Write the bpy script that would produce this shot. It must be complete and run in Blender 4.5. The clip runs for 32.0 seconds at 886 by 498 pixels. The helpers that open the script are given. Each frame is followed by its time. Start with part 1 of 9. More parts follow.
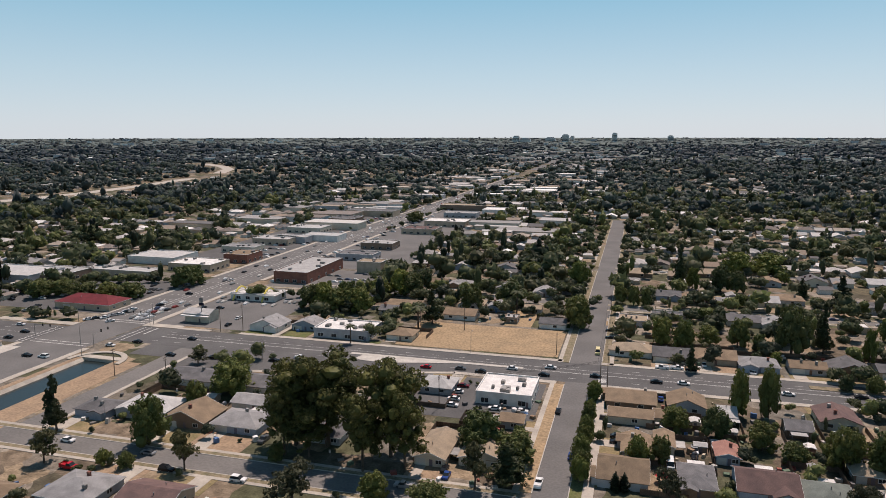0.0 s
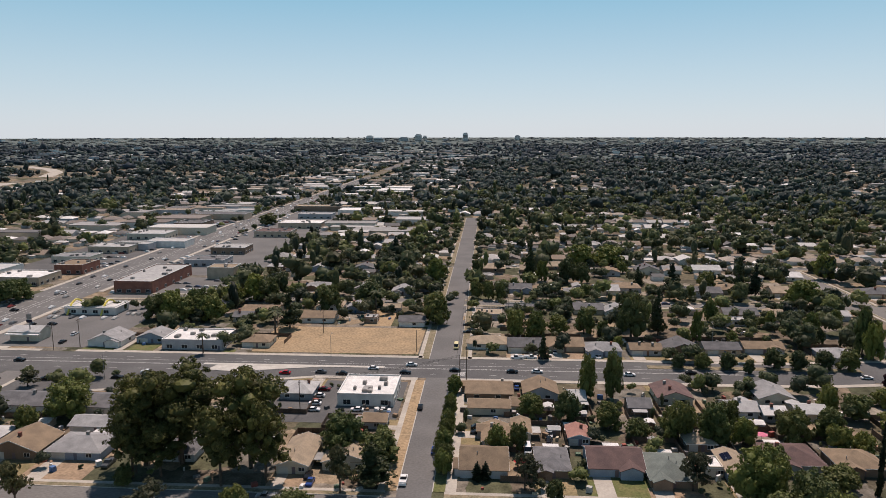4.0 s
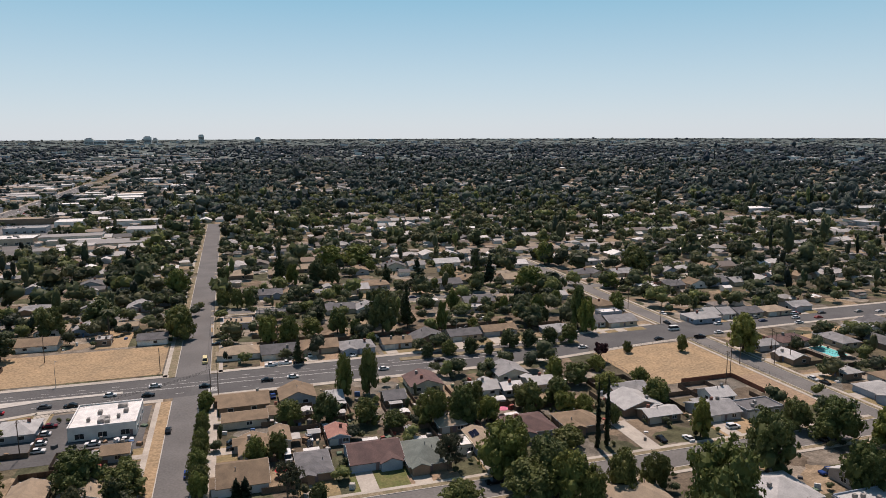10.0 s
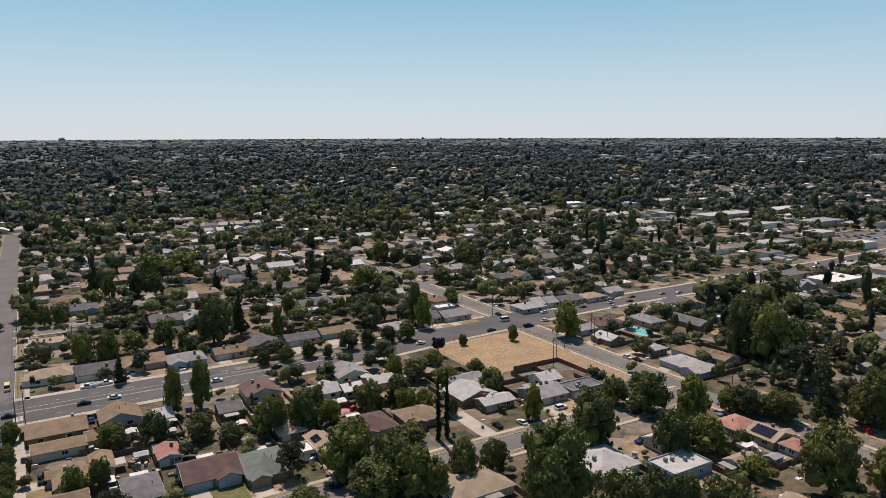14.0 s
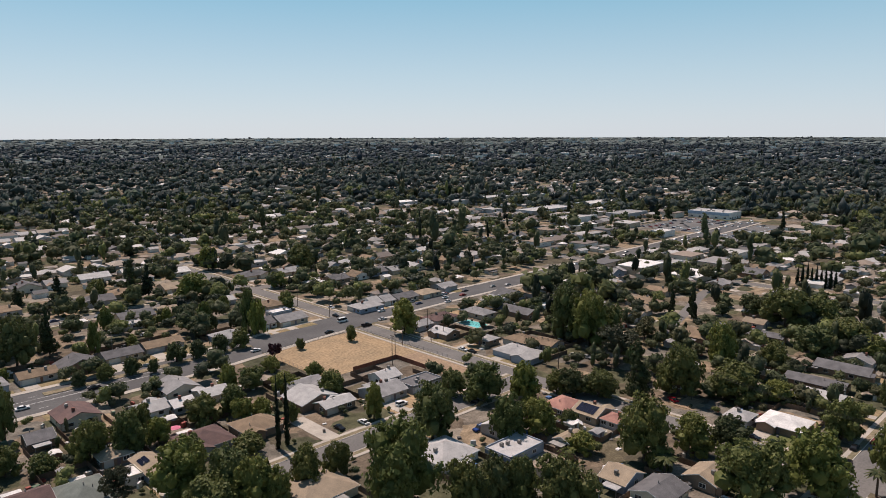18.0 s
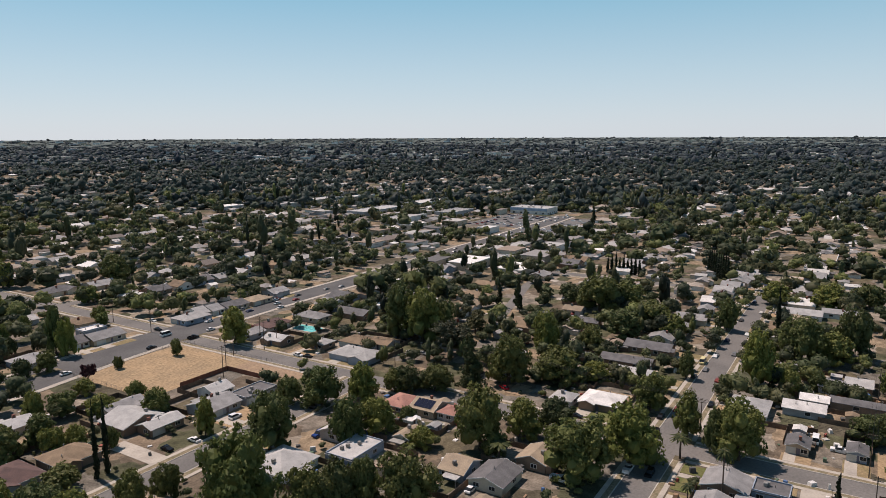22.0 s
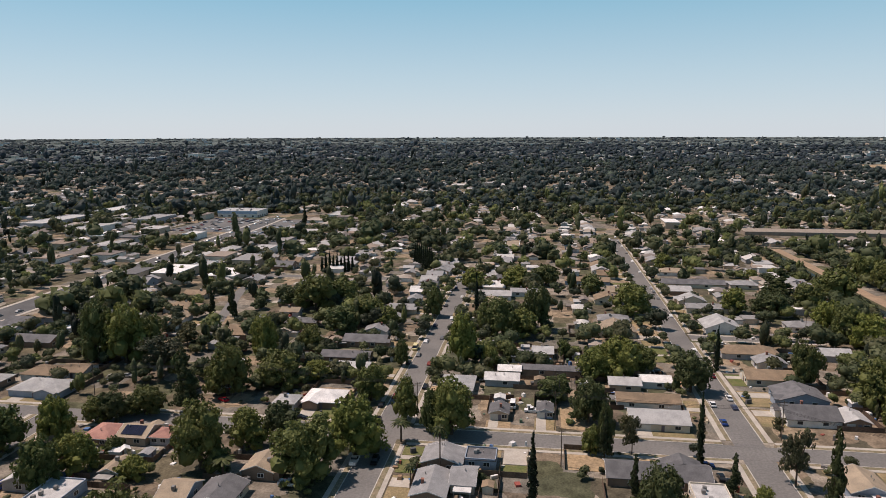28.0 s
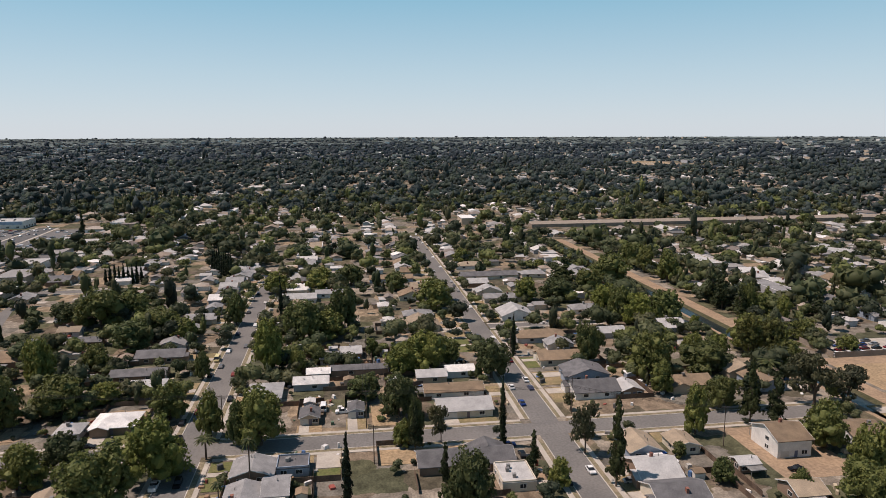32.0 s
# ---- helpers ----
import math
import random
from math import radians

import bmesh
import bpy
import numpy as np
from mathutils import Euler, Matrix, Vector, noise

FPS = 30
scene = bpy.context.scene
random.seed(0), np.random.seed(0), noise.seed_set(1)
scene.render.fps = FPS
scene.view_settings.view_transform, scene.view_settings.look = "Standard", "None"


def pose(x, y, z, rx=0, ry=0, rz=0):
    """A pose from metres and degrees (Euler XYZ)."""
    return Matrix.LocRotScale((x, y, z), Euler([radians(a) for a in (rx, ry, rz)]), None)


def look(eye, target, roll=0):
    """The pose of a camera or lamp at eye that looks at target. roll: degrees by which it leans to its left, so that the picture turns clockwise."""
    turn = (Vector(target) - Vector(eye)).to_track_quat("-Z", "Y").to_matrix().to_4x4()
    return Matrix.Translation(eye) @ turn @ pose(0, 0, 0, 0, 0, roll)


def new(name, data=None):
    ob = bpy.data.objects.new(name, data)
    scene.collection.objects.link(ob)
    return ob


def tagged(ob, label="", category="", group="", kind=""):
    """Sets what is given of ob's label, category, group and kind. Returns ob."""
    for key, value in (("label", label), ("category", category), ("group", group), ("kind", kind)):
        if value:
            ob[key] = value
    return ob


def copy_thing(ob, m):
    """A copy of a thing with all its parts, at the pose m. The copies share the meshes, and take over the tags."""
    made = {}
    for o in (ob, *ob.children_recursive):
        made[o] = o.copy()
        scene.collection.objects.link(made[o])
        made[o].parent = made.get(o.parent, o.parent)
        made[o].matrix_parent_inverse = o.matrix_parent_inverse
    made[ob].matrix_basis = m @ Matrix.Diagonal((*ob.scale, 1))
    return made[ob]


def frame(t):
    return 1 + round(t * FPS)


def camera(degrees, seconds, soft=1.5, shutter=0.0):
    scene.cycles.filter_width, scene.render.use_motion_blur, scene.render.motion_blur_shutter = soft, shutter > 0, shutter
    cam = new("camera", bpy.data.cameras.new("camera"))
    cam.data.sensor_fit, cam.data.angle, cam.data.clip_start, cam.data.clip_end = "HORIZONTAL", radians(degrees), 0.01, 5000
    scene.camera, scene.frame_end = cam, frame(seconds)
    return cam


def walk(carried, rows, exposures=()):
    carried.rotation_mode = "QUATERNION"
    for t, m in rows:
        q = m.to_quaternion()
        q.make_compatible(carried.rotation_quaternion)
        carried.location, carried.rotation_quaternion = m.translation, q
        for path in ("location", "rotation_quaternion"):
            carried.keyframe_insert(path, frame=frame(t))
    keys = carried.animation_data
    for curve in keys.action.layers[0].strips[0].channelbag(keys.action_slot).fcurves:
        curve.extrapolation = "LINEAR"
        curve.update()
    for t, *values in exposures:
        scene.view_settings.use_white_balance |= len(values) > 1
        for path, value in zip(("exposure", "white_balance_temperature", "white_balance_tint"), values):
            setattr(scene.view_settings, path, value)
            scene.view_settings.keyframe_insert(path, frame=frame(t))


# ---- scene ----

# ---------------------------------------------------------------- camera
cam = camera(64.98, 32.0, 0.65)
walk(cam, [
    (0.0, pose(0, 0, 95, 80.60, 0.07, 15.59)),
    (0.5, pose(0, 0, 95, 80.60, 0.06, 14.17)),
    (1.0, pose(0, 0, 95, 80.59, 0.05, 12.76)),
    (1.5, pose(0, 0, 95, 80.58, 0.07, 11.31)),
    (2.0, pose(0, 0, 95, 80.57, 0.08, 9.83)),
    (2.5, pose(0, 0, 95, 80.56, 0.07, 8.35)),
    (3.0, pose(0, 0, 95, 80.57, 0.07, 6.86)),
    (3.5, pose(0, 0, 95, 80.57, 0.06, 5.31)),
    (5.5, pose(0, 0, 95, 80.59, 0.08, -1.33)),
    (6.0, pose(0, 0, 95, 80.61, 0.06, -3.09)),
    (6.5, pose(0, 0, 95, 80.61, 0.06, -4.85)),
    (7.0, pose(0, 0, 95, 80.60, 0.10, -6.59)),
    (7.5, pose(0, 0, 95, 80.61, 0.13, -8.33)),
    (8.0, pose(0, 0, 95, 80.64, 0.16, -10.07)),
    (8.5, pose(0, 0, 95, 80.64, 0.14, -11.80)),
    (9.0, pose(0, 0, 95, 80.63, 0.12, -13.55)),
    (9.5, pose(0, 0, 95, 80.64, 0.13, -15.29)),
    (10.0, pose(0, 0, 95, 80.67, 0.16, -17.05)),
    (10.5, pose(0, 0, 95, 80.68, 0.14, -18.68)),
    (11.0, pose(0, 0, 95, 80.68, 0.15, -20.42)),
    (11.5, pose(0, 0, 95, 80.67, 0.15, -22.18)),
    (12.0, pose(0, 0, 95, 80.66, 0.14, -23.93)),
    (12.5, pose(0, 0, 95, 80.67, 0.15, -25.63)),
    (13.0, pose(0, 0, 95, 80.65, 0.15, -27.33)),
    (13.5, pose(0, 0, 95, 80.66, 0.18, -29.02)),
    (14.0, pose(0, 0, 95, 80.65, 0.18, -30.74)),
    (14.5, pose(0, 0, 95, 80.63, 0.19, -32.44)),
    (16.5, pose(0, 0, 95, 80.62, 0.24, -39.25)),
    (17.0, pose(0, 0, 95, 80.61, 0.25, -41.00)),
    (17.5, pose(0, 0, 95, 80.62, 0.22, -42.72)),
    (18.0, pose(0, 0, 95, 80.59, 0.17, -44.45)),
    (18.5, pose(0, 0, 95, 80.58, 0.18, -46.19)),
    (19.0, pose(0, 0, 95, 80.62, 0.21, -47.94)),
    (19.5, pose(0, 0, 95, 80.59, 0.21, -49.66)),
    (20.0, pose(0, 0, 95, 80.57, 0.20, -51.41)),
    (20.5, pose(0, 0, 95, 80.57, 0.19, -53.15)),
    (21.0, pose(0, 0, 95, 80.59, 0.22, -54.89)),
    (21.5, pose(0, 0, 95, 80.61, 0.23, -56.67)),
    (22.0, pose(0, 0, 95, 80.62, 0.24, -58.39)),
    (22.5, pose(0, 0, 95, 80.61, 0.26, -60.15)),
    (23.0, pose(0, 0, 95, 80.63, 0.25, -61.98)),
    (23.5, pose(0, 0, 95, 80.61, 0.27, -63.87)),
    (24.0, pose(0, 0, 95, 80.61, 0.27, -65.83)),
    (24.5, pose(0, 0, 95, 80.62, 0.27, -67.85)),
    (25.0, pose(0, 0, 95, 80.64, 0.23, -69.83)),
    (25.5, pose(0, 0, 95, 80.64, 0.16, -71.84)),
    (27.5, pose(0, 0, 95, 80.58, 0.16, -79.93)),
    (28.0, pose(0, 0, 95, 80.58, 0.16, -81.97)),
    (28.5, pose(0, 0, 95, 80.57, 0.16, -83.99)),
    (29.0, pose(0, 0, 95, 80.56, 0.15, -86.01)),
    (29.5, pose(0, 0, 95, 80.55, 0.16, -88.05)),
    (30.0, pose(0, 0, 95, 80.55, 0.15, -90.09)),
    (30.5, pose(0, 0, 95, 80.54, 0.14, -92.12)),
    (31.0, pose(0, 0, 95, 80.54, 0.14, -94.19)),
    (31.5, pose(0, 0, 95, 80.55, 0.16, -96.23)),
    (32.0, pose(0, 0, 95, 80.55, 0.18, -98.28)),
], [(0.0, 0.0, 6700, 24), (32.0, 0.0, 6700, 24)])

# ---------------------------------------------------------------- light
SUN_ELEVATION, SUN_AZIMUTH = radians(63), radians(8)
sky_world = bpy.data.worlds.new("sky")
scene.world = sky_world
sky_world.use_nodes = True
wn, wl = sky_world.node_tree.nodes, sky_world.node_tree.links
sky = wn.new("ShaderNodeTexSky")
sky.sky_type, sky.sun_disc = "NISHITA", False
sky.sun_elevation, sky.sun_rotation = SUN_ELEVATION, SUN_AZIMUTH
sky.altitude, sky.air_density, sky.dust_density, sky.ozone_density = 100, 1.0, 0.4, 4.0
# summer haze: the sky pales evenly towards the horizon all round
coords = wn.new("ShaderNodeTexCoord")
height = wn.new("ShaderNodeSeparateXYZ")
wl.new(coords.outputs["Generated"], height.inputs[0])
haze = wn.new("ShaderNodeValToRGB")
haze.color_ramp.elements[0].position, haze.color_ramp.elements[0].color = 0.0, (0.64, 0.79, 0.83, 1)
haze.color_ramp.elements[1].position, haze.color_ramp.elements[1].color = 0.75, (0.04, 0.12, 0.2, 1)
step = haze.color_ramp.elements.new(0.19)
step.color = (0.235, 0.57, 0.7, 1)
step = haze.color_ramp.elements.new(0.36)
step.color = (0.1, 0.27, 0.38, 1)
step = haze.color_ramp.elements.new(0.08)
step.color = (0.48, 0.715, 0.78, 1)
wl.new(height.outputs[2], haze.inputs[0])
scaled = wn.new("ShaderNodeVectorMath")
scaled.operation = "SCALE"
scaled.inputs["Scale"].default_value = 10.0
wl.new(haze.outputs[0], scaled.inputs[0])
veil = wn.new("ShaderNodeMix")
veil.data_type = "RGBA"
veil.inputs[0].default_value = 0.8
wl.new(sky.outputs[0], veil.inputs[6])
wl.new(scaled.outputs[0], veil.inputs[7])
wl.new(veil.outputs[2], wn["Background"].inputs[0])
wn["Background"].inputs[1].default_value = 0.096
sun_data = bpy.data.lights.new("sun", "SUN")
sun_data.energy, sun_data.angle, sun_data.color = 4.5, radians(0.53), (1.0, 0.918, 0.8)
sun = new("sun", sun_data)
sun_way = Vector((math.sin(SUN_AZIMUTH) * math.cos(SUN_ELEVATION), math.cos(SUN_AZIMUTH) * math.cos(SUN_ELEVATION), math.sin(SUN_ELEVATION)))
sun.matrix_world = look(sun_way * 300, (0, 0, 0))


# ---------------------------------------------------------------- materials
def mat(name, base, second=None, scale=0.5, rough=0.85, fine=8.0, fine_amount=0.25, bump=0.0, vary=0.0, spread=(0.35, 0.65), metal=0.0, world=True):
    """Two colours mixed by large noise, darkened and lightened by fine noise, with relief."""
    m = bpy.data.materials.new(name)
    m.use_nodes = True
    n, l = m.node_tree.nodes, m.node_tree.links
    bsdf = n["Principled BSDF"]
    bsdf.inputs["Roughness"].default_value = rough
    bsdf.inputs["Metallic"].default_value = metal
    bsdf.inputs["Specular IOR Level"].default_value = 0.25
    if world:
        place = n.new("ShaderNodeNewGeometry").outputs["Position"]
    else:
        place = n.new("ShaderNodeTexCoord").outputs["Object"]
    big = n.new("ShaderNodeTexNoise")
    big.inputs["Scale"].default_value, big.inputs["Detail"].default_value = scale, 4
    l.new(place, big.inputs["Vector"])
    ramp = n.new("ShaderNodeValToRGB")
    ramp.color_ramp.elements[0].position, ramp.color_ramp.elements[1].position = spread
    ramp.color_ramp.elements[0].color = (*base, 1)
    ramp.color_ramp.elements[1].color = (*(second or [c * 0.8 for c in base]), 1)
    l.new(big.outputs[0], ramp.inputs[0])
    small = n.new("ShaderNodeTexNoise")
    small.inputs["Scale"].default_value, small.inputs["Detail"].default_value = fine, 3
    l.new(place, small.inputs["Vector"])
    span = n.new("ShaderNodeMapRange")
    span.inputs[1].default_value, span.inputs[2].default_value = 0.3, 0.7
    span.inputs[3].default_value, span.inputs[4].default_value = 1 - fine_amount, 1 + fine_amount
    l.new(small.outputs[0], span.inputs[0])
    value = span.outputs[0]
    if vary:
        info = n.new("ShaderNodeObjectInfo")
        own = n.new("ShaderNodeMapRange")
        own.inputs[3].default_value, own.inputs[4].default_value = 1 - vary, 1 + vary
        l.new(info.outputs["Random"], own.inputs[0])
        times = n.new("ShaderNodeMath")
        times.operation = "MULTIPLY"
        l.new(value, times.inputs[0])
        l.new(own.outputs[0], times.inputs[1])
        value = times.outputs[0]
    mix = n.new("ShaderNodeVectorMath")
    mix.operation = "SCALE"
    l.new(ramp.outputs[0], mix.inputs[0])
    l.new(value, mix.inputs["Scale"])
    l.new(mix.outputs[0], bsdf.inputs["Base Color"])
    if bump:
        relief = n.new("ShaderNodeBump")
        relief.inputs["Strength"].default_value, relief.inputs["Distance"].default_value = 0.6, bump
        l.new(small.outputs[0], relief.inputs["Height"])
        l.new(relief.outputs[0], bsdf.inputs["Normal"])
    return m


def leaf_mat(name, dark, light, hue=0.35, groves=False, thin=0.26):
    """Foliage: every leaf clump differs, and every tree too."""
    m = bpy.data.materials.new(name)
    m.use_nodes = True
    n, l = m.node_tree.nodes, m.node_tree.links
    bsdf = n["Principled BSDF"]
    bsdf.inputs["Roughness"].default_value = 0.6
    bsdf.inputs["Specular IOR Level"].default_value = 0.2
    geo = n.new("ShaderNodeNewGeometry")
    info = n.new("ShaderNodeObjectInfo")
    ramp = n.new("ShaderNodeValToRGB")
    ramp.color_ramp.elements[0].color, ramp.color_ramp.elements[1].color = (*dark, 1), (*light, 1)
    ramp.color_ramp.elements[0].position = 0.1
    l.new(geo.outputs["Random Per Island"], ramp.inputs[0])
    own = n.new("ShaderNodeValToRGB")
    own.color_ramp.elements[0].color = (1 - hue, 1 - hue * 0.8, 1 - hue * 0.4, 1)
    own.color_ramp.elements[1].color = (1 + hue * 1.1, 1 + hue * 0.9, 1 + hue * 0.2, 1)
    l.new(info.outputs["Random"], own.inputs[0])
    mix = n.new("ShaderNodeVectorMath")
    mix.operation = "MULTIPLY"
    l.new(ramp.outputs[0], mix.inputs[0])
    l.new(own.outputs[0], mix.inputs[1])
    l.new(mix.outputs[0], bsdf.inputs["Base Color"])
    colour = mix.outputs[0]
    if groves:
        kind_tone = n.new("ShaderNodeAttribute")
        kind_tone.attribute_name = "tone"
        again = n.new("ShaderNodeVectorMath")
        again.operation = "MULTIPLY"
        l.new(colour, again.inputs[0])
        l.new(kind_tone.outputs["Color"], again.inputs[1])
        colour = again.outputs[0]
        l.new(colour, bsdf.inputs["Base Color"])
    through_leaf = n.new("ShaderNodeBsdfTranslucent")
    l.new(colour, through_leaf.inputs[0])
    both = n.new("ShaderNodeMixShader")
    both.inputs[0].default_value = thin
    l.new(bsdf.outputs[0], both.inputs[1])
    l.new(through_leaf.outputs[0], both.inputs[2])
    l.new(both.outputs[0], n["Material Output"].inputs[0])
    return m


def island_mat(name, colours, rough=0.85, fine=3.0):
    """One colour out of several for each loose piece of a mesh."""
    m = bpy.data.materials.new(name)
    m.use_nodes = True
    n, l = m.node_tree.nodes, m.node_tree.links
    bsdf = n["Principled BSDF"]
    bsdf.inputs["Roughness"].default_value = rough
    bsdf.inputs["Specular IOR Level"].default_value = 0.25
    geo = n.new("ShaderNodeNewGeometry")
    ramp = n.new("ShaderNodeValToRGB")
    ramp.color_ramp.interpolation = "CONSTANT"
    while len(ramp.color_ramp.elements) < len(colours):
        ramp.color_ramp.elements.new(0.5)
    for i, c in enumerate(colours):
        ramp.color_ramp.elements[i].position = i / len(colours)
        ramp.color_ramp.elements[i].color = (*c, 1)
    l.new(geo.outputs["Random Per Island"], ramp.inputs[0])
    small = n.new("ShaderNodeTexNoise")
    small.inputs["Scale"].default_value, small.inputs["Detail"].default_value = fine, 3
    l.new(geo.outputs["Position"], small.inputs["Vector"])
    span = n.new("ShaderNodeMapRange")
    span.inputs[1].default_value, span.inputs[2].default_value = 0.3, 0.7
    span.inputs[3].default_value, span.inputs[4].default_value = 0.75, 1.2
    l.new(small.outputs[0], span.inputs[0])
    mix = n.new("ShaderNodeVectorMath")
    mix.operation = "SCALE"
    l.new(ramp.outputs[0], mix.inputs[0])
    l.new(span.outputs[0], mix.inputs["Scale"])
    l.new(mix.outputs[0], bsdf.inputs["Base Color"])
    return m


def yard_mat(name, colours):
    """Ground cover that changes from plot to plot, with weeds, dust and stains over it."""
    m = bpy.data.materials.new(name)
    m.use_nodes = True
    n, l = m.node_tree.nodes, m.node_tree.links
    bsdf = n["Principled BSDF"]
    bsdf.inputs["Roughness"].default_value = 1.0
    bsdf.inputs["Specular IOR Level"].default_value = 0.096
    geo = n.new("ShaderNodeNewGeometry")
    warp = n.new("ShaderNodeTexNoise")
    warp.inputs["Scale"].default_value = 0.15
    l.new(geo.outputs["Position"], warp.inputs["Vector"])
    mixed = n.new("ShaderNodeVectorMath")
    mixed.operation = "MULTIPLY_ADD"
    mixed.inputs[1].default_value = (5, 5, 0)
    l.new(warp.outputs["Color"], mixed.inputs[0])
    l.new(geo.outputs["Position"], mixed.inputs[2])
    plot = n.new("ShaderNodeTexVoronoi")
    plot.distance, plot.voronoi_dimensions = "CHEBYCHEV", "2D"
    plot.inputs["Scale"].default_value, plot.inputs["Randomness"].default_value = 0.085, 0.7
    l.new(mixed.outputs[0], plot.inputs["Vector"])
    ramp = n.new("ShaderNodeValToRGB")
    ramp.color_ramp.interpolation = "CONSTANT"
    while len(ramp.color_ramp.elements) < len(colours):
        ramp.color_ramp.elements.new(0.5)
    for i, c in enumerate(colours):
        ramp.color_ramp.elements[i].position, ramp.color_ramp.elements[i].color = i / len(colours), (*c, 1)
    part_colour = n.new("ShaderNodeSeparateColor")
    l.new(plot.outputs["Color"], part_colour.inputs[0])
    l.new(part_colour.outputs[0], ramp.inputs[0])
    value = None
    for scale, low, high in ((0.25, 0.6, 1.3), (1.6, 0.75, 1.25)):
        grain = n.new("ShaderNodeTexNoise")
        grain.inputs["Scale"].default_value, grain.inputs["Detail"].default_value = scale, 5
        l.new(geo.outputs["Position"], grain.inputs["Vector"])
        span = n.new("ShaderNodeMapRange")
        span.inputs[1].default_value, span.inputs[2].default_value = 0.32, 0.68
        span.inputs[3].default_value, span.inputs[4].default_value = low, high
        l.new(grain.outputs[0], span.inputs[0])
        times = n.new("ShaderNodeVectorMath")
        times.operation = "SCALE"
        l.new(value or ramp.outputs[0], times.inputs[0])
        l.new(span.outputs[0], times.inputs["Scale"])
        value = times.outputs[0]
    l.new(value, bsdf.inputs["Base Color"])
    return m


def roof_mat(name, base, second):
    return mat(name, base, second, 0.35, 0.9, 4.0, 0.17, 0.03, 0.14)


ROOF = {
    "g": roof_mat("grey_shingle", (0.295, 0.29, 0.285), (0.215, 0.212, 0.21)),
    "d": roof_mat("dark_shingle", (0.148, 0.145, 0.147), (0.1, 0.099, 0.101)),
    "b": roof_mat("brown_shingle", (0.25, 0.182, 0.12), (0.18, 0.133, 0.09)),
    "t": roof_mat("tan_shingle", (0.33, 0.26, 0.185), (0.25, 0.2, 0.145)),
    "r": roof_mat("red_tile", (0.35, 0.185, 0.145), (0.26, 0.135, 0.11)),
    "w": roof_mat("white_coating", (0.66, 0.64, 0.61), (0.5, 0.485, 0.465)),
    "l": roof_mat("pale_shingle", (0.43, 0.42, 0.405), (0.33, 0.325, 0.315)),
    "e": roof_mat("green_grey_shingle", (0.155, 0.175, 0.155), (0.115, 0.13, 0.117)),
    "m": roof_mat("maroon_shingle", (0.15, 0.095, 0.085), (0.105, 0.07, 0.066)),
    "k": roof_mat("crimson_metal", (0.2, 0.035, 0.042), (0.14, 0.028, 0.033)),
}
WALL = [
    mat("cream_stucco", (0.62, 0.55, 0.44), None, 0.3, 0.9, 6, 0.1, 0.01),
    mat("white_stucco", (0.72, 0.7, 0.66), None, 0.3, 0.9, 6, 0.1, 0.01),
    mat("grey_stucco", (0.42, 0.42, 0.43), None, 0.3, 0.9, 6, 0.1, 0.01),
    mat("beige_stucco", (0.5, 0.4, 0.3), None, 0.3, 0.9, 6, 0.1, 0.01),
    mat("blue_grey_siding", (0.3, 0.35, 0.42), None, 0.3, 0.85, 6, 0.1, 0.01),
    mat("brown_siding", (0.26, 0.18, 0.13), None, 0.3, 0.85, 6, 0.12, 0.01),
]
BRICK = mat("red_brown_brick", (0.27, 0.12, 0.085), (0.2, 0.09, 0.07), 0.4, 0.9, 4, 0.25, 0.02)
TRIM = mat("white_trim_paint", (0.74, 0.73, 0.7), None, 0.5, 0.6, 9, 0.08)
GLASS = mat("window_glass", (0.03, 0.035, 0.04), None, 0.5, 0.08, 9, 0.05)
DOOR = mat("door_paint", (0.22, 0.12, 0.08), (0.12, 0.14, 0.2), 0.05, 0.6, 9, 0.1)
GARAGE = mat("garage_door_paint", (0.6, 0.58, 0.53), None, 0.2, 0.6, 9, 0.08)
METAL = mat("galvanised_metal", (0.3, 0.29, 0.27), (0.22, 0.21, 0.2), 0.5, 0.55, 9, 0.15, 0, 0.25, (0.35, 0.65), 0.4)
ASPHALT = mat("worn_asphalt", (0.155, 0.149, 0.143), (0.126, 0.122, 0.117), 0.06, 0.95, 1.3, 0.13, 0.01)
ASPHALT_DARK = mat("sealed_asphalt", (0.117, 0.115, 0.112), (0.092, 0.090, 0.089), 0.08, 0.95, 1.3, 0.14, 0.01)
STREET = mat("street_asphalt", (0.178, 0.168, 0.156), (0.14, 0.133, 0.125), 0.06, 0.95, 1.3, 0.15, 0.01)
CONCRETE = mat("concrete", (0.450, 0.405, 0.342), (0.351, 0.315, 0.270), 0.2, 0.95, 1.6, 0.12, 0.01)
KERB = mat("kerb_concrete", (0.5, 0.47, 0.42), (0.4, 0.37, 0.33), 0.3, 0.95, 2.0, 0.12)
PAINT = mat("road_paint", (0.72, 0.71, 0.67), (0.5, 0.49, 0.46), 0.8, 0.8, 3.0, 0.2)
DRY = mat("dry_grass", (0.36, 0.255, 0.15), (0.28, 0.205, 0.125), 0.11, 1.0, 0.9, 0.28, 0.05)
LAWN_DRY = mat("parched_lawn", (0.29, 0.215, 0.122), (0.18, 0.15, 0.076), 0.16, 1.0, 1.5, 0.25, 0.05)
VERGE = mat("worn_verge_grass", (0.25, 0.2, 0.135), (0.16, 0.142, 0.085), 0.4, 1.0, 1.5, 0.3, 0.05)
LAWN = mat("green_lawn", (0.090, 0.113, 0.036), (0.153, 0.140, 0.059), 0.2, 1.0, 1.5, 0.25, 0.05)
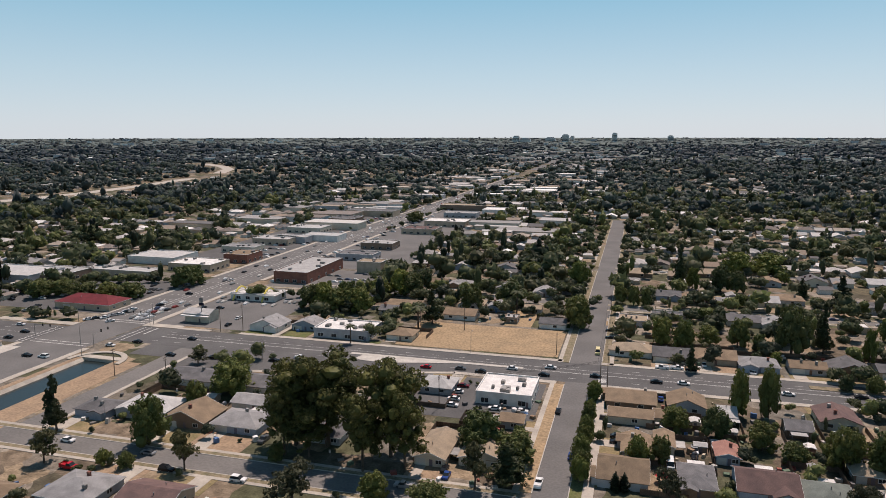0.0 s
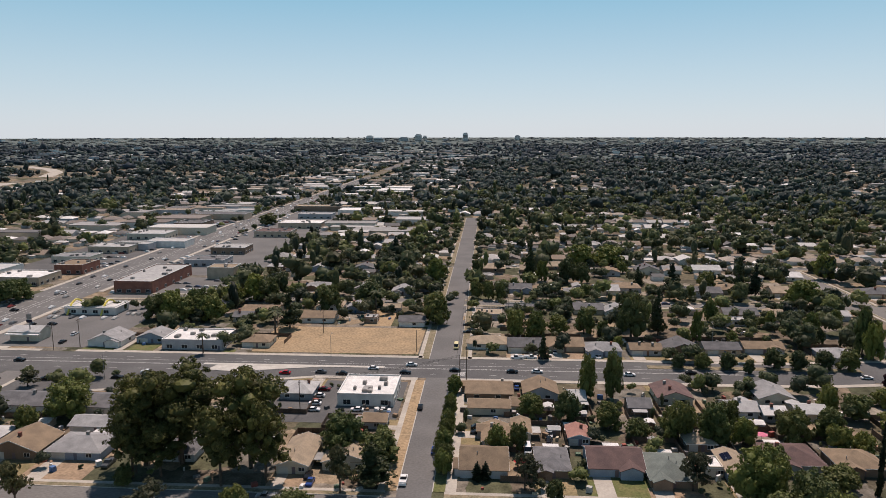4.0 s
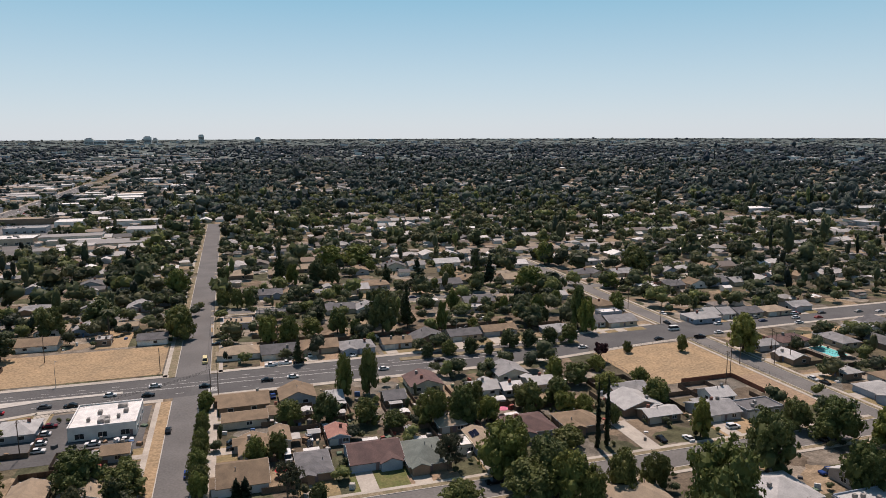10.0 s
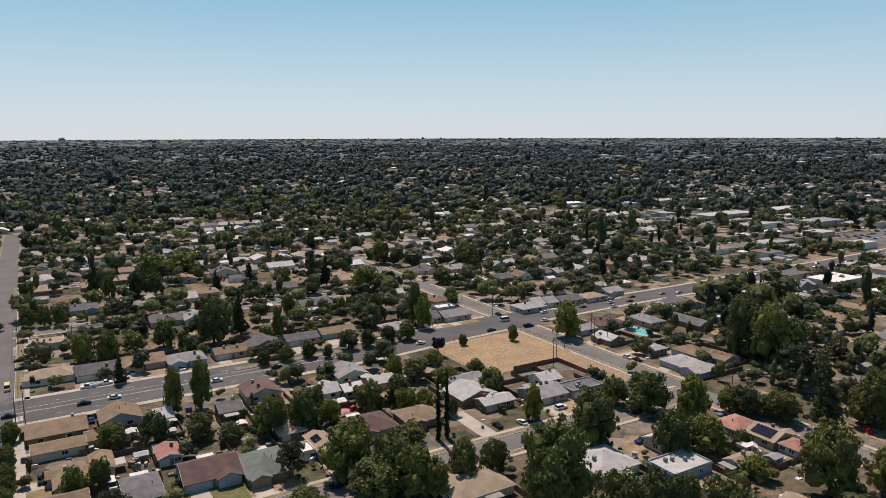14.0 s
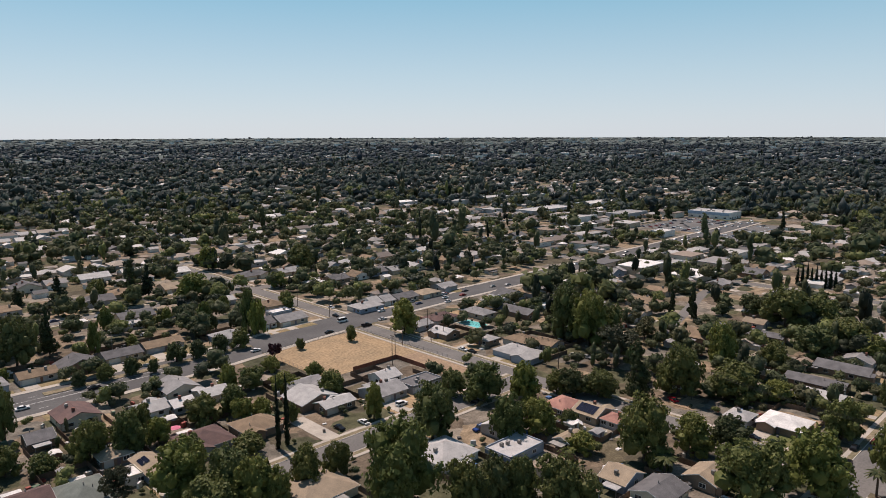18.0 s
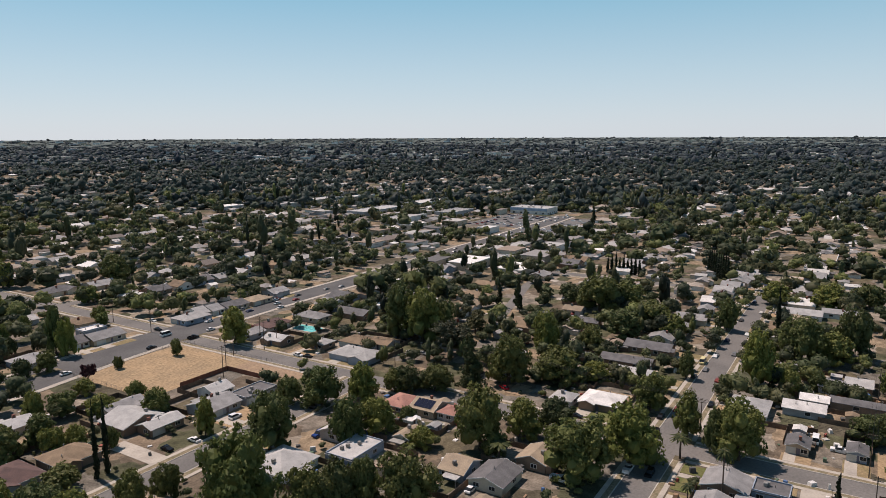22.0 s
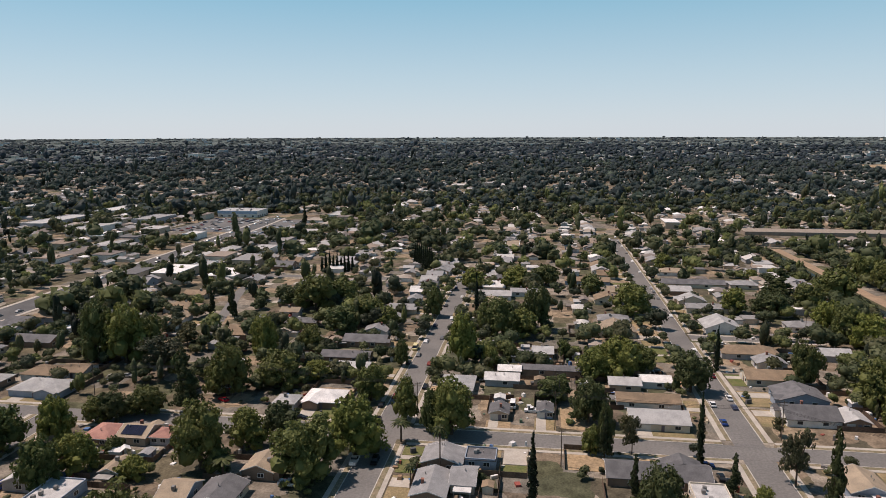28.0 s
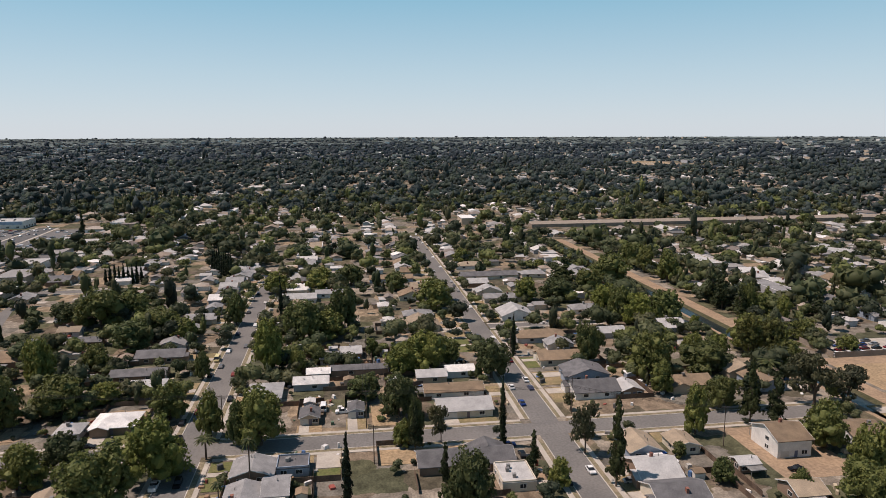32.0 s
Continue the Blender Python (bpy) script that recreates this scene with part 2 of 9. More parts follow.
DIRT = mat("bare_dirt", (0.331, 0.235, 0.152), (0.258, 0.184, 0.124), 0.15, 1.0, 1.0, 0.22, 0.03)
FENCE = mat("weathered_fence_boards", (0.17, 0.115, 0.08), (0.1, 0.072, 0.055), 0.3, 0.95, 3.0, 0.25, 0, 0.25)
FENCE_RED = mat("red_brown_fence_boards", (0.25, 0.1, 0.065), (0.19, 0.075, 0.05), 0.3, 0.95, 3.0, 0.2, 0, 0.15)
BLOCK = mat("block_wall", (0.3, 0.25, 0.2), (0.23, 0.19, 0.155), 0.3, 0.95, 2.0, 0.18)
BARK = mat("bark", (0.13, 0.095, 0.07), (0.085, 0.062, 0.048), 1.0, 0.95, 5.0, 0.25)
POLE = mat("creosoted_pole_wood", (0.14, 0.1, 0.075), (0.1, 0.075, 0.058), 1.0, 0.95, 5.0, 0.2)
RUBBER = mat("tyre_rubber", (0.018, 0.018, 0.018), None, 1, 0.8, 9, 0.1)
PLASTIC = {
    "red": mat("red_canvas", (0.6, 0.03, 0.04), None, 1, 0.7, 6, 0.1),
    "pink": mat("pink_canvas", (0.75, 0.2, 0.3), None, 1, 0.7, 6, 0.1),
    "blue": mat("blue_tarp", (0.03, 0.16, 0.55), None, 1, 0.6, 6, 0.15),
    "yellow": mat("yellow_plastic", (0.82, 0.66, 0.14), None, 1, 0.4, 6, 0.08),
    "cyan": mat("turquoise_pool_water", (0.12, 0.52, 0.5), (0.16, 0.58, 0.55), 0.5, 0.08, 3, 0.1),
    "solar": mat("solar_cells", (0.012, 0.016, 0.035), None, 1, 0.15, 3, 0.1),
}
WATER = mat("canal_water", (0.022, 0.03, 0.03), (0.018, 0.026, 0.026), 0.05, 0.22, 0.8, 0.15, 0.02)
LEAF = {
    "o": [leaf_mat("broad_leaves", (0.102, 0.117, 0.037), (0.17, 0.187, 0.059)),
          leaf_mat("bright_leaves", (0.108, 0.128, 0.036), (0.165, 0.188, 0.054)),
          leaf_mat("deep_leaves", (0.074, 0.086, 0.032), (0.126, 0.14, 0.05))],
    "s": [leaf_mat("olive_leaves", (0.062, 0.065, 0.034), (0.115, 0.113, 0.06))],
    "k": [leaf_mat("conifer_needles", (0.027, 0.036, 0.017), (0.06, 0.074, 0.033))],
    "p": [leaf_mat("pine_needles", (0.058, 0.06, 0.02), (0.135, 0.138, 0.042), 0.12)],
    "c": [leaf_mat("cypress_leaves", (0.01, 0.016, 0.008), (0.026, 0.038, 0.018), 0.15)],
    "f": [leaf_mat("palm_fronds", (0.035, 0.047, 0.016), (0.1, 0.11, 0.042), 0.15)],
    "m": [leaf_mat("plum_leaves", (0.045, 0.018, 0.022), (0.11, 0.045, 0.05), 0.15)],
}
PAINTS = {
    "w": mat("white_car_paint", (0.78, 0.78, 0.77), None, 1, 0.25, 4, 0.03),
    "l": mat("silver_car_paint", (0.45, 0.46, 0.47), None, 1, 0.3, 4, 0.03, 0, 0, (0.35, 0.65), 0.5),
    "d": mat("grey_car_paint", (0.13, 0.135, 0.14), None, 1, 0.3, 4, 0.03, 0, 0, (0.35, 0.65), 0.4),
    "k": mat("black_car_paint", (0.012, 0.012, 0.014), None, 1, 0.2, 4, 0.03),
    "r": mat("red_car_paint", (0.5, 0.02, 0.03), None, 1, 0.25, 4, 0.03),
    "m": mat("dark_red_car_paint", (0.16, 0.015, 0.02), None, 1, 0.25, 4, 0.03),
    "n": mat("blue_car_paint", (0.025, 0.06, 0.22), None, 1, 0.25, 4, 0.03),
    "y": mat("cream_yellow_paint", (0.68, 0.58, 0.3), None, 1, 0.35, 4, 0.03),
}
CAR_WORDS = {"w": "white", "l": "silver", "d": "dark grey", "k": "black", "r": "bright red", "m": "dark red", "n": "blue", "y": "cream and yellow"}
ROOF_WORDS = {"g": "grey shingle", "d": "dark charcoal shingle", "b": "brown shingle", "t": "tan shingle", "r": "red tile", "w": "bright white coated",
              "l": "pale grey shingle", "e": "green-grey shingle", "m": "dark maroon-brown shingle", "k": "crimson metal"}


# ---------------------------------------------------------------- mesh helpers
def mesh_of(name, verts, faces, materials, indices=None, smooth=False):
    me = bpy.data.meshes.new(name)
    me.from_pydata(verts, [], faces)
    for m in materials:
        me.materials.append(m)
    if indices is not None:
        me.polygons.foreach_set("material_index", indices)
    if smooth:
        me.polygons.foreach_set("use_smooth", [True] * len(faces))
    me.update()
    return me


def part(name, data, parent, label="", m=None):
    """Links one mesh as a part of a thing."""
    ob = new(name, data)
    ob.parent = parent
    if m is not None:
        ob.matrix_basis = m
    return tagged(ob, label) if label else ob


def empty(name, m, label, category, group=""):
    ob = new(name)
    ob.empty_display_size = 0.5
    ob.matrix_basis = m
    return tagged(ob, label, category, group)


class Shape:
    """Boxes and prisms gathered into one mesh."""

    def __init__(self):
        self.v, self.f, self.i = [], [], []

    def add(self, verts, faces, index=0):
        k = len(self.v)
        self.v += [tuple(p) for p in verts]
        self.f += [tuple(k + a for a in f) for f in faces]
        self.i += [index] * len(faces)
        return self

    def box(self, x0, y0, z0, x1, y1, z1, index=0):
        return self.add([(x0, y0, z0), (x1, y0, z0), (x1, y1, z0), (x0, y1, z0), (x0, y0, z1), (x1, y0, z1), (x1, y1, z1), (x0, y1, z1)],
                        [(3, 2, 1, 0), (4, 5, 6, 7), (0, 1, 5, 4), (1, 2, 6, 5), (2, 3, 7, 6), (3, 0, 4, 7)], index)

    def prism(self, outline, axis, a, b, index=0):
        """A flat outline of (u, v) drawn out from a to b along x or y; u is the other level axis, v is up."""
        n = len(outline)
        at = (lambda u, v, s: (s, u, v)) if axis == "x" else (lambda u, v, s: (u, s, v))
        vs = [at(u, v, a) for u, v in outline] + [at(u, v, b) for u, v in outline]
        fs = [tuple(range(n)), tuple(range(2 * n - 1, n - 1, -1))] + [(i, i + n, (i + 1) % n + n, (i + 1) % n) for i in range(n)]
        return self.add(vs, fs, index)

    def tube(self, p, q, r0, r1, sides=6, index=0):
        p, q = Vector(p), Vector(q)
        turn = (q - p).to_track_quat("Z", "Y")
        ring = [Vector((math.cos(2 * math.pi * i / sides), math.sin(2 * math.pi * i / sides), 0)) for i in range(sides)]
        vs = [p + turn @ (c * r0) for c in ring] + [q + turn @ (c * r1) for c in ring]
        fs = [(i, (i + 1) % sides, (i + 1) % sides + sides, i + sides) for i in range(sides)] + [tuple(range(sides - 1, -1, -1)), tuple(range(sides, 2 * sides))]
        return self.add(vs, fs, index)

    def mesh(self, name, *materials, smooth=False):
        me = mesh_of(name, self.v, self.f, materials, self.i, smooth)
        bm = bmesh.new()
        bm.from_mesh(me)
        bmesh.ops.recalc_face_normals(bm, faces=bm.faces)
        bm.to_mesh(me)
        bm.free()
        return me


def slab(name, x0, y0, x1, y1, z, material, label="", category="", kind="structure", parent=None, depth=0.3):
    ob = new(name, Shape().box(x0, y0, z - depth, x1, y1, z).mesh(name, material))
    ob.parent = parent
    return tagged(ob, label, category, "", kind)

# ---------------------------------------------------------------- ground
def far_rise(r):
    """The plain lies level round the camera and climbs very gently towards the horizon."""
    s = max(0.0, min(1.0, (r - 1500) / 3450))
    return 67.0 * s ** 1.5


bm = bmesh.new()
radii = [0, 150, 300, 450, 600, 900, 1200, 1500, 1900, 2300, 2800, 3300, 3800, 4300, 4700, 4950]
sectors = 120
rings = [[bm.verts.new((0, 0, 0))]]
for r in radii[1:]:
    rings.append([bm.verts.new((r * math.sin(2 * math.pi * k / sectors), r * math.cos(2 * math.pi * k / sectors), far_rise(r))) for k in range(sectors)])
for k in range(sectors):
    bm.faces.new((rings[0][0], rings[1][(k + 1) % sectors], rings[1][k]))
    for a, b in zip(rings[1:], rings[2:]):
        bm.faces.new((a[k], a[(k + 1) % sectors], b[(k + 1) % sectors], b[k]))


def trench(p, q, half):
    """Cuts an opening for a canal from p to q through the ground sheet."""
    p, q = Vector((*p, 0)), Vector((*q, 0))
    way = (q - p).normalized()
    side = Vector((-way.y, way.x, 0))
    for at, no in ((p + side * half, side), (p - side * half, side), (p, way), (q, way)):
        bmesh.ops.bisect_plane(bm, geom=bm.verts[:] + bm.edges[:] + bm.faces[:], plane_co=at, plane_no=no, dist=1e-4)
    gone = []
    for f in bm.faces:
        c = f.calc_center_median() - p
        if 0 < c.dot(way) < (q - p).length and abs(c.dot(side)) < half:
            gone.append(f)
    bmesh.ops.delete(bm, geom=gone, context="FACES")


CANAL_WEST = ((-219, 60), (-219, 236), 8.5)
CANAL_EAST = ((120, -183.2), (600, -183.8), 5.0)
trench(*CANAL_WEST)
trench(*CANAL_EAST)
bmesh.ops.recalc_face_normals(bm, faces=bm.faces)
me = bpy.data.meshes.new("ground")
bm.to_mesh(me)
bm.free()
GROUND = yard_mat("mixed_yard_ground", [(0.200, 0.154, 0.109), (0.127, 0.108, 0.071), (0.262, 0.200, 0.134), (0.093, 0.092, 0.054), (0.193, 0.166, 0.133), (0.137, 0.109, 0.080), (0.096, 0.084, 0.059), (0.256, 0.219, 0.174), (0.081, 0.082, 0.050), (0.162, 0.146, 0.121)])
me.materials.append(GROUND)
# ground past 2500 m: air haze put into the base colour as blue-grey green
me.materials.append(mat("haze_tinted_far_ground", (0.085, 0.108, 0.1), (0.115, 0.135, 0.125), 0.004, 1.0, 0.02, 0.2))
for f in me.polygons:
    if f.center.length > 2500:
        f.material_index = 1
tagged(new("ground", me), "dry tan earth and parched yards of a flat valley suburb", "ground", "", "structure")


def canal(p, q, half, banks=(6, 6), lining=CONCRETE):
    p, q = Vector((*p, 0)), Vector((*q, 0))
    way = (q - p).normalized()
    side = Vector((-way.y, way.x, 0))
    up = Vector((0, 0, 1))
    sh = Shape()
    for s in (-1, 1):
        a, b = side * s * half, side * s * (half - 3.2)
        sh.add([p + a, q + a, q + b - up * 2.6, p + b - up * 2.6], [(0, 1, 2, 3)])
    sh.add([p - side * half - up * 2.5, q - side * half - up * 2.5, q + side * half - up * 2.5, p + side * half - up * 2.5], [(0, 1, 2, 3)])
    for e in (p, q):
        sh.add([e - side * half, e + side * half, e + side * half - up * 2.6, e - side * half - up * 2.6], [(0, 1, 2, 3)])
    tagged(new("canal_bed", sh.mesh("canal_bed", lining)), "sloping canal bed between dirt banks", "canal", "", "structure")
    sw = Shape().add([p - side * (half - 1.2) - up * 1.2, q - side * (half - 1.2) - up * 1.2, q + side * (half - 1.2) - up * 1.2, p + side * (half - 1.2) - up * 1.2], [(0, 1, 2, 3)])
    tagged(new("water", sw.mesh("water", WATER)), "still dark blue-green irrigation canal water", "water", "", "structure")
    for s in (-1, 1):
        a, b = side * s * (half + 0.02), side * s * (half + banks[s > 0])
        st = Shape().add([p + a, q + a, q + b, p + b, p + a + up * 0.05, q + a + up * 0.05, q + b + up * 0.05, p + b + up * 0.05],
                         [(0, 1, 2, 3), (4, 5, 6, 7), (0, 1, 5, 4), (2, 3, 7, 6), (1, 2, 6, 5), (0, 3, 7, 4)])
        tagged(new("canal_bank", st.mesh("canal_bank", DIRT)), "bare dirt service track along the canal", "bank", "", "structure")


canal(*CANAL_WEST, (13, 3))
canal(*CANAL_EAST, (7.6, 2), mat("weedy_bank", (0.085, 0.078, 0.045), (0.05, 0.052, 0.026), 0.5, 1.0, 3.0, 0.3, 0.05))


# ---------------------------------------------------------------- streets
def strip(axis, c0, c1, a0, a1):
    return (a0, c0, a1, c1) if axis == "x" else (c0, a0, c1, a1)


def street(axis, c, a0, a1, width, z, breaks=(), verge=1.6, walk_w=1.5, material=None, label="", sides=(-1, 1), grass=None):
    """A straight street along an axis, with kerb, verge and pavement between the breaks."""
    h = width / 2
    x0, y0, x1, y1 = strip(axis, c - h, c + h, a0, a1)
    road = slab("road", x0, y0, x1, y1, z, material or STREET, label or "worn pale grey asphalt residential street", "road")
    cuts = sorted(breaks)
    for s in sides:
        at = a0
        for p, half in cuts + [(a1, 0)]:
            if p - half - at > 1:
                b0, b1 = at, p - half
                lo, hi = sorted((c + s * h, c + s * (h + 0.25)))
                slab("kerb", *strip(axis, lo, hi, b0, b1), 0.16, KERB, "pale concrete street kerb", "kerb")
                if verge:
                    lo, hi = sorted((c + s * (h + 0.25), c + s * (h + 0.25 + verge)))
                    slab("verge", *strip(axis, lo, hi, b0, b1), 0.14, grass or VERGE, "strip of parched grass beside the kerb", "verge")
                lo, hi = sorted((c + s * (h + 0.25 + verge), c + s * (h + 0.25 + verge + walk_w)))
                slab("pavement", *strip(axis, lo, hi, b0, b1), 0.15, CONCRETE, "sunlit pale concrete pavement", "pavement")
            at = p + half
    return road


def line(axis, c, a0, a1, z, width=0.16, dash=0, gap=0, parent=None):
    """Painted road line, or a row of dashes."""
    sh = Shape()
    if dash:
        a = a0
        while a + dash <= a1:
            x0, y0, x1, y1 = strip(axis, c - width / 2, c + width / 2, a, a + dash)
            sh.box(x0, y0, z - 0.01, x1, y1, z + 0.006)
            a += dash + gap
    else:
        x0, y0, x1, y1 = strip(axis, c - width / 2, c + width / 2, a0, a1)
        sh.box(x0, y0, z - 0.01, x1, y1, z + 0.006)
    ob = new("road_marking", sh.mesh("road_marking", PAINT))
    ob.parent = parent
    return ob


def road_path(points, width, z, material, label, kerbs=True, name="road"):
    """A road, or a band of kerb or pavement, along a bending centre line."""
    pts = [Vector((*q, 0)) for q in points]
    normals = []
    for i in range(len(pts)):
        way = (pts[min(i + 1, len(pts) - 1)] - pts[max(i - 1, 0)]).normalized()
        normals.append(Vector((-way.y, way.x, 0)))

    def band(lo, hi, top, m, nm, lb, cat):
        sh = Shape()
        for i in range(len(pts) - 1):
            q = [pts[i] + normals[i] * lo, pts[i + 1] + normals[i + 1] * lo, pts[i + 1] + normals[i + 1] * hi, pts[i] + normals[i] * hi]
            rise = [Vector((0, 0, top + far_rise(v.length))) for v in q]
            sh.add([v + u - Vector((0, 0, 0.3)) for v, u in zip(q, rise)] + [v + u for v, u in zip(q, rise)], [(4, 5, 6, 7), (0, 1, 5, 4), (2, 3, 7, 6)] + ([(0, 3, 7, 4)] if i == 0 else []) + ([(1, 2, 6, 5)] if i == len(pts) - 2 else []))
        return tagged(new(nm, sh.mesh(nm, m)), lb, cat, "", "structure")

    h = width / 2
    road = band(-h, h, z, material, name, label, "road")
    if kerbs:
        for s in (-1, 1):
            lo, hi = sorted((s * h, s * (h + 0.25)))
            band(lo, hi, 0.16, KERB, "kerb", "pale concrete street kerb", "kerb")
            lo, hi = sorted((s * (h + 0.25), s * (h + 2.6)))
            band(lo, hi, 0.15, CONCRETE, "pavement", "sunlit pale concrete pavement", "pavement")
    return road


X1, X2, YB = -19.0, 207.0, 273.0
boulevard = street("x", YB, -236, 110, 24, 0.03, [(X1, 8), (-190, 8), (-236, 20)], 0, 2.6, ASPHALT_DARK, "wide grey asphalt boulevard with painted lanes", (1,))
for lo, hi in ((-68, X1 - 8), (X1 + 8, 110)):
    slab("kerb", lo, YB - 12.25, hi, YB - 12, 0.16, KERB, "pale concrete street kerb", "kerb")
    slab("pavement", lo, YB - 14.85, hi, YB - 12.25, 0.15, CONCRETE, "sunlit pale concrete pavement", "pavement")
# frontage road that joins the boulevard at a slant
frontage = [(-195, 233), (-182, 233.5), (-140, 243), (-100, 252.5), (-68, 260.95), (-195, 260.95)]
tagged(new("road", Shape().add([(x, y, -0.27) for x, y in frontage] + [(x, y, 0.032) for x, y in frontage], [tuple(range(6, 12))] + [(i, (i + 1) % 6, (i + 1) % 6 + 6, i + 6) for i in range(6)]).mesh("road", ASPHALT_DARK)),
       "asphalt frontage road slanting into the boulevard", "road", "", "structure")
road_path([(x + 0.4, y - 1.3) for x, y in frontage[1:5]], 2.2, 0.15, CONCRETE, "pale concrete pavement along the frontage road", False, "pavement")
nose = [(-114, 265), (-100, 263.5), (-85, 267.5), (-68, 271.15), (-112, 271.15)]
tagged(new("median", Shape().add([(x, y, -0.1) for x, y in nose] + [(x, y, 0.19) for x, y in nose], [tuple(range(5, 10))] + [(i, (i + 1) % 5, (i + 1) % 5 + 5, i + 5) for i in range(5)]).mesh("median", KERB)),
       "broad pale concrete nose of the boulevard median", "median", "", "structure")
for lo, hi in ((60, 157), (173, 258)):
    slab("kerb", X1 - 4.95, lo, X1 - 4.7, hi, 0.16, KERB, "pale concrete street kerb", "kerb")
    slab("verge", X1 - 8.4, lo, X1 - 4.95, hi, 0.14, DRY, "strip of golden dry grass beside the kerb", "verge")
    slab("pavement", X1 - 10.2, lo, X1 - 8.4, hi, 0.15, CONCRETE, "sunlit pale concrete pavement", "pavement")
slab("road", X1 - 4.7, 60, X1 + 4.7, 261.5, 0.046, ASPHALT, "long straight worn grey residential street", "road")
for lo, hi in ((60, 157), (173, 258)):
    slab("kerb", X1 + 4.7, lo, X1 + 4.95, hi, 0.16, KERB, "pale concrete street kerb", "kerb")
    slab("verge", X1 + 4.95, lo, X1 + 8.2, hi, 0.14, LAWN, "planted strip with street trees beside the kerb", "verge")
    slab("pavement", X1 + 8.2, lo, X1 + 11.2, hi, 0.15, CONCRETE, "wide sunlit pale concrete pavement", "pavement")
street("y", X1 + 1.2, 284.5, 790, 13, 0.045, [(385, 8), (498, 8), (611, 8), (724, 8)], 3.0, 1.7, ASPHALT, "long straight worn grey residential street")
road_path([(110, 273), (130, 274), (165, 279), (190, 281.5), (201, 282)], 24, 0.03, ASPHALT_DARK, "wide grey asphalt boulevard in a gentle bend")
road_path([(201, 282), (221, 283)], 24, 0.03, ASPHALT_DARK, "crossing of the boulevard with a side street", False)
road_path([(221, 283), (280, 285), (340, 285), (440, 287), (560, 290), (700, 296), (760, 300)], 18, 0.03, ASPHALT_DARK, "wide grey asphalt boulevard leading to shops")
street("y", -190, 172, 259, 10, 0.04, [], 0, 1.5, None, "short worn asphalt frontage street beside the canal", (1,))
street("y", X2, -165, 268, 9.4, 0.05, [(165, 8), (48, 8), (-65, 8)], 1.6, 1.5)
street("y", X2 + 3, 294, 520, 9, 0.05, [(385, 8), (498, 8)], 1.6, 1.5)
street("x", 165, -215, 205, 9.5, 0.035, [(X1, 8)], 1.8, 1.4)
street("x", 385, -13, 700, 8.5, 0.035, [(X2, 8)], 1.6, 1.4)
street("x", 390, -225, -24, 9.5, 0.037, [], 1.6, 1.4)
street("x", 48, 160, 470, 9, 0.035, [(X2, 8)], 1.6, 1.4)
street("x", -65, 120, 640, 9.2, 0.035, [(X2, 8), (329, 8)], 1.4, 1.6)
street("y", 329, -129, -70.5, 7, 0.04, [], 0, 1.5)
street("x", 498, -13, 800, 8, 0.03, [(X2, 8)], 1.6, 1.4)
street("x", 611, -13, 800, 8, 0.03, [], 1.6, 1.4)
street("y", 443, 100, 700, 8.5, 0.055, [(385, 8), (498, 8), (611, 8)], 1.6, 1.4)
arterial = street("y", -254, 80, 1480, 34, 0.06, [(YB, 26), (390, 10)], 0, 3.0, ASPHALT, "broad grey six lane arterial road running to the horizon")
road_path([(-254, 1480 + 90 * k) for k in range(13)], 36, 0.2, ASPHALT, "broad grey arterial road fading towards the horizon", False)
for off in (-0.25, 0.25):
    line("x", YB + off - 1, -215, 110, 0.03, 0.14, 0, 0, boulevard)
for off in (-7.5, 6.5):
    line("x", YB + off, -215, 110, 0.03, 0.14, 3, 9, boulevard)
line("x", YB + 3.2, -215, 110, 0.03, 0.14, 0, 0, boulevard)
for off in (-12, -8.5, -5, 5, 8.5, 12):
    line("y", -254 + off, 300, 1400, 0.06, 0.2, 3, 9, arterial)
for off in (-1.5, 1.5):
    line("y", -254 + off, 300, 1470, 0.06, 0.25, 0, 0, arterial)
for k in range(5):
    line("y", X1 + 9, YB - 9 + k, YB - 8.5 + k, 0.03, 3.0, 0, 0, boulevard)
slab("median", -118, 271.2, -42, 273.4, 0.2, KERB, "pale concrete median island in the boulevard", "median")

slab("median", 66, 277.4, 151, 281.2, 0.2, VERGE, "bare dirt median planted with small shade trees", "median")

for x0, y0, x1, y1 in ((-181, 288.2, -167, 292), (-160, 288.2, -148, 297), (-116, 288.2, -111, 292)):
    slab("lawn", x0, y0, x1, y1, 0.1, LAWN, "small watered green front lawn on the boulevard", "lawn", "stuff")
slab("car_park", -166, 288.4, -162, 312, 0.08, CONCRETE, "pale concrete drive between two offices", "driveway")
slab("field", -104, 290.2, -30, 331, 0.05, DRY, "vacant lot of mown golden dry grass", "field")
slab("field", 149, 219, 203, 265.5, 0.05, DRY, "fenced vacant lot of golden dry grass", "field")
slab("field", 186.5, 186, 203, 219, 0.045, DIRT, "bare sandy corner of a vacant lot", "field")
slab("field", -62, 334, -48, 365, 0.05, DRY, "small dry grass lot between houses", "field")
slab("car_park", -82, 216, -30.3, 256, 0.05, ASPHALT_DARK, "asphalt car park beside a white commercial building", "car park")
slab("car_park", -232.9, 291, -176, 374, 0.05, ASPHALT, "asphalt car park round a restaurant", "car park")
slab("car_park", -405, 300, -275, 380, 0.05, ASPHALT_DARK, "large asphalt car park with parked cars", "car park")
slab("car_park", -228, 395, -165, 445, 0.05, ASPHALT, "wide pale asphalt car park behind brick shops", "car park")

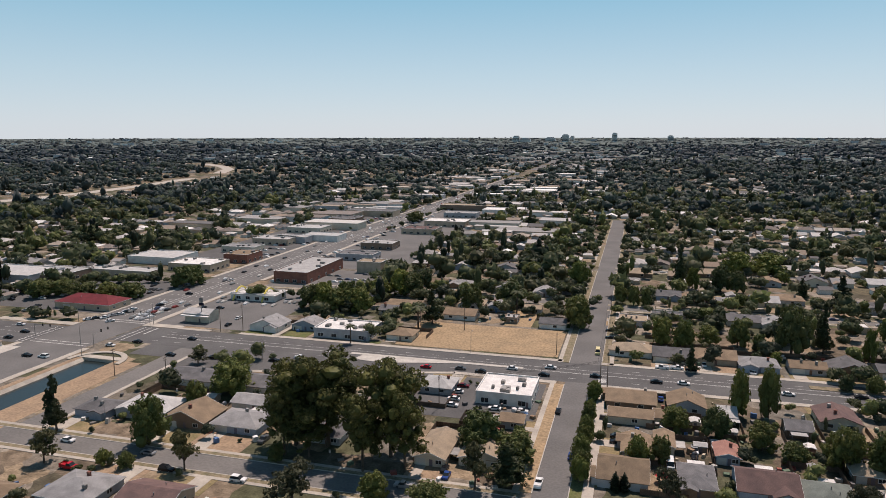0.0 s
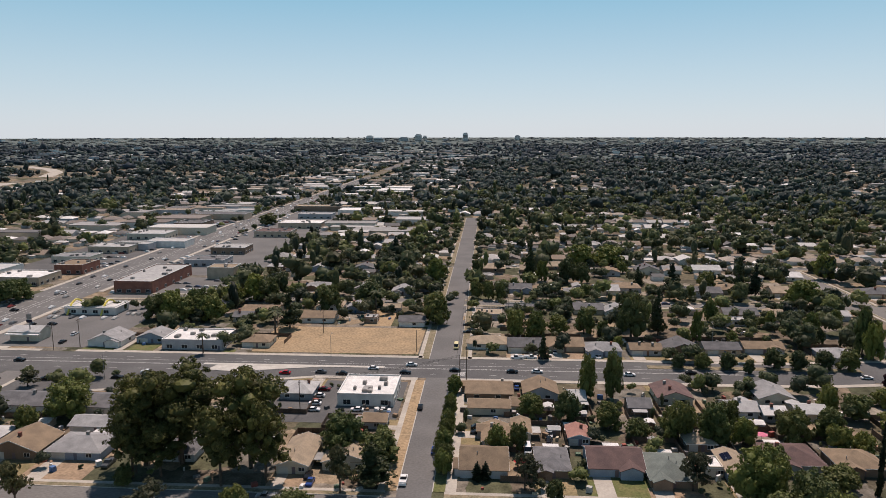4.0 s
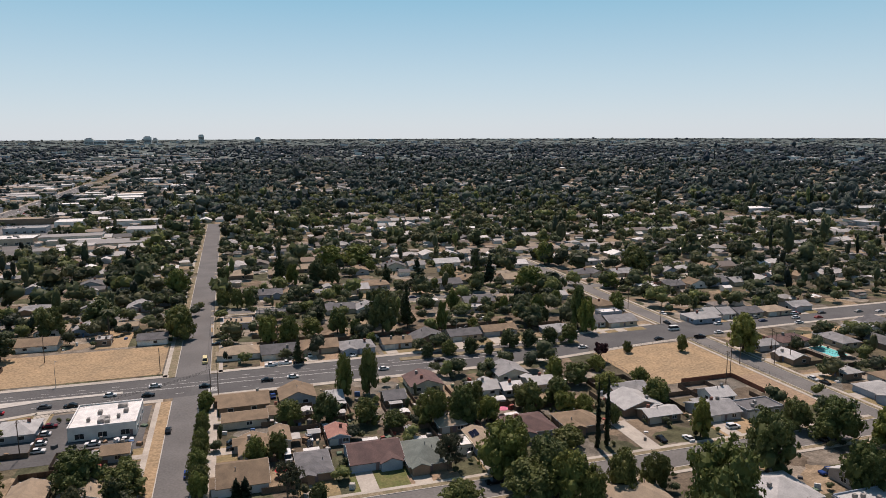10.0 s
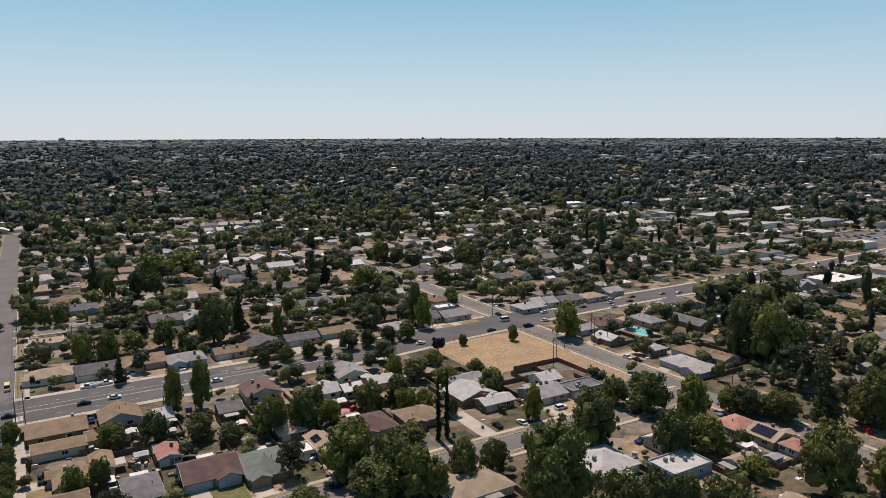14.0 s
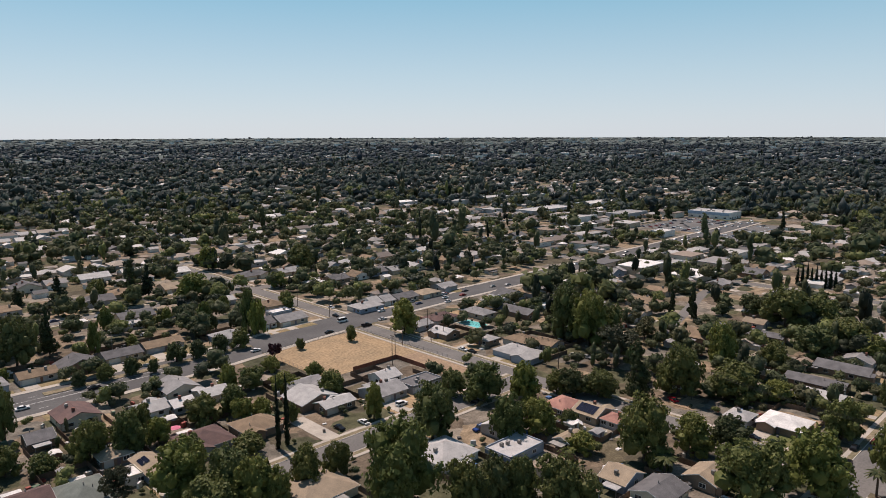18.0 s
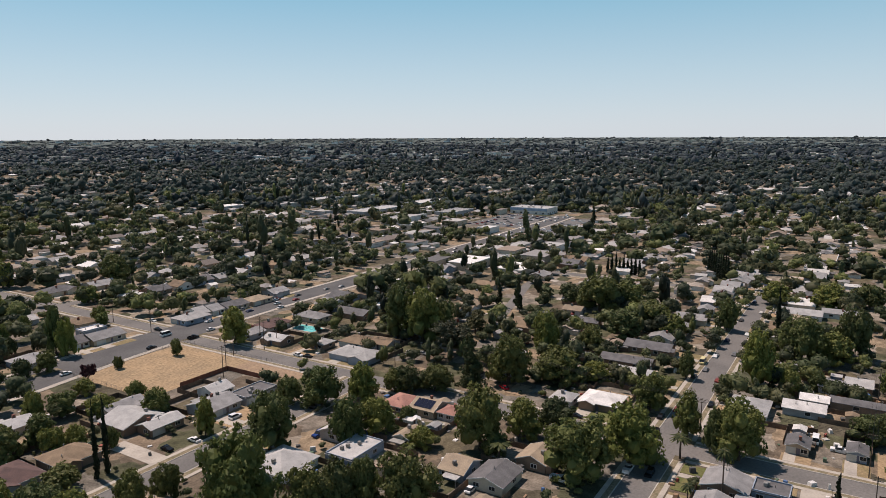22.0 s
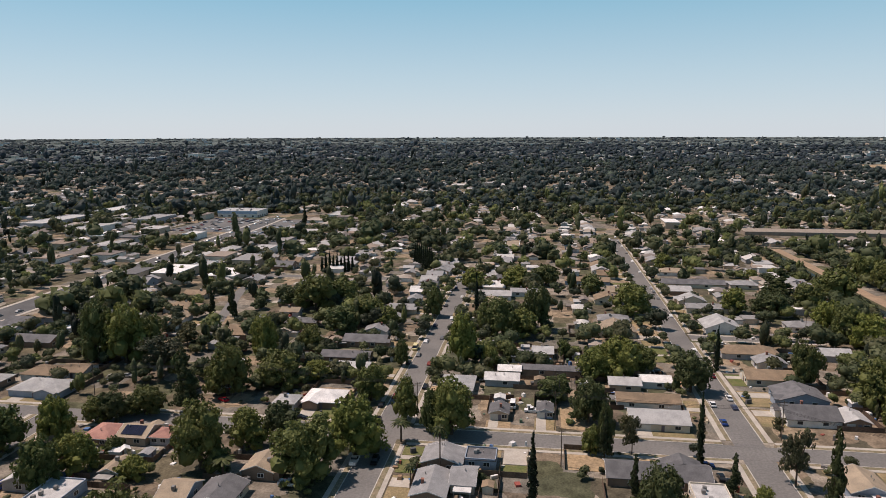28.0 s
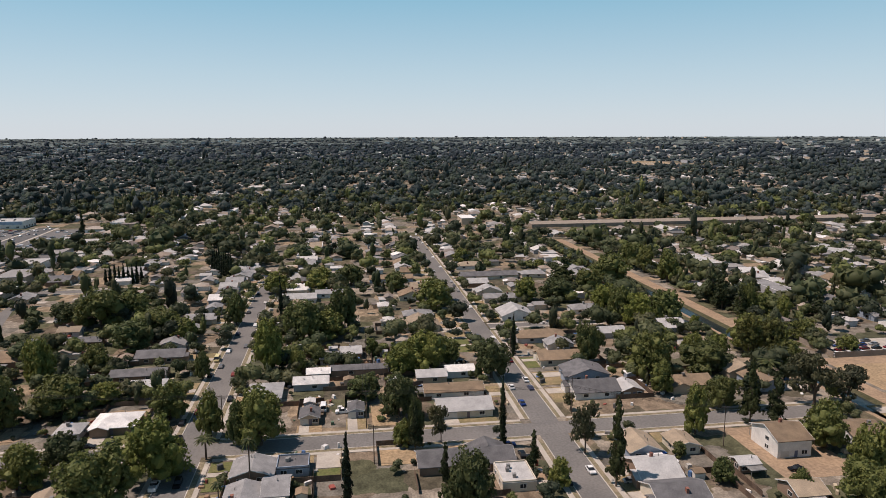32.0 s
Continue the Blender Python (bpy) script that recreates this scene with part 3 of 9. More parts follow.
slab("car_park", -340, 452, -271.5, 900, 0.045, ASPHALT_DARK, "long asphalt forecourts of the shops on the arterial", "car park")
slab("car_park", -236.5, 452, -160, 900, 0.045, ASPHALT, "long pale asphalt forecourts of the shops on the arterial", "car park")
slab("field", 221, -262, 249, -198.2, 0.05, DRY, "bare sandy lot beside the canal", "field")
slab("track", 249.02, -262, 257.8, -198.2, 0.055, DIRT, "dirt track beside a walled yard", "track")
slab("yard", 258.4, -262, 281, -206, 0.05, CONCRETE, "walled storage yard full of parked cars", "yard")
slab("yard", 164, -144, 198, -120, 0.04, DIRT, "bare reddish dirt yard round a two-storey house", "yard")
slab("car_park", 600, 245, 742, 285, 0.05, ASPHALT, "pale asphalt car park before a large store", "car park")
slab("car_park", 640, 305, 748, 370, 0.05, ASPHALT, "pale asphalt car park of a shopping centre", "car park")
road_path([(300, 156), (311, 159), (346, 168), (397, 182), (430, 186)], 5.6, 0.04, STREET, "worn grey side street bending between houses", False)
tagged(road_path([(1975, -850), (1972, -910), (1968, -968)], 150, 0.5, DRY, "broad bare tan earth site in the distance", False, "field"), "broad bare tan earth site in the distance", "field", "", "structure")
slab("embankment", 680, -900, 706, -190, 3.5, BLOCK, "raised tan freeway embankment beyond the suburb", "embankment", "structure", None, 3.8)
# crossing marks and corner pavements of the big junction
slab("pavement", -236.8, 285.5, -215, 290.6, 0.17, CONCRETE, "broad pale corner pavement at the junction", "pavement")
slab("pavement", -236.8, 290.6, -233.2, 330, 0.17, CONCRETE, "broad pale pavement along the arterial", "pavement")
slab("pavement", -320, 277, -271.2, 282, 0.17, CONCRETE, "broad pale corner pavement at the junction", "pavement")
slab("pavement", -229.5, 236.2, -208.5, 240, 0.17, CONCRETE, "pale concrete deck where the canal goes under the road", "pavement")
road_path([(-219 + 12.5 * math.cos(math.pi * k / 16), 232 + 13 * math.sin(math.pi * k / 16)) for k in range(17)], 2.4, 0.45, CONCRETE, "curved pale concrete coping round the canal head", False, "coping")
slab("road", -212, 246, -195.2, 260.9, 0.034, ASPHALT_DARK, "asphalt apron between the boulevard and the canal", "road")
slab("median", -278, 228, -266, 241, 0.2, KERB, "pale concrete traffic island at the junction", "median")
cross_road = slab("road", -420, 246, -271, 275, 0.05, ASPHALT_DARK, "wide asphalt road west of the junction", "road")
for off in (-9, -5, 0, 5, 9):
    line("x", 261 + off, -410, -275, 0.05, 0.16, 3 if off else 0, 9, cross_road)
for off in (0, 3.2):
    line("y", -233 + off, YB - 11, YB + 11, 0.03, 0.35, 0, 0, boulevard)
    line("x", YB + 16 + off, -270, -238, 0.06, 0.35, 0, 0, arterial)
    line("x", YB - 20 - off, -270, -238, 0.06, 0.35, 0, 0, arterial)
    line("y", -273 - off, 248, 273, 0.05, 0.35, 0, 0, cross_road)
line("x", YB + 23, -252, -238, 0.06, 0.6, 0, 0, arterial)
line("y", -226, YB, YB + 11, 0.03, 0.6, 0, 0, boulevard)

# ---------------------------------------------------------------- builders
def roof_on(sh, x0, y0, x1, y1, z, style, over=0.5, pitch=0.36, index=0):
    """A solid roof over a rectangle: ridge along x or y, hipped, or flat with a parapet. Returns the ridge height."""
    x0, y0, x1, y1 = x0 - over, y0 - over, x1 + over, y1 + over
    w, d = x1 - x0, y1 - y0
    t = 0.2
    if style == "f":
        sh.box(x0 + over - 0.12, y0 + over - 0.12, z - 0.1, x1 - over + 0.12, y1 - over + 0.12, z + 0.12, index)
        return z + 0.12
    if style == "h":
        s = min(w, d) / 2
        top = z + s * pitch
        if w >= d:
            r = [(x0 + s, (y0 + y1) / 2), (x1 - s, (y0 + y1) / 2)]
        else:
            r = [((x0 + x1) / 2, y0 + s), ((x0 + x1) / 2, y1 - s)]
        if abs(w - d) < 0.3:
            r[1] = (r[1][0] + 0.2, r[1][1])
        vs = [(x0, y0, z - t), (x1, y0, z - t), (x1, y1, z - t), (x0, y1, z - t), (x0, y0, z), (x1, y0, z), (x1, y1, z), (x0, y1, z), (*r[0], top), (*r[1], top)]
        side = [(4, 5, 9, 8), (6, 7, 8, 9), (5, 6, 9), (7, 4, 8)] if w >= d else [(5, 6, 9, 8), (7, 4, 8, 9), (4, 5, 8), (6, 7, 9)]
        sh.add(vs, [(3, 2, 1, 0), (0, 1, 5, 4), (1, 2, 6, 5), (2, 3, 7, 6), (3, 0, 4, 7)] + side, index)
        return top
    if style == "x":
        rise = d / 2 * pitch
        m = (y0 + y1) / 2
        sh.prism([(y0, z - t), (y0, z), (m, z + rise), (y1, z), (y1, z - t), (m, z + rise - t)], "x", x0, x1, index)
    else:
        rise = w / 2 * pitch
        m = (x0 + x1) / 2
        sh.prism([(x0, z - t), (x0, z), (m, z + rise), (x1, z), (x1, z - t), (m, z + rise - t)], "y", y0, y1, index)
    return z + rise


def walls_of(sh, x0, y0, x1, y1, z, style, pitch=0.36, index=0):
    """Outer walls, with gable ends that reach the roof's underside."""
    sh.box(x0, y0, -0.3, x1, y1, z - 0.1, index)
    if style == "x":
        m, rise = (y0 + y1) / 2, (y1 - y0) / 2 * pitch
        sh.prism([(y0, z - 0.1), (m, z - 0.1 + rise), (y1, z - 0.1)], "x", x0 + 0.02, x1 - 0.02, index)
    elif style == "y":
        m, rise = (x0 + x1) / 2, (x1 - x0) / 2 * pitch
        sh.prism([(x0, z - 0.1), (m, z - 0.1 + rise), (x1, z - 0.1)], "y", y0 + 0.02, y1 - 0.02, index)
    elif style == "f":
        for a in ((x0, y0, x1, y0 + 0.25), (x0, y1 - 0.25, x1, y1), (x0, y0, x0 + 0.25, y1), (x1 - 0.25, y0, x1, y1)):
            sh.box(a[0], a[1], z - 0.1, a[2], a[3], z + 0.55, index)


CACHE = {}
RECTS = []


def window_mesh(w, h):
    key = ("window", w, h)
    if key not in CACHE:
        sh = Shape()
        for a in ((-w / 2 - 0.1, -h / 2 - 0.1, w / 2 + 0.1, -h / 2), (-w / 2 - 0.1, h / 2, w / 2 + 0.1, h / 2 + 0.1), (-w / 2 - 0.1, -h / 2, -w / 2, h / 2), (w / 2, -h / 2, w / 2 + 0.1, h / 2), (-0.04, -h / 2, 0.04, h / 2)):
            sh.box(a[0], -0.07, a[1], a[2], 0.02, a[3])
        pane = Shape().box(-w / 2, -0.035, -h / 2, w / 2, 0.015, h / 2)
        CACHE[key] = (sh.mesh("window", TRIM), pane.mesh("pane", GLASS))
    return CACHE[key]


def glazed_mesh(w, h):
    key = ("glazed", w, h)
    if key not in CACHE:
        sh = Shape().box(-w / 2, -0.035, -h / 2, w / 2, 0.015, h / 2, 1)
        for a in ((-w / 2 - 0.1, -h / 2 - 0.1, w / 2 + 0.1, -h / 2), (-w / 2 - 0.1, h / 2, w / 2 + 0.1, h / 2 + 0.1), (-w / 2 - 0.1, -h / 2, -w / 2, h / 2), (w / 2, -h / 2, w / 2 + 0.1, h / 2)):
            sh.box(a[0], -0.07, a[1], a[2], 0.02, a[3])
        CACHE[key] = sh.mesh("window", TRIM, GLASS)
    return CACHE[key]


def panel_mesh(kind, w, h, material):
    key = (kind, w, h)
    if key not in CACHE:
        sh = Shape().box(-w / 2, -0.05, 0, w / 2, 0.03, h)
        if kind == "garage_door":
            for k in range(4):
                sh.box(-w / 2 + 0.1, -0.075, 0.12 + k * h / 4, w / 2 - 0.1, -0.04, (k + 1) * h / 4 - 0.06)
        CACHE[key] = sh.mesh(kind, material)
    return CACHE[key]


def cooler_mesh(i):
    key = ("cooler", i)
    if key not in CACHE:
        sh = Shape()
        if i == 0:
            rings = [(s * u, s * v, z) for s, z in ((0.4, -0.5), (0.4, 0.15), (0.48, 0.2), (0.45, 0.9), (0.52, 0.94), (0.46, 1.04)) for u, v in ((-1, -1), (1, -1), (1, 1), (-1, 1))]
            sh.add(rings, [(4 * k + i, 4 * k + (i + 1) % 4, 4 * k + 4 + (i + 1) % 4, 4 * k + 4 + i) for k in range(5) for i in range(4)] + [(3, 2, 1, 0), (20, 21, 22, 23)])
        elif i == 1:
            sh.tube((0, 0, -0.5), (0, 0, 0.6), 0.12, 0.12, 8).tube((0, 0, 0.6), (0, 0, 0.75), 0.22, 0.08, 8)
        else:
            sh.box(-0.45, -0.35, -0.8, 0.45, 0.35, 1.0).box(-0.52, -0.42, 1.0, 0.52, 0.42, 1.12)
        CACHE[key] = sh.mesh(("cooler", "roof_vent", "chimney")[i], (METAL, METAL, BRICK)[i])
    return CACHE[key]


SIDES = {"s": (0, -1), "n": (0, 1), "w": (-1, 0), "e": (1, 0)}
RNG = random.Random(7)


def house(x, y, w, d, style, colour, front="s", yard=6.0, wall=None, height=2.7, detail=2, label="", category="house", wing=None, lawn=None, brick=False):
    """A low suburban house: walls, roof, front wing, doors, windows, roof gear, driveway and front lawn."""
    rng = RNG
    wi = rng.randrange(len(WALL)) if wall is None else wall
    wm = BRICK if brick else WALL[wi]
    label = label or f"single-storey {wm.name.replace('_', ' ')} house with {ROOF_WORDS[colour]} {'flat' if style == 'f' else 'hipped' if style == 'h' else 'gabled'} roof"
    RECTS.append((x - w / 2, y - d / 2, x + w / 2, y + d / 2))
    home = empty("house", pose(x, y, 0), label, category, "suburban houses")
    x0, y0, x1, y1 = -w / 2, -d / 2, w / 2, d / 2
    sw, sr = Shape(), Shape()
    pitch = rng.choice((0.32, 0.36, 0.4))
    walls_of(sw, x0, y0, x1, y1, height, style, pitch)
    top = roof_on(sr, x0, y0, x1, y1, height, style, 0.5, pitch)
    fx, fy = SIDES[front]
    along = w if fy else d
    reach = (d if fy else w) / 2
    use_wing = (rng.random() < 0.55 if wing is None else wing) and style != "f" and along > 9
    if use_wing:
        ww, out, off = along * 0.4, 1.6, rng.choice((-1, 1)) * along * 0.26
        if fy:
            r = (off - ww / 2, min(fy * (reach + out), fy * 1.0), off + ww / 2, max(fy * (reach + out), fy * 1.0))
        else:
            r = (min(fx * (reach + out), fx * 1.0), off - ww / 2, max(fx * (reach + out), fx * 1.0), off + ww / 2)
        kind = "y" if fy else "x"
        walls_of(sw, *r, height - 0.01, kind, pitch)
        roof_on(sr, *r, height + 0.02, kind, 0.45, pitch)
    part("wall", sw.mesh("wall", wm), home)
    part("roof", sr.mesh("roof", ROOF[colour]), home, ROOF_WORDS[colour] + " roof")
    if detail >= 1:
        n = rng.randrange(1, 3) if style != "f" else 3
        for k in range(n):
            i = rng.choice((0, 1, 1, 1, 2)) if style != "f" else rng.choice((0, 0, 1))
            px, py = rng.uniform(-w * 0.3, w * 0.3), rng.uniform(-d * 0.25, d * 0.25)
            if style == "f":
                pz = height + 0.12
            elif style == "x":
                pz = height + (d / 2 + 0.5 - abs(py)) * pitch
            elif style == "y":
                pz = height + (w / 2 + 0.5 - abs(px)) * pitch
            else:
                pz = height + min(d / 2 + 0.5 - abs(py), w / 2 + 0.5 - abs(px)) * pitch
            part(("cooler", "roof_vent", "chimney")[i], cooler_mesh(i), home, "", pose(px, py, pz + 0.1))
    turn = {"s": 0, "n": 180, "e": 90, "w": -90}

    def on(side, s, z):
        sx, sy = SIDES[side]
        if sy:
            return pose(s * (1 if side == "s" else -1), sy * (d / 2 + 0.01), z, 0, 0, turn[side])
        return pose(sx * (w / 2 + 0.01), s * (1 if side == "e" else -1), z, 0, 0, turn[side])

    fr, pane = window_mesh(1.7, 1.15)
    single = glazed_mesh(1.7, 1.15)

    def glaze(side, t, z):
        if detail < 2:
            part("window", single, home, "", on(side, t, z))
        else:
            part("pane", pane, part("window", fr, home, "", on(side, t, z)))

    for side in "snwe":
        run = w if SIDES[side][1] else d
        if side == front:
            if not use_wing:
                part("garage_door", panel_mesh("garage_door", 4.6 if along > 11 else 2.7, 2.2, GARAGE), home, "", on(side, -run * 0.28, 0.05))
                glaze(side, run * 0.3, 1.55)
            part("door", panel_mesh("door", 1.0, 2.05, DOOR), home, "", on(side, run * 0.05 if not use_wing else 0, 0.1))
            continue
        opposite = SIDES[side] == (-fx, -fy)
        if detail < 1.2 and not opposite:
            continue
        for t in ((-run * 0.27, run * 0.2) if detail > 1 and (opposite or run > 14) else (run * 0.1,)):
            glaze(side, t, 1.55)
            if height > 4:
                glaze(side, t, 4.1)
    lift = 0.0037 * (len(RECTS) % 11)
    if detail >= 2 and style != "f":
        boards = []
        a0, b0, a1, b1 = x0 - 0.5, y0 - 0.5, x1 + 0.5, y1 + 0.5
        if style == "h":
            for q in ((a0 - 0.03, b0 - 0.03, a1 + 0.03, b0 - 0.004), (a0 - 0.03, b1 + 0.004, a1 + 0.03, b1 + 0.03), (a0 - 0.03, b0, a0 - 0.004, b1), (a1 + 0.004, b0, a1 + 0.03, b1)):
                boards.append(Shape().box(q[0], q[1], height - 0.22, q[2], q[3], height - 0.01))
        else:
            lo, hi, c0, c1 = (b0, b1, a0, a1) if style == "x" else (a0, a1, b0, b1)
            m, up = (lo + hi) / 2, (hi - lo) / 2 * pitch
            for c in (c0 - 0.05, c1 + 0.005):
                boards.append(Shape().prism([(lo, height - 0.24), (lo, height + 0.02), (m, height + 0.02 + up), (hi, height + 0.02), (hi, height - 0.24), (m, height - 0.24 + up)], style, c, c + 0.045))
        for q in boards:
            part("fascia", q.mesh("fascia", TRIM), home, "white painted fascia board")
        if rng.random() < 0.55:
            pm = rng.choice((ROOF["w"], ROOF["l"], ROOF["w"], METAL))
            ps = Shape().box(-2.4, 0.0, 2.25, 2.4, 3.2, 2.38)
            for u in (-2.2, 2.2):
                ps.box(u - 0.06, 3.0, 0, u + 0.06, 3.12, 2.25)
            ang = {"s": 0, "n": 180, "e": 90, "w": -90}[front]
            part("patio_cover", ps.mesh("patio_cover", pm), home, "flat pale patio cover on posts", pose(-fx * reach, -fy * reach, 0, 0, 0, ang) @ pose(along * rng.uniform(-0.2, 0.2), 0.02, 0))
    if yard > 1.5:
        dw = 5.0 if along > 11 else 3.2
        g = -along * 0.28 * (1 if front in "se" else -1)
        lo, hi = reach + 0.02, reach + yard
        if fy:
            slab("driveway", x + g - dw / 2, min(y + fy * lo, y + fy * hi), x + g + dw / 2, max(y + fy * lo, y + fy * hi), 0.1 + lift, CONCRETE, "pale concrete driveway in front of a house", "driveway")
        else:
            slab("driveway", min(x + fx * lo, x + fx * hi), y + g - dw / 2, max(x + fx * lo, x + fx * hi), y + g + dw / 2, 0.1 + lift, CONCRETE, "pale concrete driveway in front of a house", "driveway")
        if detail < 1.2 and rng.random() < 0.6:
            return home
        gm = lawn or rng.choice((LAWN, LAWN_DRY, LAWN_DRY, LAWN_DRY, DIRT, LAWN_DRY, DRY))
        word = {"green_lawn": "watered green", "parched_lawn": "parched yellow-brown", "bare_dirt": "bare dirt", "dry_grass": "golden dry"}[gm.name]
        if fy:
            slab("lawn", x0 + x - 1, min(y + fy * lo, y + fy * hi), x1 + x + 1, max(y + fy * lo, y + fy * hi), 0.045 + lift * 0.7, gm, word + " front lawn of a house", "lawn", "stuff")
        else:
            slab("lawn", min(x + fx * lo, x + fx * hi), y + y0 - 1, max(x + fx * lo, x + fx * hi), y + y1 + 1, 0.045 + lift * 0.7, gm, word + " front lawn of a house", "lawn", "stuff")
    return home


def flat_building(x, y, w, d, h, wall_m, roof_c, label, gear=4, name="commercial_building", openings=True):
    """A flat-roofed commercial building with parapet, roof units, shop windows and doors."""
    RECTS.append((x - w / 2, y - d / 2, x + w / 2, y + d / 2))
    b = empty(name, pose(x, y, 0), label, "building", "commercial buildings")
    sw, sr = Shape(), Shape()
    walls_of(sw, -w / 2, -d / 2, w / 2, d / 2, h, "f")
    roof_on(sr, -w / 2 + 0.3, -d / 2 + 0.3, w / 2 - 0.3, d / 2 - 0.3, h, "f")
    part("wall", sw.mesh("wall", wall_m), b)
    part("roof", sr.mesh("roof", ROOF[roof_c]), b, "flat " + ROOF_WORDS[roof_c].replace("shingle", "membrane") + " roof")
    st = Shape()
    for a in ((-w / 2 - 0.08, -d / 2 - 0.08, w / 2 + 0.08, -d / 2 + 0.3), (-w / 2 - 0.08, d / 2 - 0.3, w / 2 + 0.08, d / 2 + 0.08), (-w / 2 - 0.08, -d / 2 + 0.3, -w / 2 + 0.3, d / 2 - 0.3), (w / 2 - 0.3, -d / 2 + 0.3, w / 2 + 0.08, d / 2 - 0.3)):
        st.box(a[0], a[1], h + 0.5, a[2], a[3], h + 0.62)
    part("parapet_cap", st.mesh("parapet_cap", TRIM), b)
    for k in range(gear):
        key = ("unit", k % 3)
        if key not in CACHE:
            s = (1.0, 1.5, 0.7)[k % 3]
            su = Shape().box(-s, -s * 0.7, 0, s, s * 0.7, 1.1).box(-s * 0.8, -s * 0.5, 1.1, s * 0.8, s * 0.5, 1.25)
            CACHE[key] = su.mesh("roof_unit", METAL)
        part("roof_unit", CACHE[key], b, "", pose(RNG.uniform(-w * 0.38, w * 0.38), RNG.uniform(-d * 0.38, d * 0.38), h + 0.1, 0, 0, RNG.choice((0, 90))))
    if openings:
        for side, run, at in (("s", w, lambda s: pose(s, -d / 2 - 0.01, 1.5)), ("w", d, lambda s: pose(-w / 2 - 0.01, s, 1.5, 0, 0, -90)), ("e", d, lambda s: pose(w / 2 + 0.01, s, 1.5, 0, 0, 90))):
            n = max(1, min(5, int(run / 6)))
            for k in range(n):
                fr, pane = window_mesh(2.6, 1.7)
                part("pane", pane, part("window", fr, b, "", at((k + 0.5) * run / n - run / 2)))
        part("door", panel_mesh("door", 1.0, 2.05, DOOR), b, "", pose(w * 0.5 - 1.6, -d / 2 - 0.01, 0.05))
    return b


# trees: crowns are many small leaf clumps round limbs; unit size, scaled when placed
def crown_mesh(name, rng, lobes, leaves, size, materials, core=0.66, asp=0.6):
    """lobes: (x, y, z, rx, rz). Each lobe carries tufts, each tuft many leaves; a dark lumpy core sits inside."""
    leaves, size = int(leaves * 2.6), size * 0.9
    lob = np.array(lobes)
    tufts = max(len(lobes) * 13, 60)
    weights = lob[:, 3] ** 2
    own = lob[rng.choice(len(lobes), tufts, p=weights / weights.sum())]
    out = rng.normal(size=(tufts, 3))
    out /= np.linalg.norm(out, axis=1)[:, None]
    out[:, 2] = np.where(out[:, 2] < -0.35, -out[:, 2], out[:, 2])
    at = own[:, :3] + out * own[:, [3, 3, 4]] * rng.uniform(0.78, 1.0, tufts)[:, None]
    wide = own[:, [3, 3, 4]] * rng.uniform(0.22, 0.42, tufts)[:, None]
    pick = rng.integers(0, tufts, leaves)
    v = rng.normal(size=(leaves, 3)) + out[pick] * 0.7
    v /= np.linalg.norm(v, axis=1)[:, None]
    c = at[pick] + v * wide[pick] * rng.uniform(0.6, 1.08, leaves)[:, None]
    nrm = v + out[pick] * 0.3 + rng.normal(size=(leaves, 3)) * 0.6
    flat = np.array([1, 1, asp])
    nrm /= np.linalg.norm(nrm, axis=1)[:, None]
    a = np.cross(nrm, rng.normal(size=(leaves, 3)))
    a /= np.linalg.norm(a, axis=1)[:, None]
    b = np.cross(nrm, a)
    s = (size * rng.uniform(0.55, 1.3, leaves))[:, None]
    verts = np.stack([c - (a + b * 0.5) * s * flat, c + (a - b * 0.5) * s * flat, c + b * s * flat], 1).reshape(-1, 3)
    faces = np.arange(leaves * 3).reshape(-1, 3).tolist()
    verts = verts.tolist()
    ico = bmesh.new()
    bmesh.ops.create_icosphere(ico, subdivisions=2, radius=1)
    iv = np.array([p.co[:] for p in ico.verts])
    jf = [[p.index for p in f.verts] for f in ico.faces]
    ico.free()
    for l in lobes:
        k = len(verts)
        j = iv * rng.uniform(0.85, 1.1, (len(iv), 1)) * core * np.array([l[3], l[3], l[4]]) + np.array(l[:3])
        verts += j.tolist()
        faces += [[k + q for q in f] for f in jf]
    return mesh_of(name, verts, faces, materials)


def limbs_mesh(name, rng, lobes, trunk_top, r=0.06):
    sh = Shape()
    sh.tube((0, 0, -0.02), (0.01, 0, trunk_top * 0.5), r * 1.2, r, 7).tube((0.01, 0, trunk_top * 0.5), (0, 0.01, trunk_top), r, r * 0.75, 7)
    for l in lobes:
        sh.tube((0, 0, trunk_top * rng.uniform(0.6, 0.95)), (l[0] * 0.8, l[1] * 0.8, l[2]), r * 0.5, r * 0.18, 5)
    return sh.mesh(name, BARK)


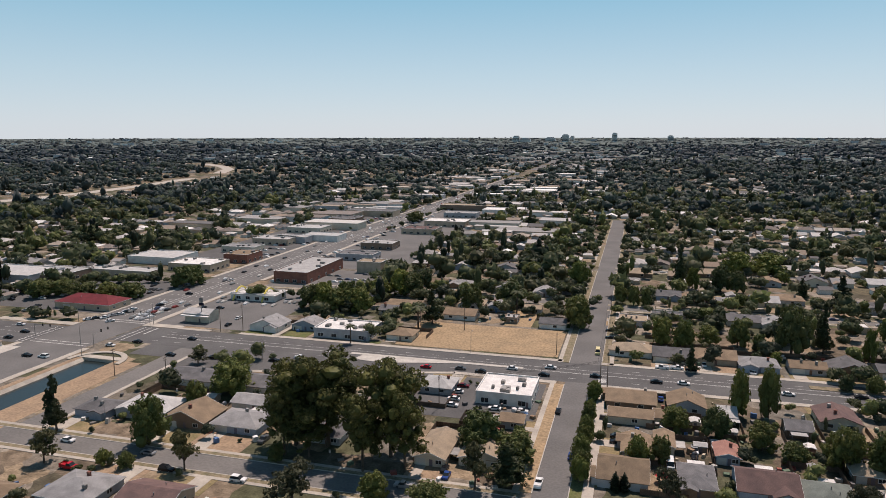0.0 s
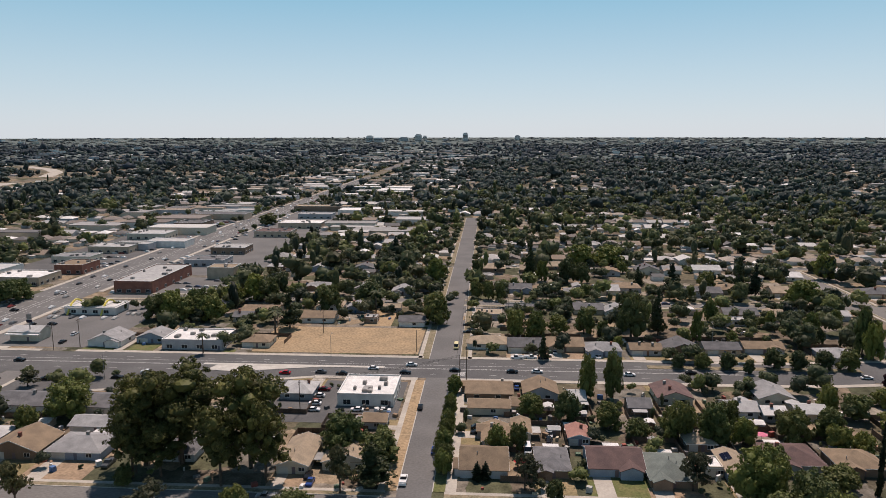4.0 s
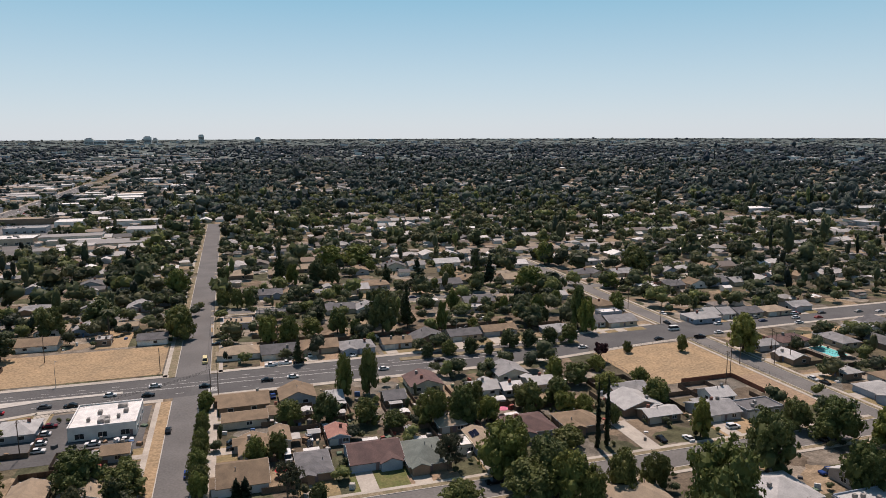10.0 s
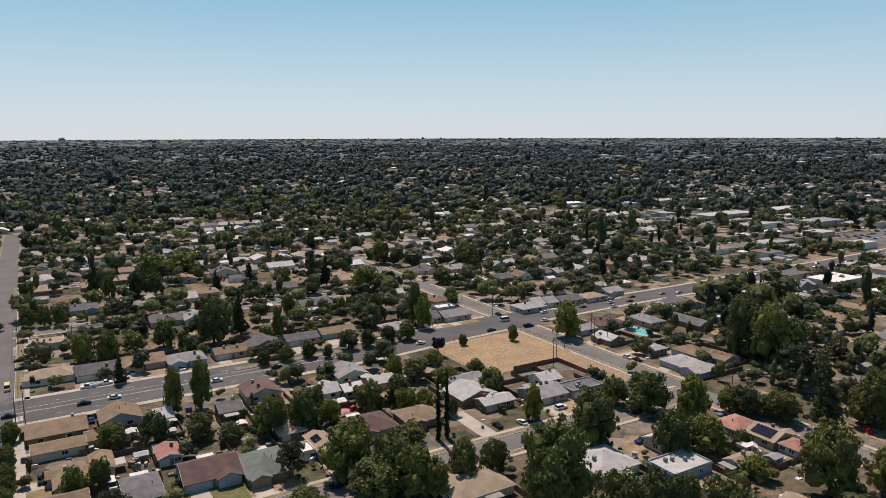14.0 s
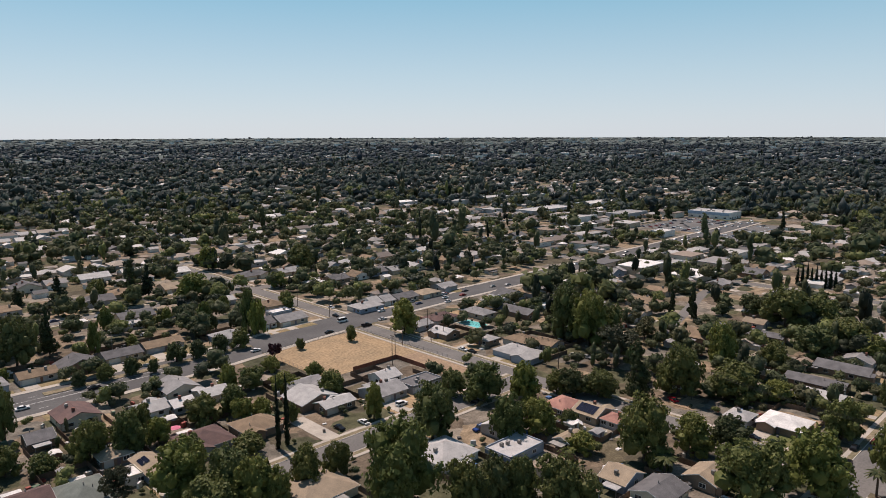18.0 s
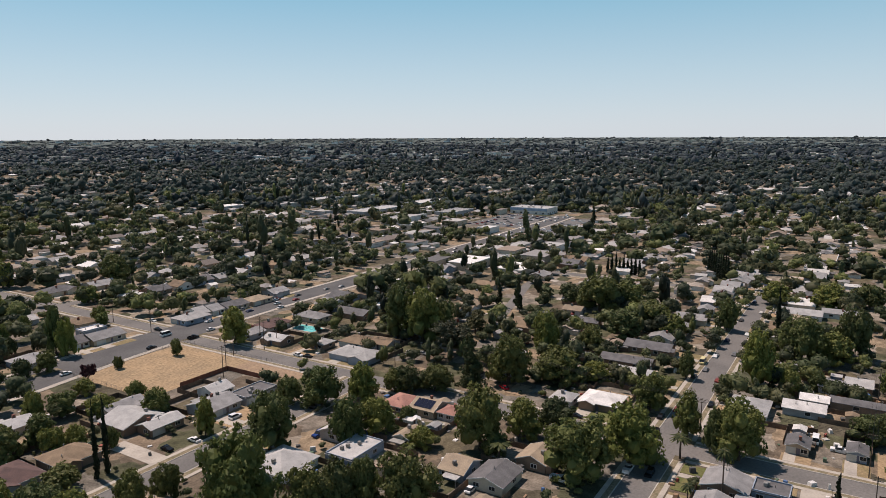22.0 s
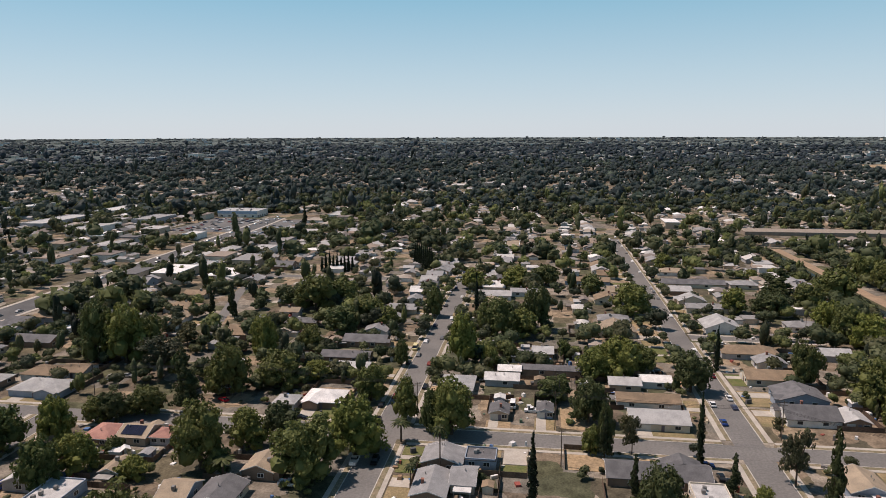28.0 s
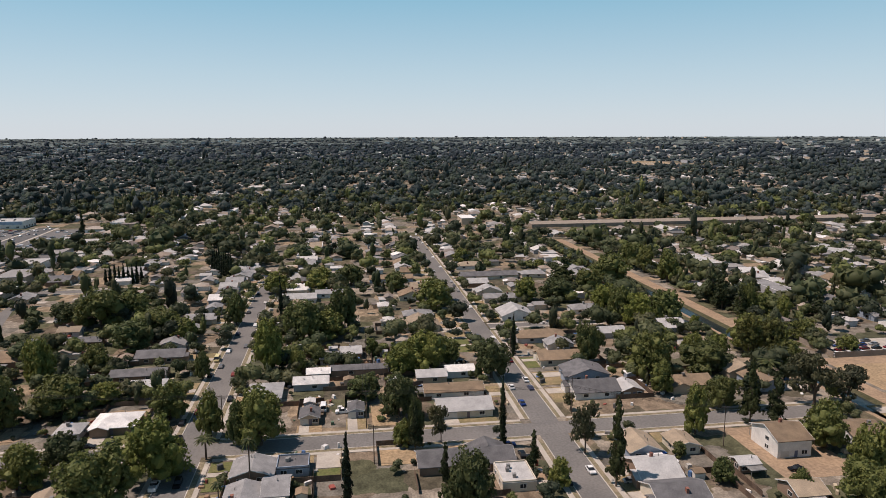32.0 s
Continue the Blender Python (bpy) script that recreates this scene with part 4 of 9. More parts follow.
def make_templates():
    out = {}
    rng = np.random.default_rng(11)

    def keep(kind, lobes, leaves, size, mats, trunk_top, r=0.06, core=0.66, asp=0.6):
        out.setdefault(kind, []).append((limbs_mesh("trunk", rng, lobes, trunk_top, r), crown_mesh("crown", rng, lobes, leaves, size, mats, core, asp), crown_mesh("crown", rng, lobes, leaves * 0.45, size * 1.45, mats, core, asp)))

    for k in range(12):
        small = k >= 7
        lobes = []
        for j in range(rng.integers(15, 20)):
            a, q = 2.4 * j + rng.uniform(-0.5, 0.5), rng.uniform(0.3, 0.72)
            zr = 0.13 + 0.7 * ((j + rng.uniform(0, 1)) / 19)
            q *= 1.0 if zr < 0.55 else 0.7
            lobes.append((q * math.cos(a), q * math.sin(a), zr, rng.uniform(0.26, 0.44), rng.uniform(0.14, 0.22)))
        lobes.append((0, 0, 0.5, 0.6, 0.4))
        keep("os" if small else "o", lobes, 1000 if small else 2300, 0.074 if small else 0.052, [LEAF["o"][k % 3]], 0.4)
    for k in range(2):
        lobes = [(q * math.cos(a), q * math.sin(a), rng.uniform(0.22, 0.82), rng.uniform(0.25, 0.42), rng.uniform(0.12, 0.18)) for a, q in zip(rng.uniform(0, 6.28, 13), rng.uniform(0.2, 0.65, 13))]
        keep("s", lobes, 1300, 0.05, [LEAF["s"][0]], 0.35, 0.05, 0.45)
    lobes = [(q * math.cos(a), q * math.sin(a), rng.uniform(0.45, 0.8), rng.uniform(0.25, 0.4), rng.uniform(0.12, 0.18)) for a, q in zip(rng.uniform(0, 6.28, 9), rng.uniform(0.2, 0.6, 9))]
    keep("m", lobes, 900, 0.07, [LEAF["m"][0]], 0.35, 0.05)
    for k in range(2):
        lobes = []
        for j in range(14):
            zr = 0.14 + 0.8 * j / 14
            a, q = rng.uniform(0, 6.28), (1 - zr) * rng.uniform(0.25, 0.6)
            lobes.append((q * math.cos(a), q * math.sin(a), zr, 0.16 + 0.5 * (1 - zr), 0.09))
        keep("k", lobes, 1900, 0.055, [LEAF["k"][0]], 0.9, 0.06, 0.62, 0.36)
    for k in range(3):
        lobes = []
        for j in range(26):
            a, q, zr = 2.4 * j, rng.uniform(0.2, 0.74), 0.3 + 0.6 * ((j + rng.uniform(0, 1)) / 26)
            lobes.append((q * math.cos(a), q * math.sin(a), zr, rng.uniform(0.28, 0.46), rng.uniform(0.075, 0.12)))
        keep("p", lobes, 3000, 0.044, [LEAF["p"][0]], 0.62, 0.05, 0.62, 0.36)
    for k in range(2):
        lobes = [(rng.uniform(-0.1, 0.1), rng.uniform(-0.1, 0.1), 0.06 + 0.88 * j / 9, 0.95 - 0.75 * (max(0, j - 3) / 6) ** 1.3, 0.1) for j in range(10)]
        keep("c", lobes, 700, 0.22, [LEAF["c"][0]], 0.3, 0.2, 0.8, 0.07)
    for k in range(2):
        sh = Shape()
        for j in range(26):
            a, up = 2.399 * j, rng.uniform(-0.5, 0.75)
            p0, n = Vector((0, 0, 0.93)), 5
            side = Vector((-math.sin(a), math.cos(a), 0))
            last = None
            for i in range(n + 1):
                s = i / n
                q = p0 + Vector((math.cos(a) * s, math.sin(a) * s, 0.0)) + Vector((0, 0, (0.2 * up * s - 0.17 * s * s) * 0.9))
                wd = 0.14 * math.sin(math.pi * min(1, s * 0.85 + 0.12))
                row = (q + side * wd - Vector((0, 0, wd * 0.12)), q, q - side * wd - Vector((0, 0, wd * 0.12)))
                if last:
                    sh.add([*last, *row], [(0, 1, 4, 3), (1, 2, 5, 4)])
                last = row
        tr = Shape()
        for i in range(4):
            tr.tube((0, 0, -0.02 + 0.24 * i), (0, 0, 0.24 * i + 0.22), 0.1 - 0.008 * i, 0.1 - 0.008 * (i + 1), 7)
        out.setdefault("f", []).append((tr.mesh("trunk", BARK), sh.mesh("crown", LEAF["f"][0])))
    return out


TREES = make_templates()
TREE_WORDS = {"o": "broad leafy green shade tree with rounded uneven crown", "s": "pale grey-green olive-like tree with open crown", "k": "dark green conifer with layered branches",
              "p": "tall stone pine with spreading umbrella crown", "c": "tall narrow columnar dark cypress", "f": "fan palm with bare trunk and drooping fronds", "m": "small purple-leaved plum tree"}
TREE_NAMES = {"o": "tree", "s": "olive_tree", "k": "conifer", "p": "stone_pine", "c": "cypress", "f": "palm_tree", "m": "plum_tree"}
TREE_RNG = random.Random(5)
SPREAD = {"o": 0.97, "s": 1.0, "p": 0.95}


def tree(x, y, r, h, kind="o", tone=None):
    """tone picks a middle (0), bright (1) or deep (2) green for a broad-leaved tree."""
    forms = TREES["os" if kind == "o" and h < 8.5 else kind]
    if tone is not None:
        forms = [q for q in forms if q[1].materials[0] == LEAF["o"][tone]]
    trunk, *crowns = forms[TREE_RNG.randrange(len(forms))]
    crown = crowns[-1 if math.hypot(x, y) > 320 else 0]
    m = Matrix.Translation((x, y, 0)) @ Matrix.Rotation(TREE_RNG.uniform(0, 6.28), 4, "Z") @ Matrix.Diagonal((r * SPREAD.get(kind, 1.0), r * SPREAD.get(kind, 1.0), h, 1))
    size = "small " if h < 7 and kind in "os" else "tall " if h > 15 and kind in "ok" else ""
    words = TREE_WORDS[kind]
    if size and not words.startswith("tall"):
        words = size + words
    t = empty(TREE_NAMES[kind], m, words, "tree", "trees")
    part("trunk", trunk, t)
    part("crown", crown, t)
    return t


# vehicles
def car_template(colour, shape):
    key = ("car", colour, shape)
    if key in CACHE:
        return CACHE[key]
    L, W, low = {"s": (4.6, 1.8, 0.9), "u": (4.8, 1.9, 1.0), "p": (5.6, 2.0, 1.05), "v": (5.6, 2.1, 1.2)}[shape]
    tall = {"s": 1.45, "u": 1.75, "p": 1.8, "v": 2.4}[shape]
    body, cabin = Shape(), Shape()
    h = L / 2
    nose = 0.12
    outline = [(-h, 0.35), (-h + 0.05, low - 0.2), (-h + nose, low - 0.06), (-h + 0.6, low), (h - 0.5, low), (h - nose, low - 0.05), (h, low - 0.2), (h, 0.35), (h - 0.2, 0.25), (-h + 0.2, 0.25)]
    body.prism(outline, "y", -W / 2, W / 2)
    c0, c1, s0, s1 = {"s": (-1.75, 1.15, 0.75, 0.85), "u": (-2.2, 1.1, 0.3, 0.75), "p": (-0.4, 1.5, 0.15, 0.7), "v": (-2.6, 2.2, 0.1, 0.5)}[shape]
    wt = W / 2 - 0.22
    for x0, x1, y, z in ((c0, c1, W / 2 - 0.06, low),):
        vs = [(c0, -y, z), (c1, -y, z), (c1, y, z), (c0, y, z), (c0 + s0, -wt, tall - 0.06), (c1 - s1, -wt, tall - 0.06), (c1 - s1, wt, tall - 0.06), (c0 + s0, wt, tall - 0.06)]
        cabin.add(vs, [(3, 2, 1, 0), (4, 5, 6, 7), (0, 1, 5, 4), (1, 2, 6, 5), (2, 3, 7, 6), (3, 0, 4, 7)])
    top = Shape().box(c0 + s0 - 0.03, -wt - 0.03, tall - 0.07, c1 - s1 + 0.03, wt + 0.03, tall)
    if shape == "p":
        body.box(-h + 0.1, -W / 2, low, -0.45, -W / 2 + 0.1, low + 0.35).box(-h + 0.1, W / 2 - 0.1, low, -0.45, W / 2, low + 0.35).box(-h + 0.05, -W / 2, low, -h + 0.15, W / 2, low + 0.35)
    wheel = Shape().tube((0, -0.11, 0), (0, 0.11, 0), 0.34, 0.34, 12).tube((0, -0.12, 0), (0, 0.12, 0), 0.2, 0.2, 8, 1)
    paint = PAINTS[colour]
    ob = empty({"s": "car", "u": "car", "p": "pickup_truck", "v": "van"}[shape], pose(0, -900, 0), CAR_WORDS[colour] + {"s": " sedan car", "u": " sport utility car", "p": " pickup truck with open bed", "v": " boxy van"}[shape] + " standing on asphalt", {"s": "car", "u": "car", "p": "truck", "v": "van"}[shape], "vehicles")
    bme = body.mesh("body", paint)
    bb = bmesh.new()
    bb.from_mesh(bme)
    bmesh.ops.bevel(bb, geom=bb.edges[:], offset=0.06, segments=2, affect="EDGES", clamp_overlap=True)
    bb.to_mesh(bme)
    bb.free()
    part("body", bme, ob)
    part("cabin", cabin.mesh("cabin", GLASS), ob, "dark tinted glass cabin")
    part("roof", top.mesh("roof", paint), ob)
    wme = wheel.mesh("wheel", RUBBER, METAL)
    for sx in (-1, 1):
        for sy in (-1, 1):
            part("wheel", wme, ob, "", pose(sx * h * 0.6, sy * (W / 2 - 0.08), 0.34))
    CACHE[key] = ob
    return ob


def car(x, y, colour, shape, turn):
    """A parked vehicle; the first of a look is moved into place, the others are copies of it."""
    m = pose(x, y, 0.06, 0, 0, turn)
    fresh = ("car", colour, shape) not in CACHE
    ob = car_template(colour, shape)
    if fresh:
        ob.matrix_basis = m
        return ob
    return copy_thing(ob, m)


def utility_pole(x, y, h, along="x"):
    p = empty("utility_pole", pose(x, y, 0), "weathered brown wooden utility pole with crossarms", "utility pole", "utility poles")
    part("pole", Shape().tube((0, 0, -0.3), (0, 0, h), 0.17, 0.11, 8).mesh("pole", POLE), p)
    for k, z in enumerate((h - 0.4, h - 1.3)):
        a = Shape()
        if along == "x":
            a.box(-0.06, -1.2, z - 0.06, 0.06, 1.2, z + 0.06)
        else:
            a.box(-1.2, -0.06, z - 0.06, 1.2, 0.06, z + 0.06)
        for s in (-1.1, -0.5, 0.5, 1.1):
            q = (0, s) if along == "x" else (s, 0)
            a.tube((*q, z + 0.06), (*q, z + 0.26), 0.05, 0.04, 5, 1)
        part("crossarm", a.mesh("crossarm", POLE, METAL), p)
    return p


def street_lamp(x, y, h, toward=(0, 1)):
    p = empty("street_lamp", pose(x, y, 0), "tall grey metal street lamp with curved arm", "street lamp", "street lamps")
    part("pole", Shape().tube((0, 0, 0), (0, 0, h), 0.12, 0.07, 8).mesh("pole", METAL), p)
    tx, ty = toward
    part("arm", Shape().tube((0, 0, h - 0.1), (tx * 1.1, ty * 1.1, h + 0.35), 0.05, 0.04, 6).tube((tx * 1.1, ty * 1.1, h + 0.35), (tx * 2.4, ty * 2.4, h + 0.45), 0.04, 0.04, 6).mesh("arm", METAL), p)
    part("lamp_head", Shape().box(tx * 2.6 - 0.35, ty * 2.6 - 0.2, h + 0.36, tx * 2.6 + 0.35, ty * 2.6 + 0.2, h + 0.5).mesh("lamp_head", METAL), p)
    return p


def wires(x0, y0, z0, x1, y1, z1, across=(0, 1)):
    """Sagging power lines between two poles, each wire one continuous strand."""
    lines = empty("power_lines", pose(x0, y0, 0), "thin dark overhead power lines slung between poles", "power line")
    for s in (-1.1, 0.0, 1.1):
        sh = Shape()
        verts, n = [], 9
        for k in range(n):
            u = k / (n - 1)
            x, y, z = (x1 - x0) * u + across[0] * s, (y1 - y0) * u + across[1] * s, z0 + (z1 - z0) * u - 4 * u * (1 - u)
            ox, oy = across[0] * 0.035, across[1] * 0.035
            verts += [(x - ox, y - oy, z - 0.02), (x + ox, y + oy, z - 0.02), (x, y, z + 0.04)]
        faces = [(3 * k + a, 3 * k + (a + 1) % 3, 3 * k + 3 + (a + 1) % 3, 3 * k + 3 + a) for k in range(n - 1) for a in range(3)]
        part("wire", sh.add(verts, faces + [(2, 1, 0), (3 * n - 3, 3 * n - 2, 3 * n - 1)]).mesh("wire", RUBBER), lines)
    return lines


def board_run(run, h, step, material):
    """One connected run of boards whose tops step up and down a little, on a stout foot rail."""
    k = max(2, round(run / step))
    top = []
    for i in range(k):
        z = h - 0.07 * (i % 2) - 0.02 * (i % 3)
        top += [(run * i / k, z), (run * (i + 1) / k, z)]
    outline = [(0, 0)] + top + [(run, 0)]
    n = len(outline)
    vs = [(u, -0.03, v) for u, v in outline] + [(u, 0.03, v) for u, v in outline]
    fs = [(i, (i + 1) % n, (i + 1) % n + n, i + n) for i in range(n)]
    for i in range(k):
        a, b = 1 + 2 * i, 2 + 2 * i
        lo = len(vs)
        vs += [(outline[a][0], -0.03, 0), (outline[b][0], -0.03, 0), (outline[a][0], 0.03, 0), (outline[b][0], 0.03, 0)]
        fs += [(lo, lo + 1, b, a), (lo + 3, lo + 2, a + n, b + n)]
    me = mesh_of("panel", vs, fs, [material])
    bm = bmesh.new()
    bm.from_mesh(me)
    bmesh.ops.remove_doubles(bm, verts=bm.verts, dist=0.001)
    bmesh.ops.recalc_face_normals(bm, faces=bm.faces)
    bm.to_mesh(me)
    bm.free()
    return me


def fence(x0, y0, x1, y1, h=1.8, material=None, label="", split=False):
    """A board fence in 2.4 m panels between posts."""
    run = math.hypot(x1 - x0, y1 - y0)
    n = max(1, round(run / 2.4))
    step = run / n
    m = pose(x0, y0, 0, 0, 0, math.degrees(math.atan2(y1 - y0, x1 - x0)))
    f = empty("fence", m, label or "weathered brown wooden board fence between back yards", "fence", "yard fences")
    material = material or FENCE
    if n <= 9 and split:
        key = ("fence", round(step, 2), h, material.name)
        if key not in CACHE:
            CACHE[key] = board_run(step, h, 0.3, material)
        for i in range(n):
            part("panel", CACHE[key], f, "", pose(i * step, 0, 0))
    else:
        part("panel", board_run(run, h, 2.4, material), f)
    return f

# ---------------------------------------------------------------- houses
house(-159.3, 194.7, 19.1, 13.0, "h", "l", "s", 0.0, None, 2.7, 1.5)
house(-175.7, 188.5, 12.6, 10.0, "h", "d", "s", 10.5, None, 2.7, 1.5)
house(-140.0, 190.7, 16.2, 13.0, "y", "b", "s", 11.3)
house(-121.6, 191.4, 16.7, 13.0, "h", "g", "s", 12.0)
house(-125.6, 207.2, 15.7, 9.0, "x", "g", "s", 0.0)
house(-148.8, 224.7, 44.6, 13.0, "x", "d", "n", 0.0, None, 2.7, 1.5)
house(-139.6, 140.2, 15.9, 14.0, "h", "g", "n", 9.9)
house(-117.7, 141.9, 15.7, 12.0, "x", "m", "n", 9.2)
house(-160.9, 131.9, 12.0, 8.9, "h", "b", "n", 0.0)
house(-172.5, 299.2, 15.5, 13.0, "y", "g", "s", 0.0, None, 2.7, 1.5)
house(-154.0, 304.5, 13.5, 11.0, "y", "g", "s", 0.0, None, 2.7, 1.5)
house(-103.8, 301.0, 12.5, 11.0, "h", "b", "s", 3.1, None, 2.7, 1.5)
house(-68.7, 241.3, 11.7, 12.0, "h", "l", "n", 10.5, None, 2.7, 1.5)
house(-54.6, 189.5, 9.1, 18.0, "y", "t", "s", 7.6)
house(-39.1, 188.8, 14.9, 11.0, "y", "t", "e", 4.0)
house(-36.2, 215.4, 7.6, 7.0, "x", "b", "e", 4.7)
house(-76.7, 201.0, 8.0, 11.0, "y", "t", "s", 0.0)
house(-89.9, 190.8, 9.5, 10.0, "h", "d", "s", 0.0)
house(-85.9, 344.7, 16.6, 13.0, "x", "b", "n", 0.0, None, 2.7, 1.5)
house(-119.8, 355.5, 19.0, 12.0, "x", "b", "n", 0.0, None, 2.7, 1.5)
house(-50.1, 407.0, 12.8, 12.0, "y", "g", "s", 3.1, None, 2.7, 1.5)
house(-34.9, 416.4, 12.2, 10.0, "x", "l", "e", 1.1, None, 2.7, 1.5)
house(-37.4, 338.6, 12.8, 10.0, "x", "d", "e", 3.3, None, 2.7, 1.5)
house(-58.9, 342.7, 6.6, 8.0, "f", "l", "e", 0.0, None, 2.7, 1.5)
house(-51.2, 365.1, 8.8, 8.0, "x", "t", "n", 0.0, None, 2.7, 1.5)
house(-103.4, 416.2, 15.1, 11.0, "h", "g", "s", 12.7, None, 2.7, 1.5)
house(-120.9, 416.1, 17.1, 10.0, "x", "b", "s", 0.0, None, 2.7, 1.5)
house(-124.9, 342.3, 9.7, 9.0, "x", "d", "n", 0.0, None, 2.7, 1.5)
house(0.9, 304.6, 16.2, 11.0, "h", "t", "w", 3.1, None, 2.7, 1.5)
house(17.1, 301.7, 15.1, 13.0, "x", "d", "s", 7.0, None, 2.7, 1.5)
house(34.5, 303.5, 16.1, 12.0, "x", "b", "s", 9.3, None, 2.7, 1.5)
house(50.5, 298.0, 14.8, 12.0, "h", "g", "s", 3.8, None, 2.7, 1.5)
house(68.9, 299.3, 13.3, 10.0, "x", "b", "s", 6.1, None, 2.7, 1.5)
house(84.6, 300.0, 15.3, 12.0, "y", "d", "s", 5.8, None, 2.7, 1.5)
house(102.1, 302.5, 15.1, 11.0, "x", "d", "s", 8.8, None, 2.7, 1.5)
house(120.5, 304.3, 16.8, 10.0, "x", "b", "s", 11.1, None, 2.7, 1.5)
house(1.0, 245.5, 16.7, 13.0, "x", "b", "w", 2.9, None, 2.7, 1.5)
house(1.0, 229.9, 14.0, 8.0, "x", "b", "w", 4.3)
house(2.9, 206.1, 8.0, 13.0, "y", "b", "w", 9.2)
house(11.2, 211.5, 5.6, 11.0, "y", "b", "w", 0.0)
house(-0.5, 188.8, 13.2, 15.0, "x", "b", "w", 3.2)
house(19.6, 246.0, 12.3, 12.0, "y", "b", "n", 5.8, None, 2.7, 1.5)
house(11.5, 232.1, 5.8, 8.0, "x", "b", "w", 0.0)
house(32.1, 239.6, 5.2, 10.0, "x", "l", "n", 0.0)
house(52.6, 233.5, 7.5, 9.0, "x", "d", "n", 0.0)
house(66.8, 245.3, 12.1, 13.0, "y", "m", "n", 6.0, None, 2.7, 1.5)
house(86.6, 232.9, 10.5, 9.8, "x", "l", "n", 0.0, None, 2.7, 1.5)
house(102.3, 246.7, 12.2, 13.0, "y", "g", "n", 4.6, None, 2.7, 1.5)
house(96.2, 229.5, 7.5, 8.0, "x", "w", "n", 0.0, None, 2.7, 1.5)
house(108.9, 231.7, 10.1, 9.0, "x", "l", "n", 0.0, None, 2.7, 1.5)
house(28.7, 208.3, 6.4, 9.0, "y", "r", "s", 0.0)
house(19.0, 189.5, 9.1, 14.0, "h", "d", "s", 9.6)
house(36.6, 191.2, 15.1, 14.0, "x", "m", "s", 11.3)
house(51.0, 186.7, 12.4, 16.0, "h", "e", "s", 5.7)
house(65.0, 205.9, 8.5, 8.0, "h", "t", "s", 0.0)
house(64.2, 189.5, 4.2, 7.0, "f", "w", "s", 0.0)
house(70.0, 190.4, 6.4, 14.0, "y", "t", "s", 10.4)
house(88.8, 196.5, 13.8, 14.0, "h", "m", "s", 0.0)
house(105.7, 194.8, 12.9, 12.0, "h", "b", "s", 0.0)
house(132.0, 203.0, 15.0, 13.1, "y", "l", "s", 0.0)
house(134.9, 192.1, 12.2, 7.4, "x", "l", "s", 0.0)
house(136.5, 215.1, 13.8, 9.9, "x", "g", "s", 0.0, None, 2.7, 1.5)
house(154.6, 189.7, 13.2, 12.3, "x", "g", "s", 10.6)
house(164.9, 200.9, 9.2, 9.0, "x", "l", "s", 0.0, None, 2.7, 1.5)
house(170.5, 187.0, 15.0, 9.0, "f", "d", "s", 9.5, None, 2.7, 1.5)
house(148.1, 294.7, 13.7, 13.0, "h", "g", "s", 0.0, None, 2.7, 1.5)
house(172.1, 304.3, 8.0, 12.0, "x", "d", "s", 10.1, None, 2.7, 1.5)
house(184.6, 301.7, 15.8, 12.0, "x", "g", "s", 7.5, None, 2.7, 1.5)
# the block north of the boulevard and the houses along its inner street
house(0.8, 355.3, 14.2, 13.0, "f", "t", "w", 6.0, None, 2.7, 1)
house(19.6, 370.2, 20.0, 7.5, "f", "d", "n", 6.0, None, 2.7, 1)
house(54.0, 369.6, 15.3, 13.0, "x", "d", "n", 6.0, None, 2.7, 1)
house(68.5, 364.4, 12.8, 10.0, "y", "g", "n", 6.0, None, 2.7, 1)
house(104.3, 369.4, 12.0, 8.8, "f", "w", "n", 6.0, None, 2.7, 1)
house(131.0, 362.6, 17.3, 11.2, "x", "d", "n", 6.0, None, 2.7, 1)
house(122.7, 348.3, 13.7, 7.5, "f", "l", "n", 6.0, None, 2.7, 1)
house(151.7, 361.1, 12.7, 13.0, "h", "t", "n", 6.0, None, 2.7, 1)
house(194.5, 334.3, 10.6, 13.0, "h", "b", "e", 6.0, None, 2.7, 1)
house(188.7, 317.1, 11.6, 7.5, "f", "w", "e", 6.0, None, 2.7, 1)
house(19.9, 416.4, 13.5, 10.9, "x", "d", "s", 6.0, None, 2.7, 1)
house(30.7, 413.7, 6.4, 10.7, "y", "b", "s", 6.0, None, 2.7, 1)
house(40.2, 416.1, 6.8, 11.1, "y", "l", "s", 6.0, None, 2.7, 1)
house(50.4, 409.0, 10.1, 8.2, "x", "g", "s", 6.0, None, 2.7, 1)
house(71.2, 415.8, 14.4, 13.0, "x", "l", "s", 6.0, None, 2.7, 1)
house(84.8, 424.1, 16.0, 13.0, "h", "b", "n", 6.0, None, 2.7, 1)
house(111.3, 415.4, 10.5, 12.5, "x", "g", "s", 6.0, None, 2.7, 1)
house(127.4, 413.3, 20.0, 13.0, "x", "d", "s", 6.0, None, 2.7, 1)
house(145.7, 422.8, 14.6, 13.0, "h", "b", "n", 6.0, None, 2.7, 1)
house(172.6, 416.1, 10.8, 13.0, "x", "t", "s", 6.0, None, 2.7, 1)
house(4.0, 481.4, 16.1, 13.0, "h", "t", "n", 6.0, None, 2.7, 1)
house(46.9, 491.6, 10.0, 13.0, "x", "t", "n", 6.0, None, 2.7, 1)
house(83.3, 471.8, 11.8, 13.0, "y", "b", "n", 6.0, None, 2.7, 1)
house(74.3, 474.5, 6.3, 9.8, "f", "w", "n", 6.0, None, 2.7, 1)
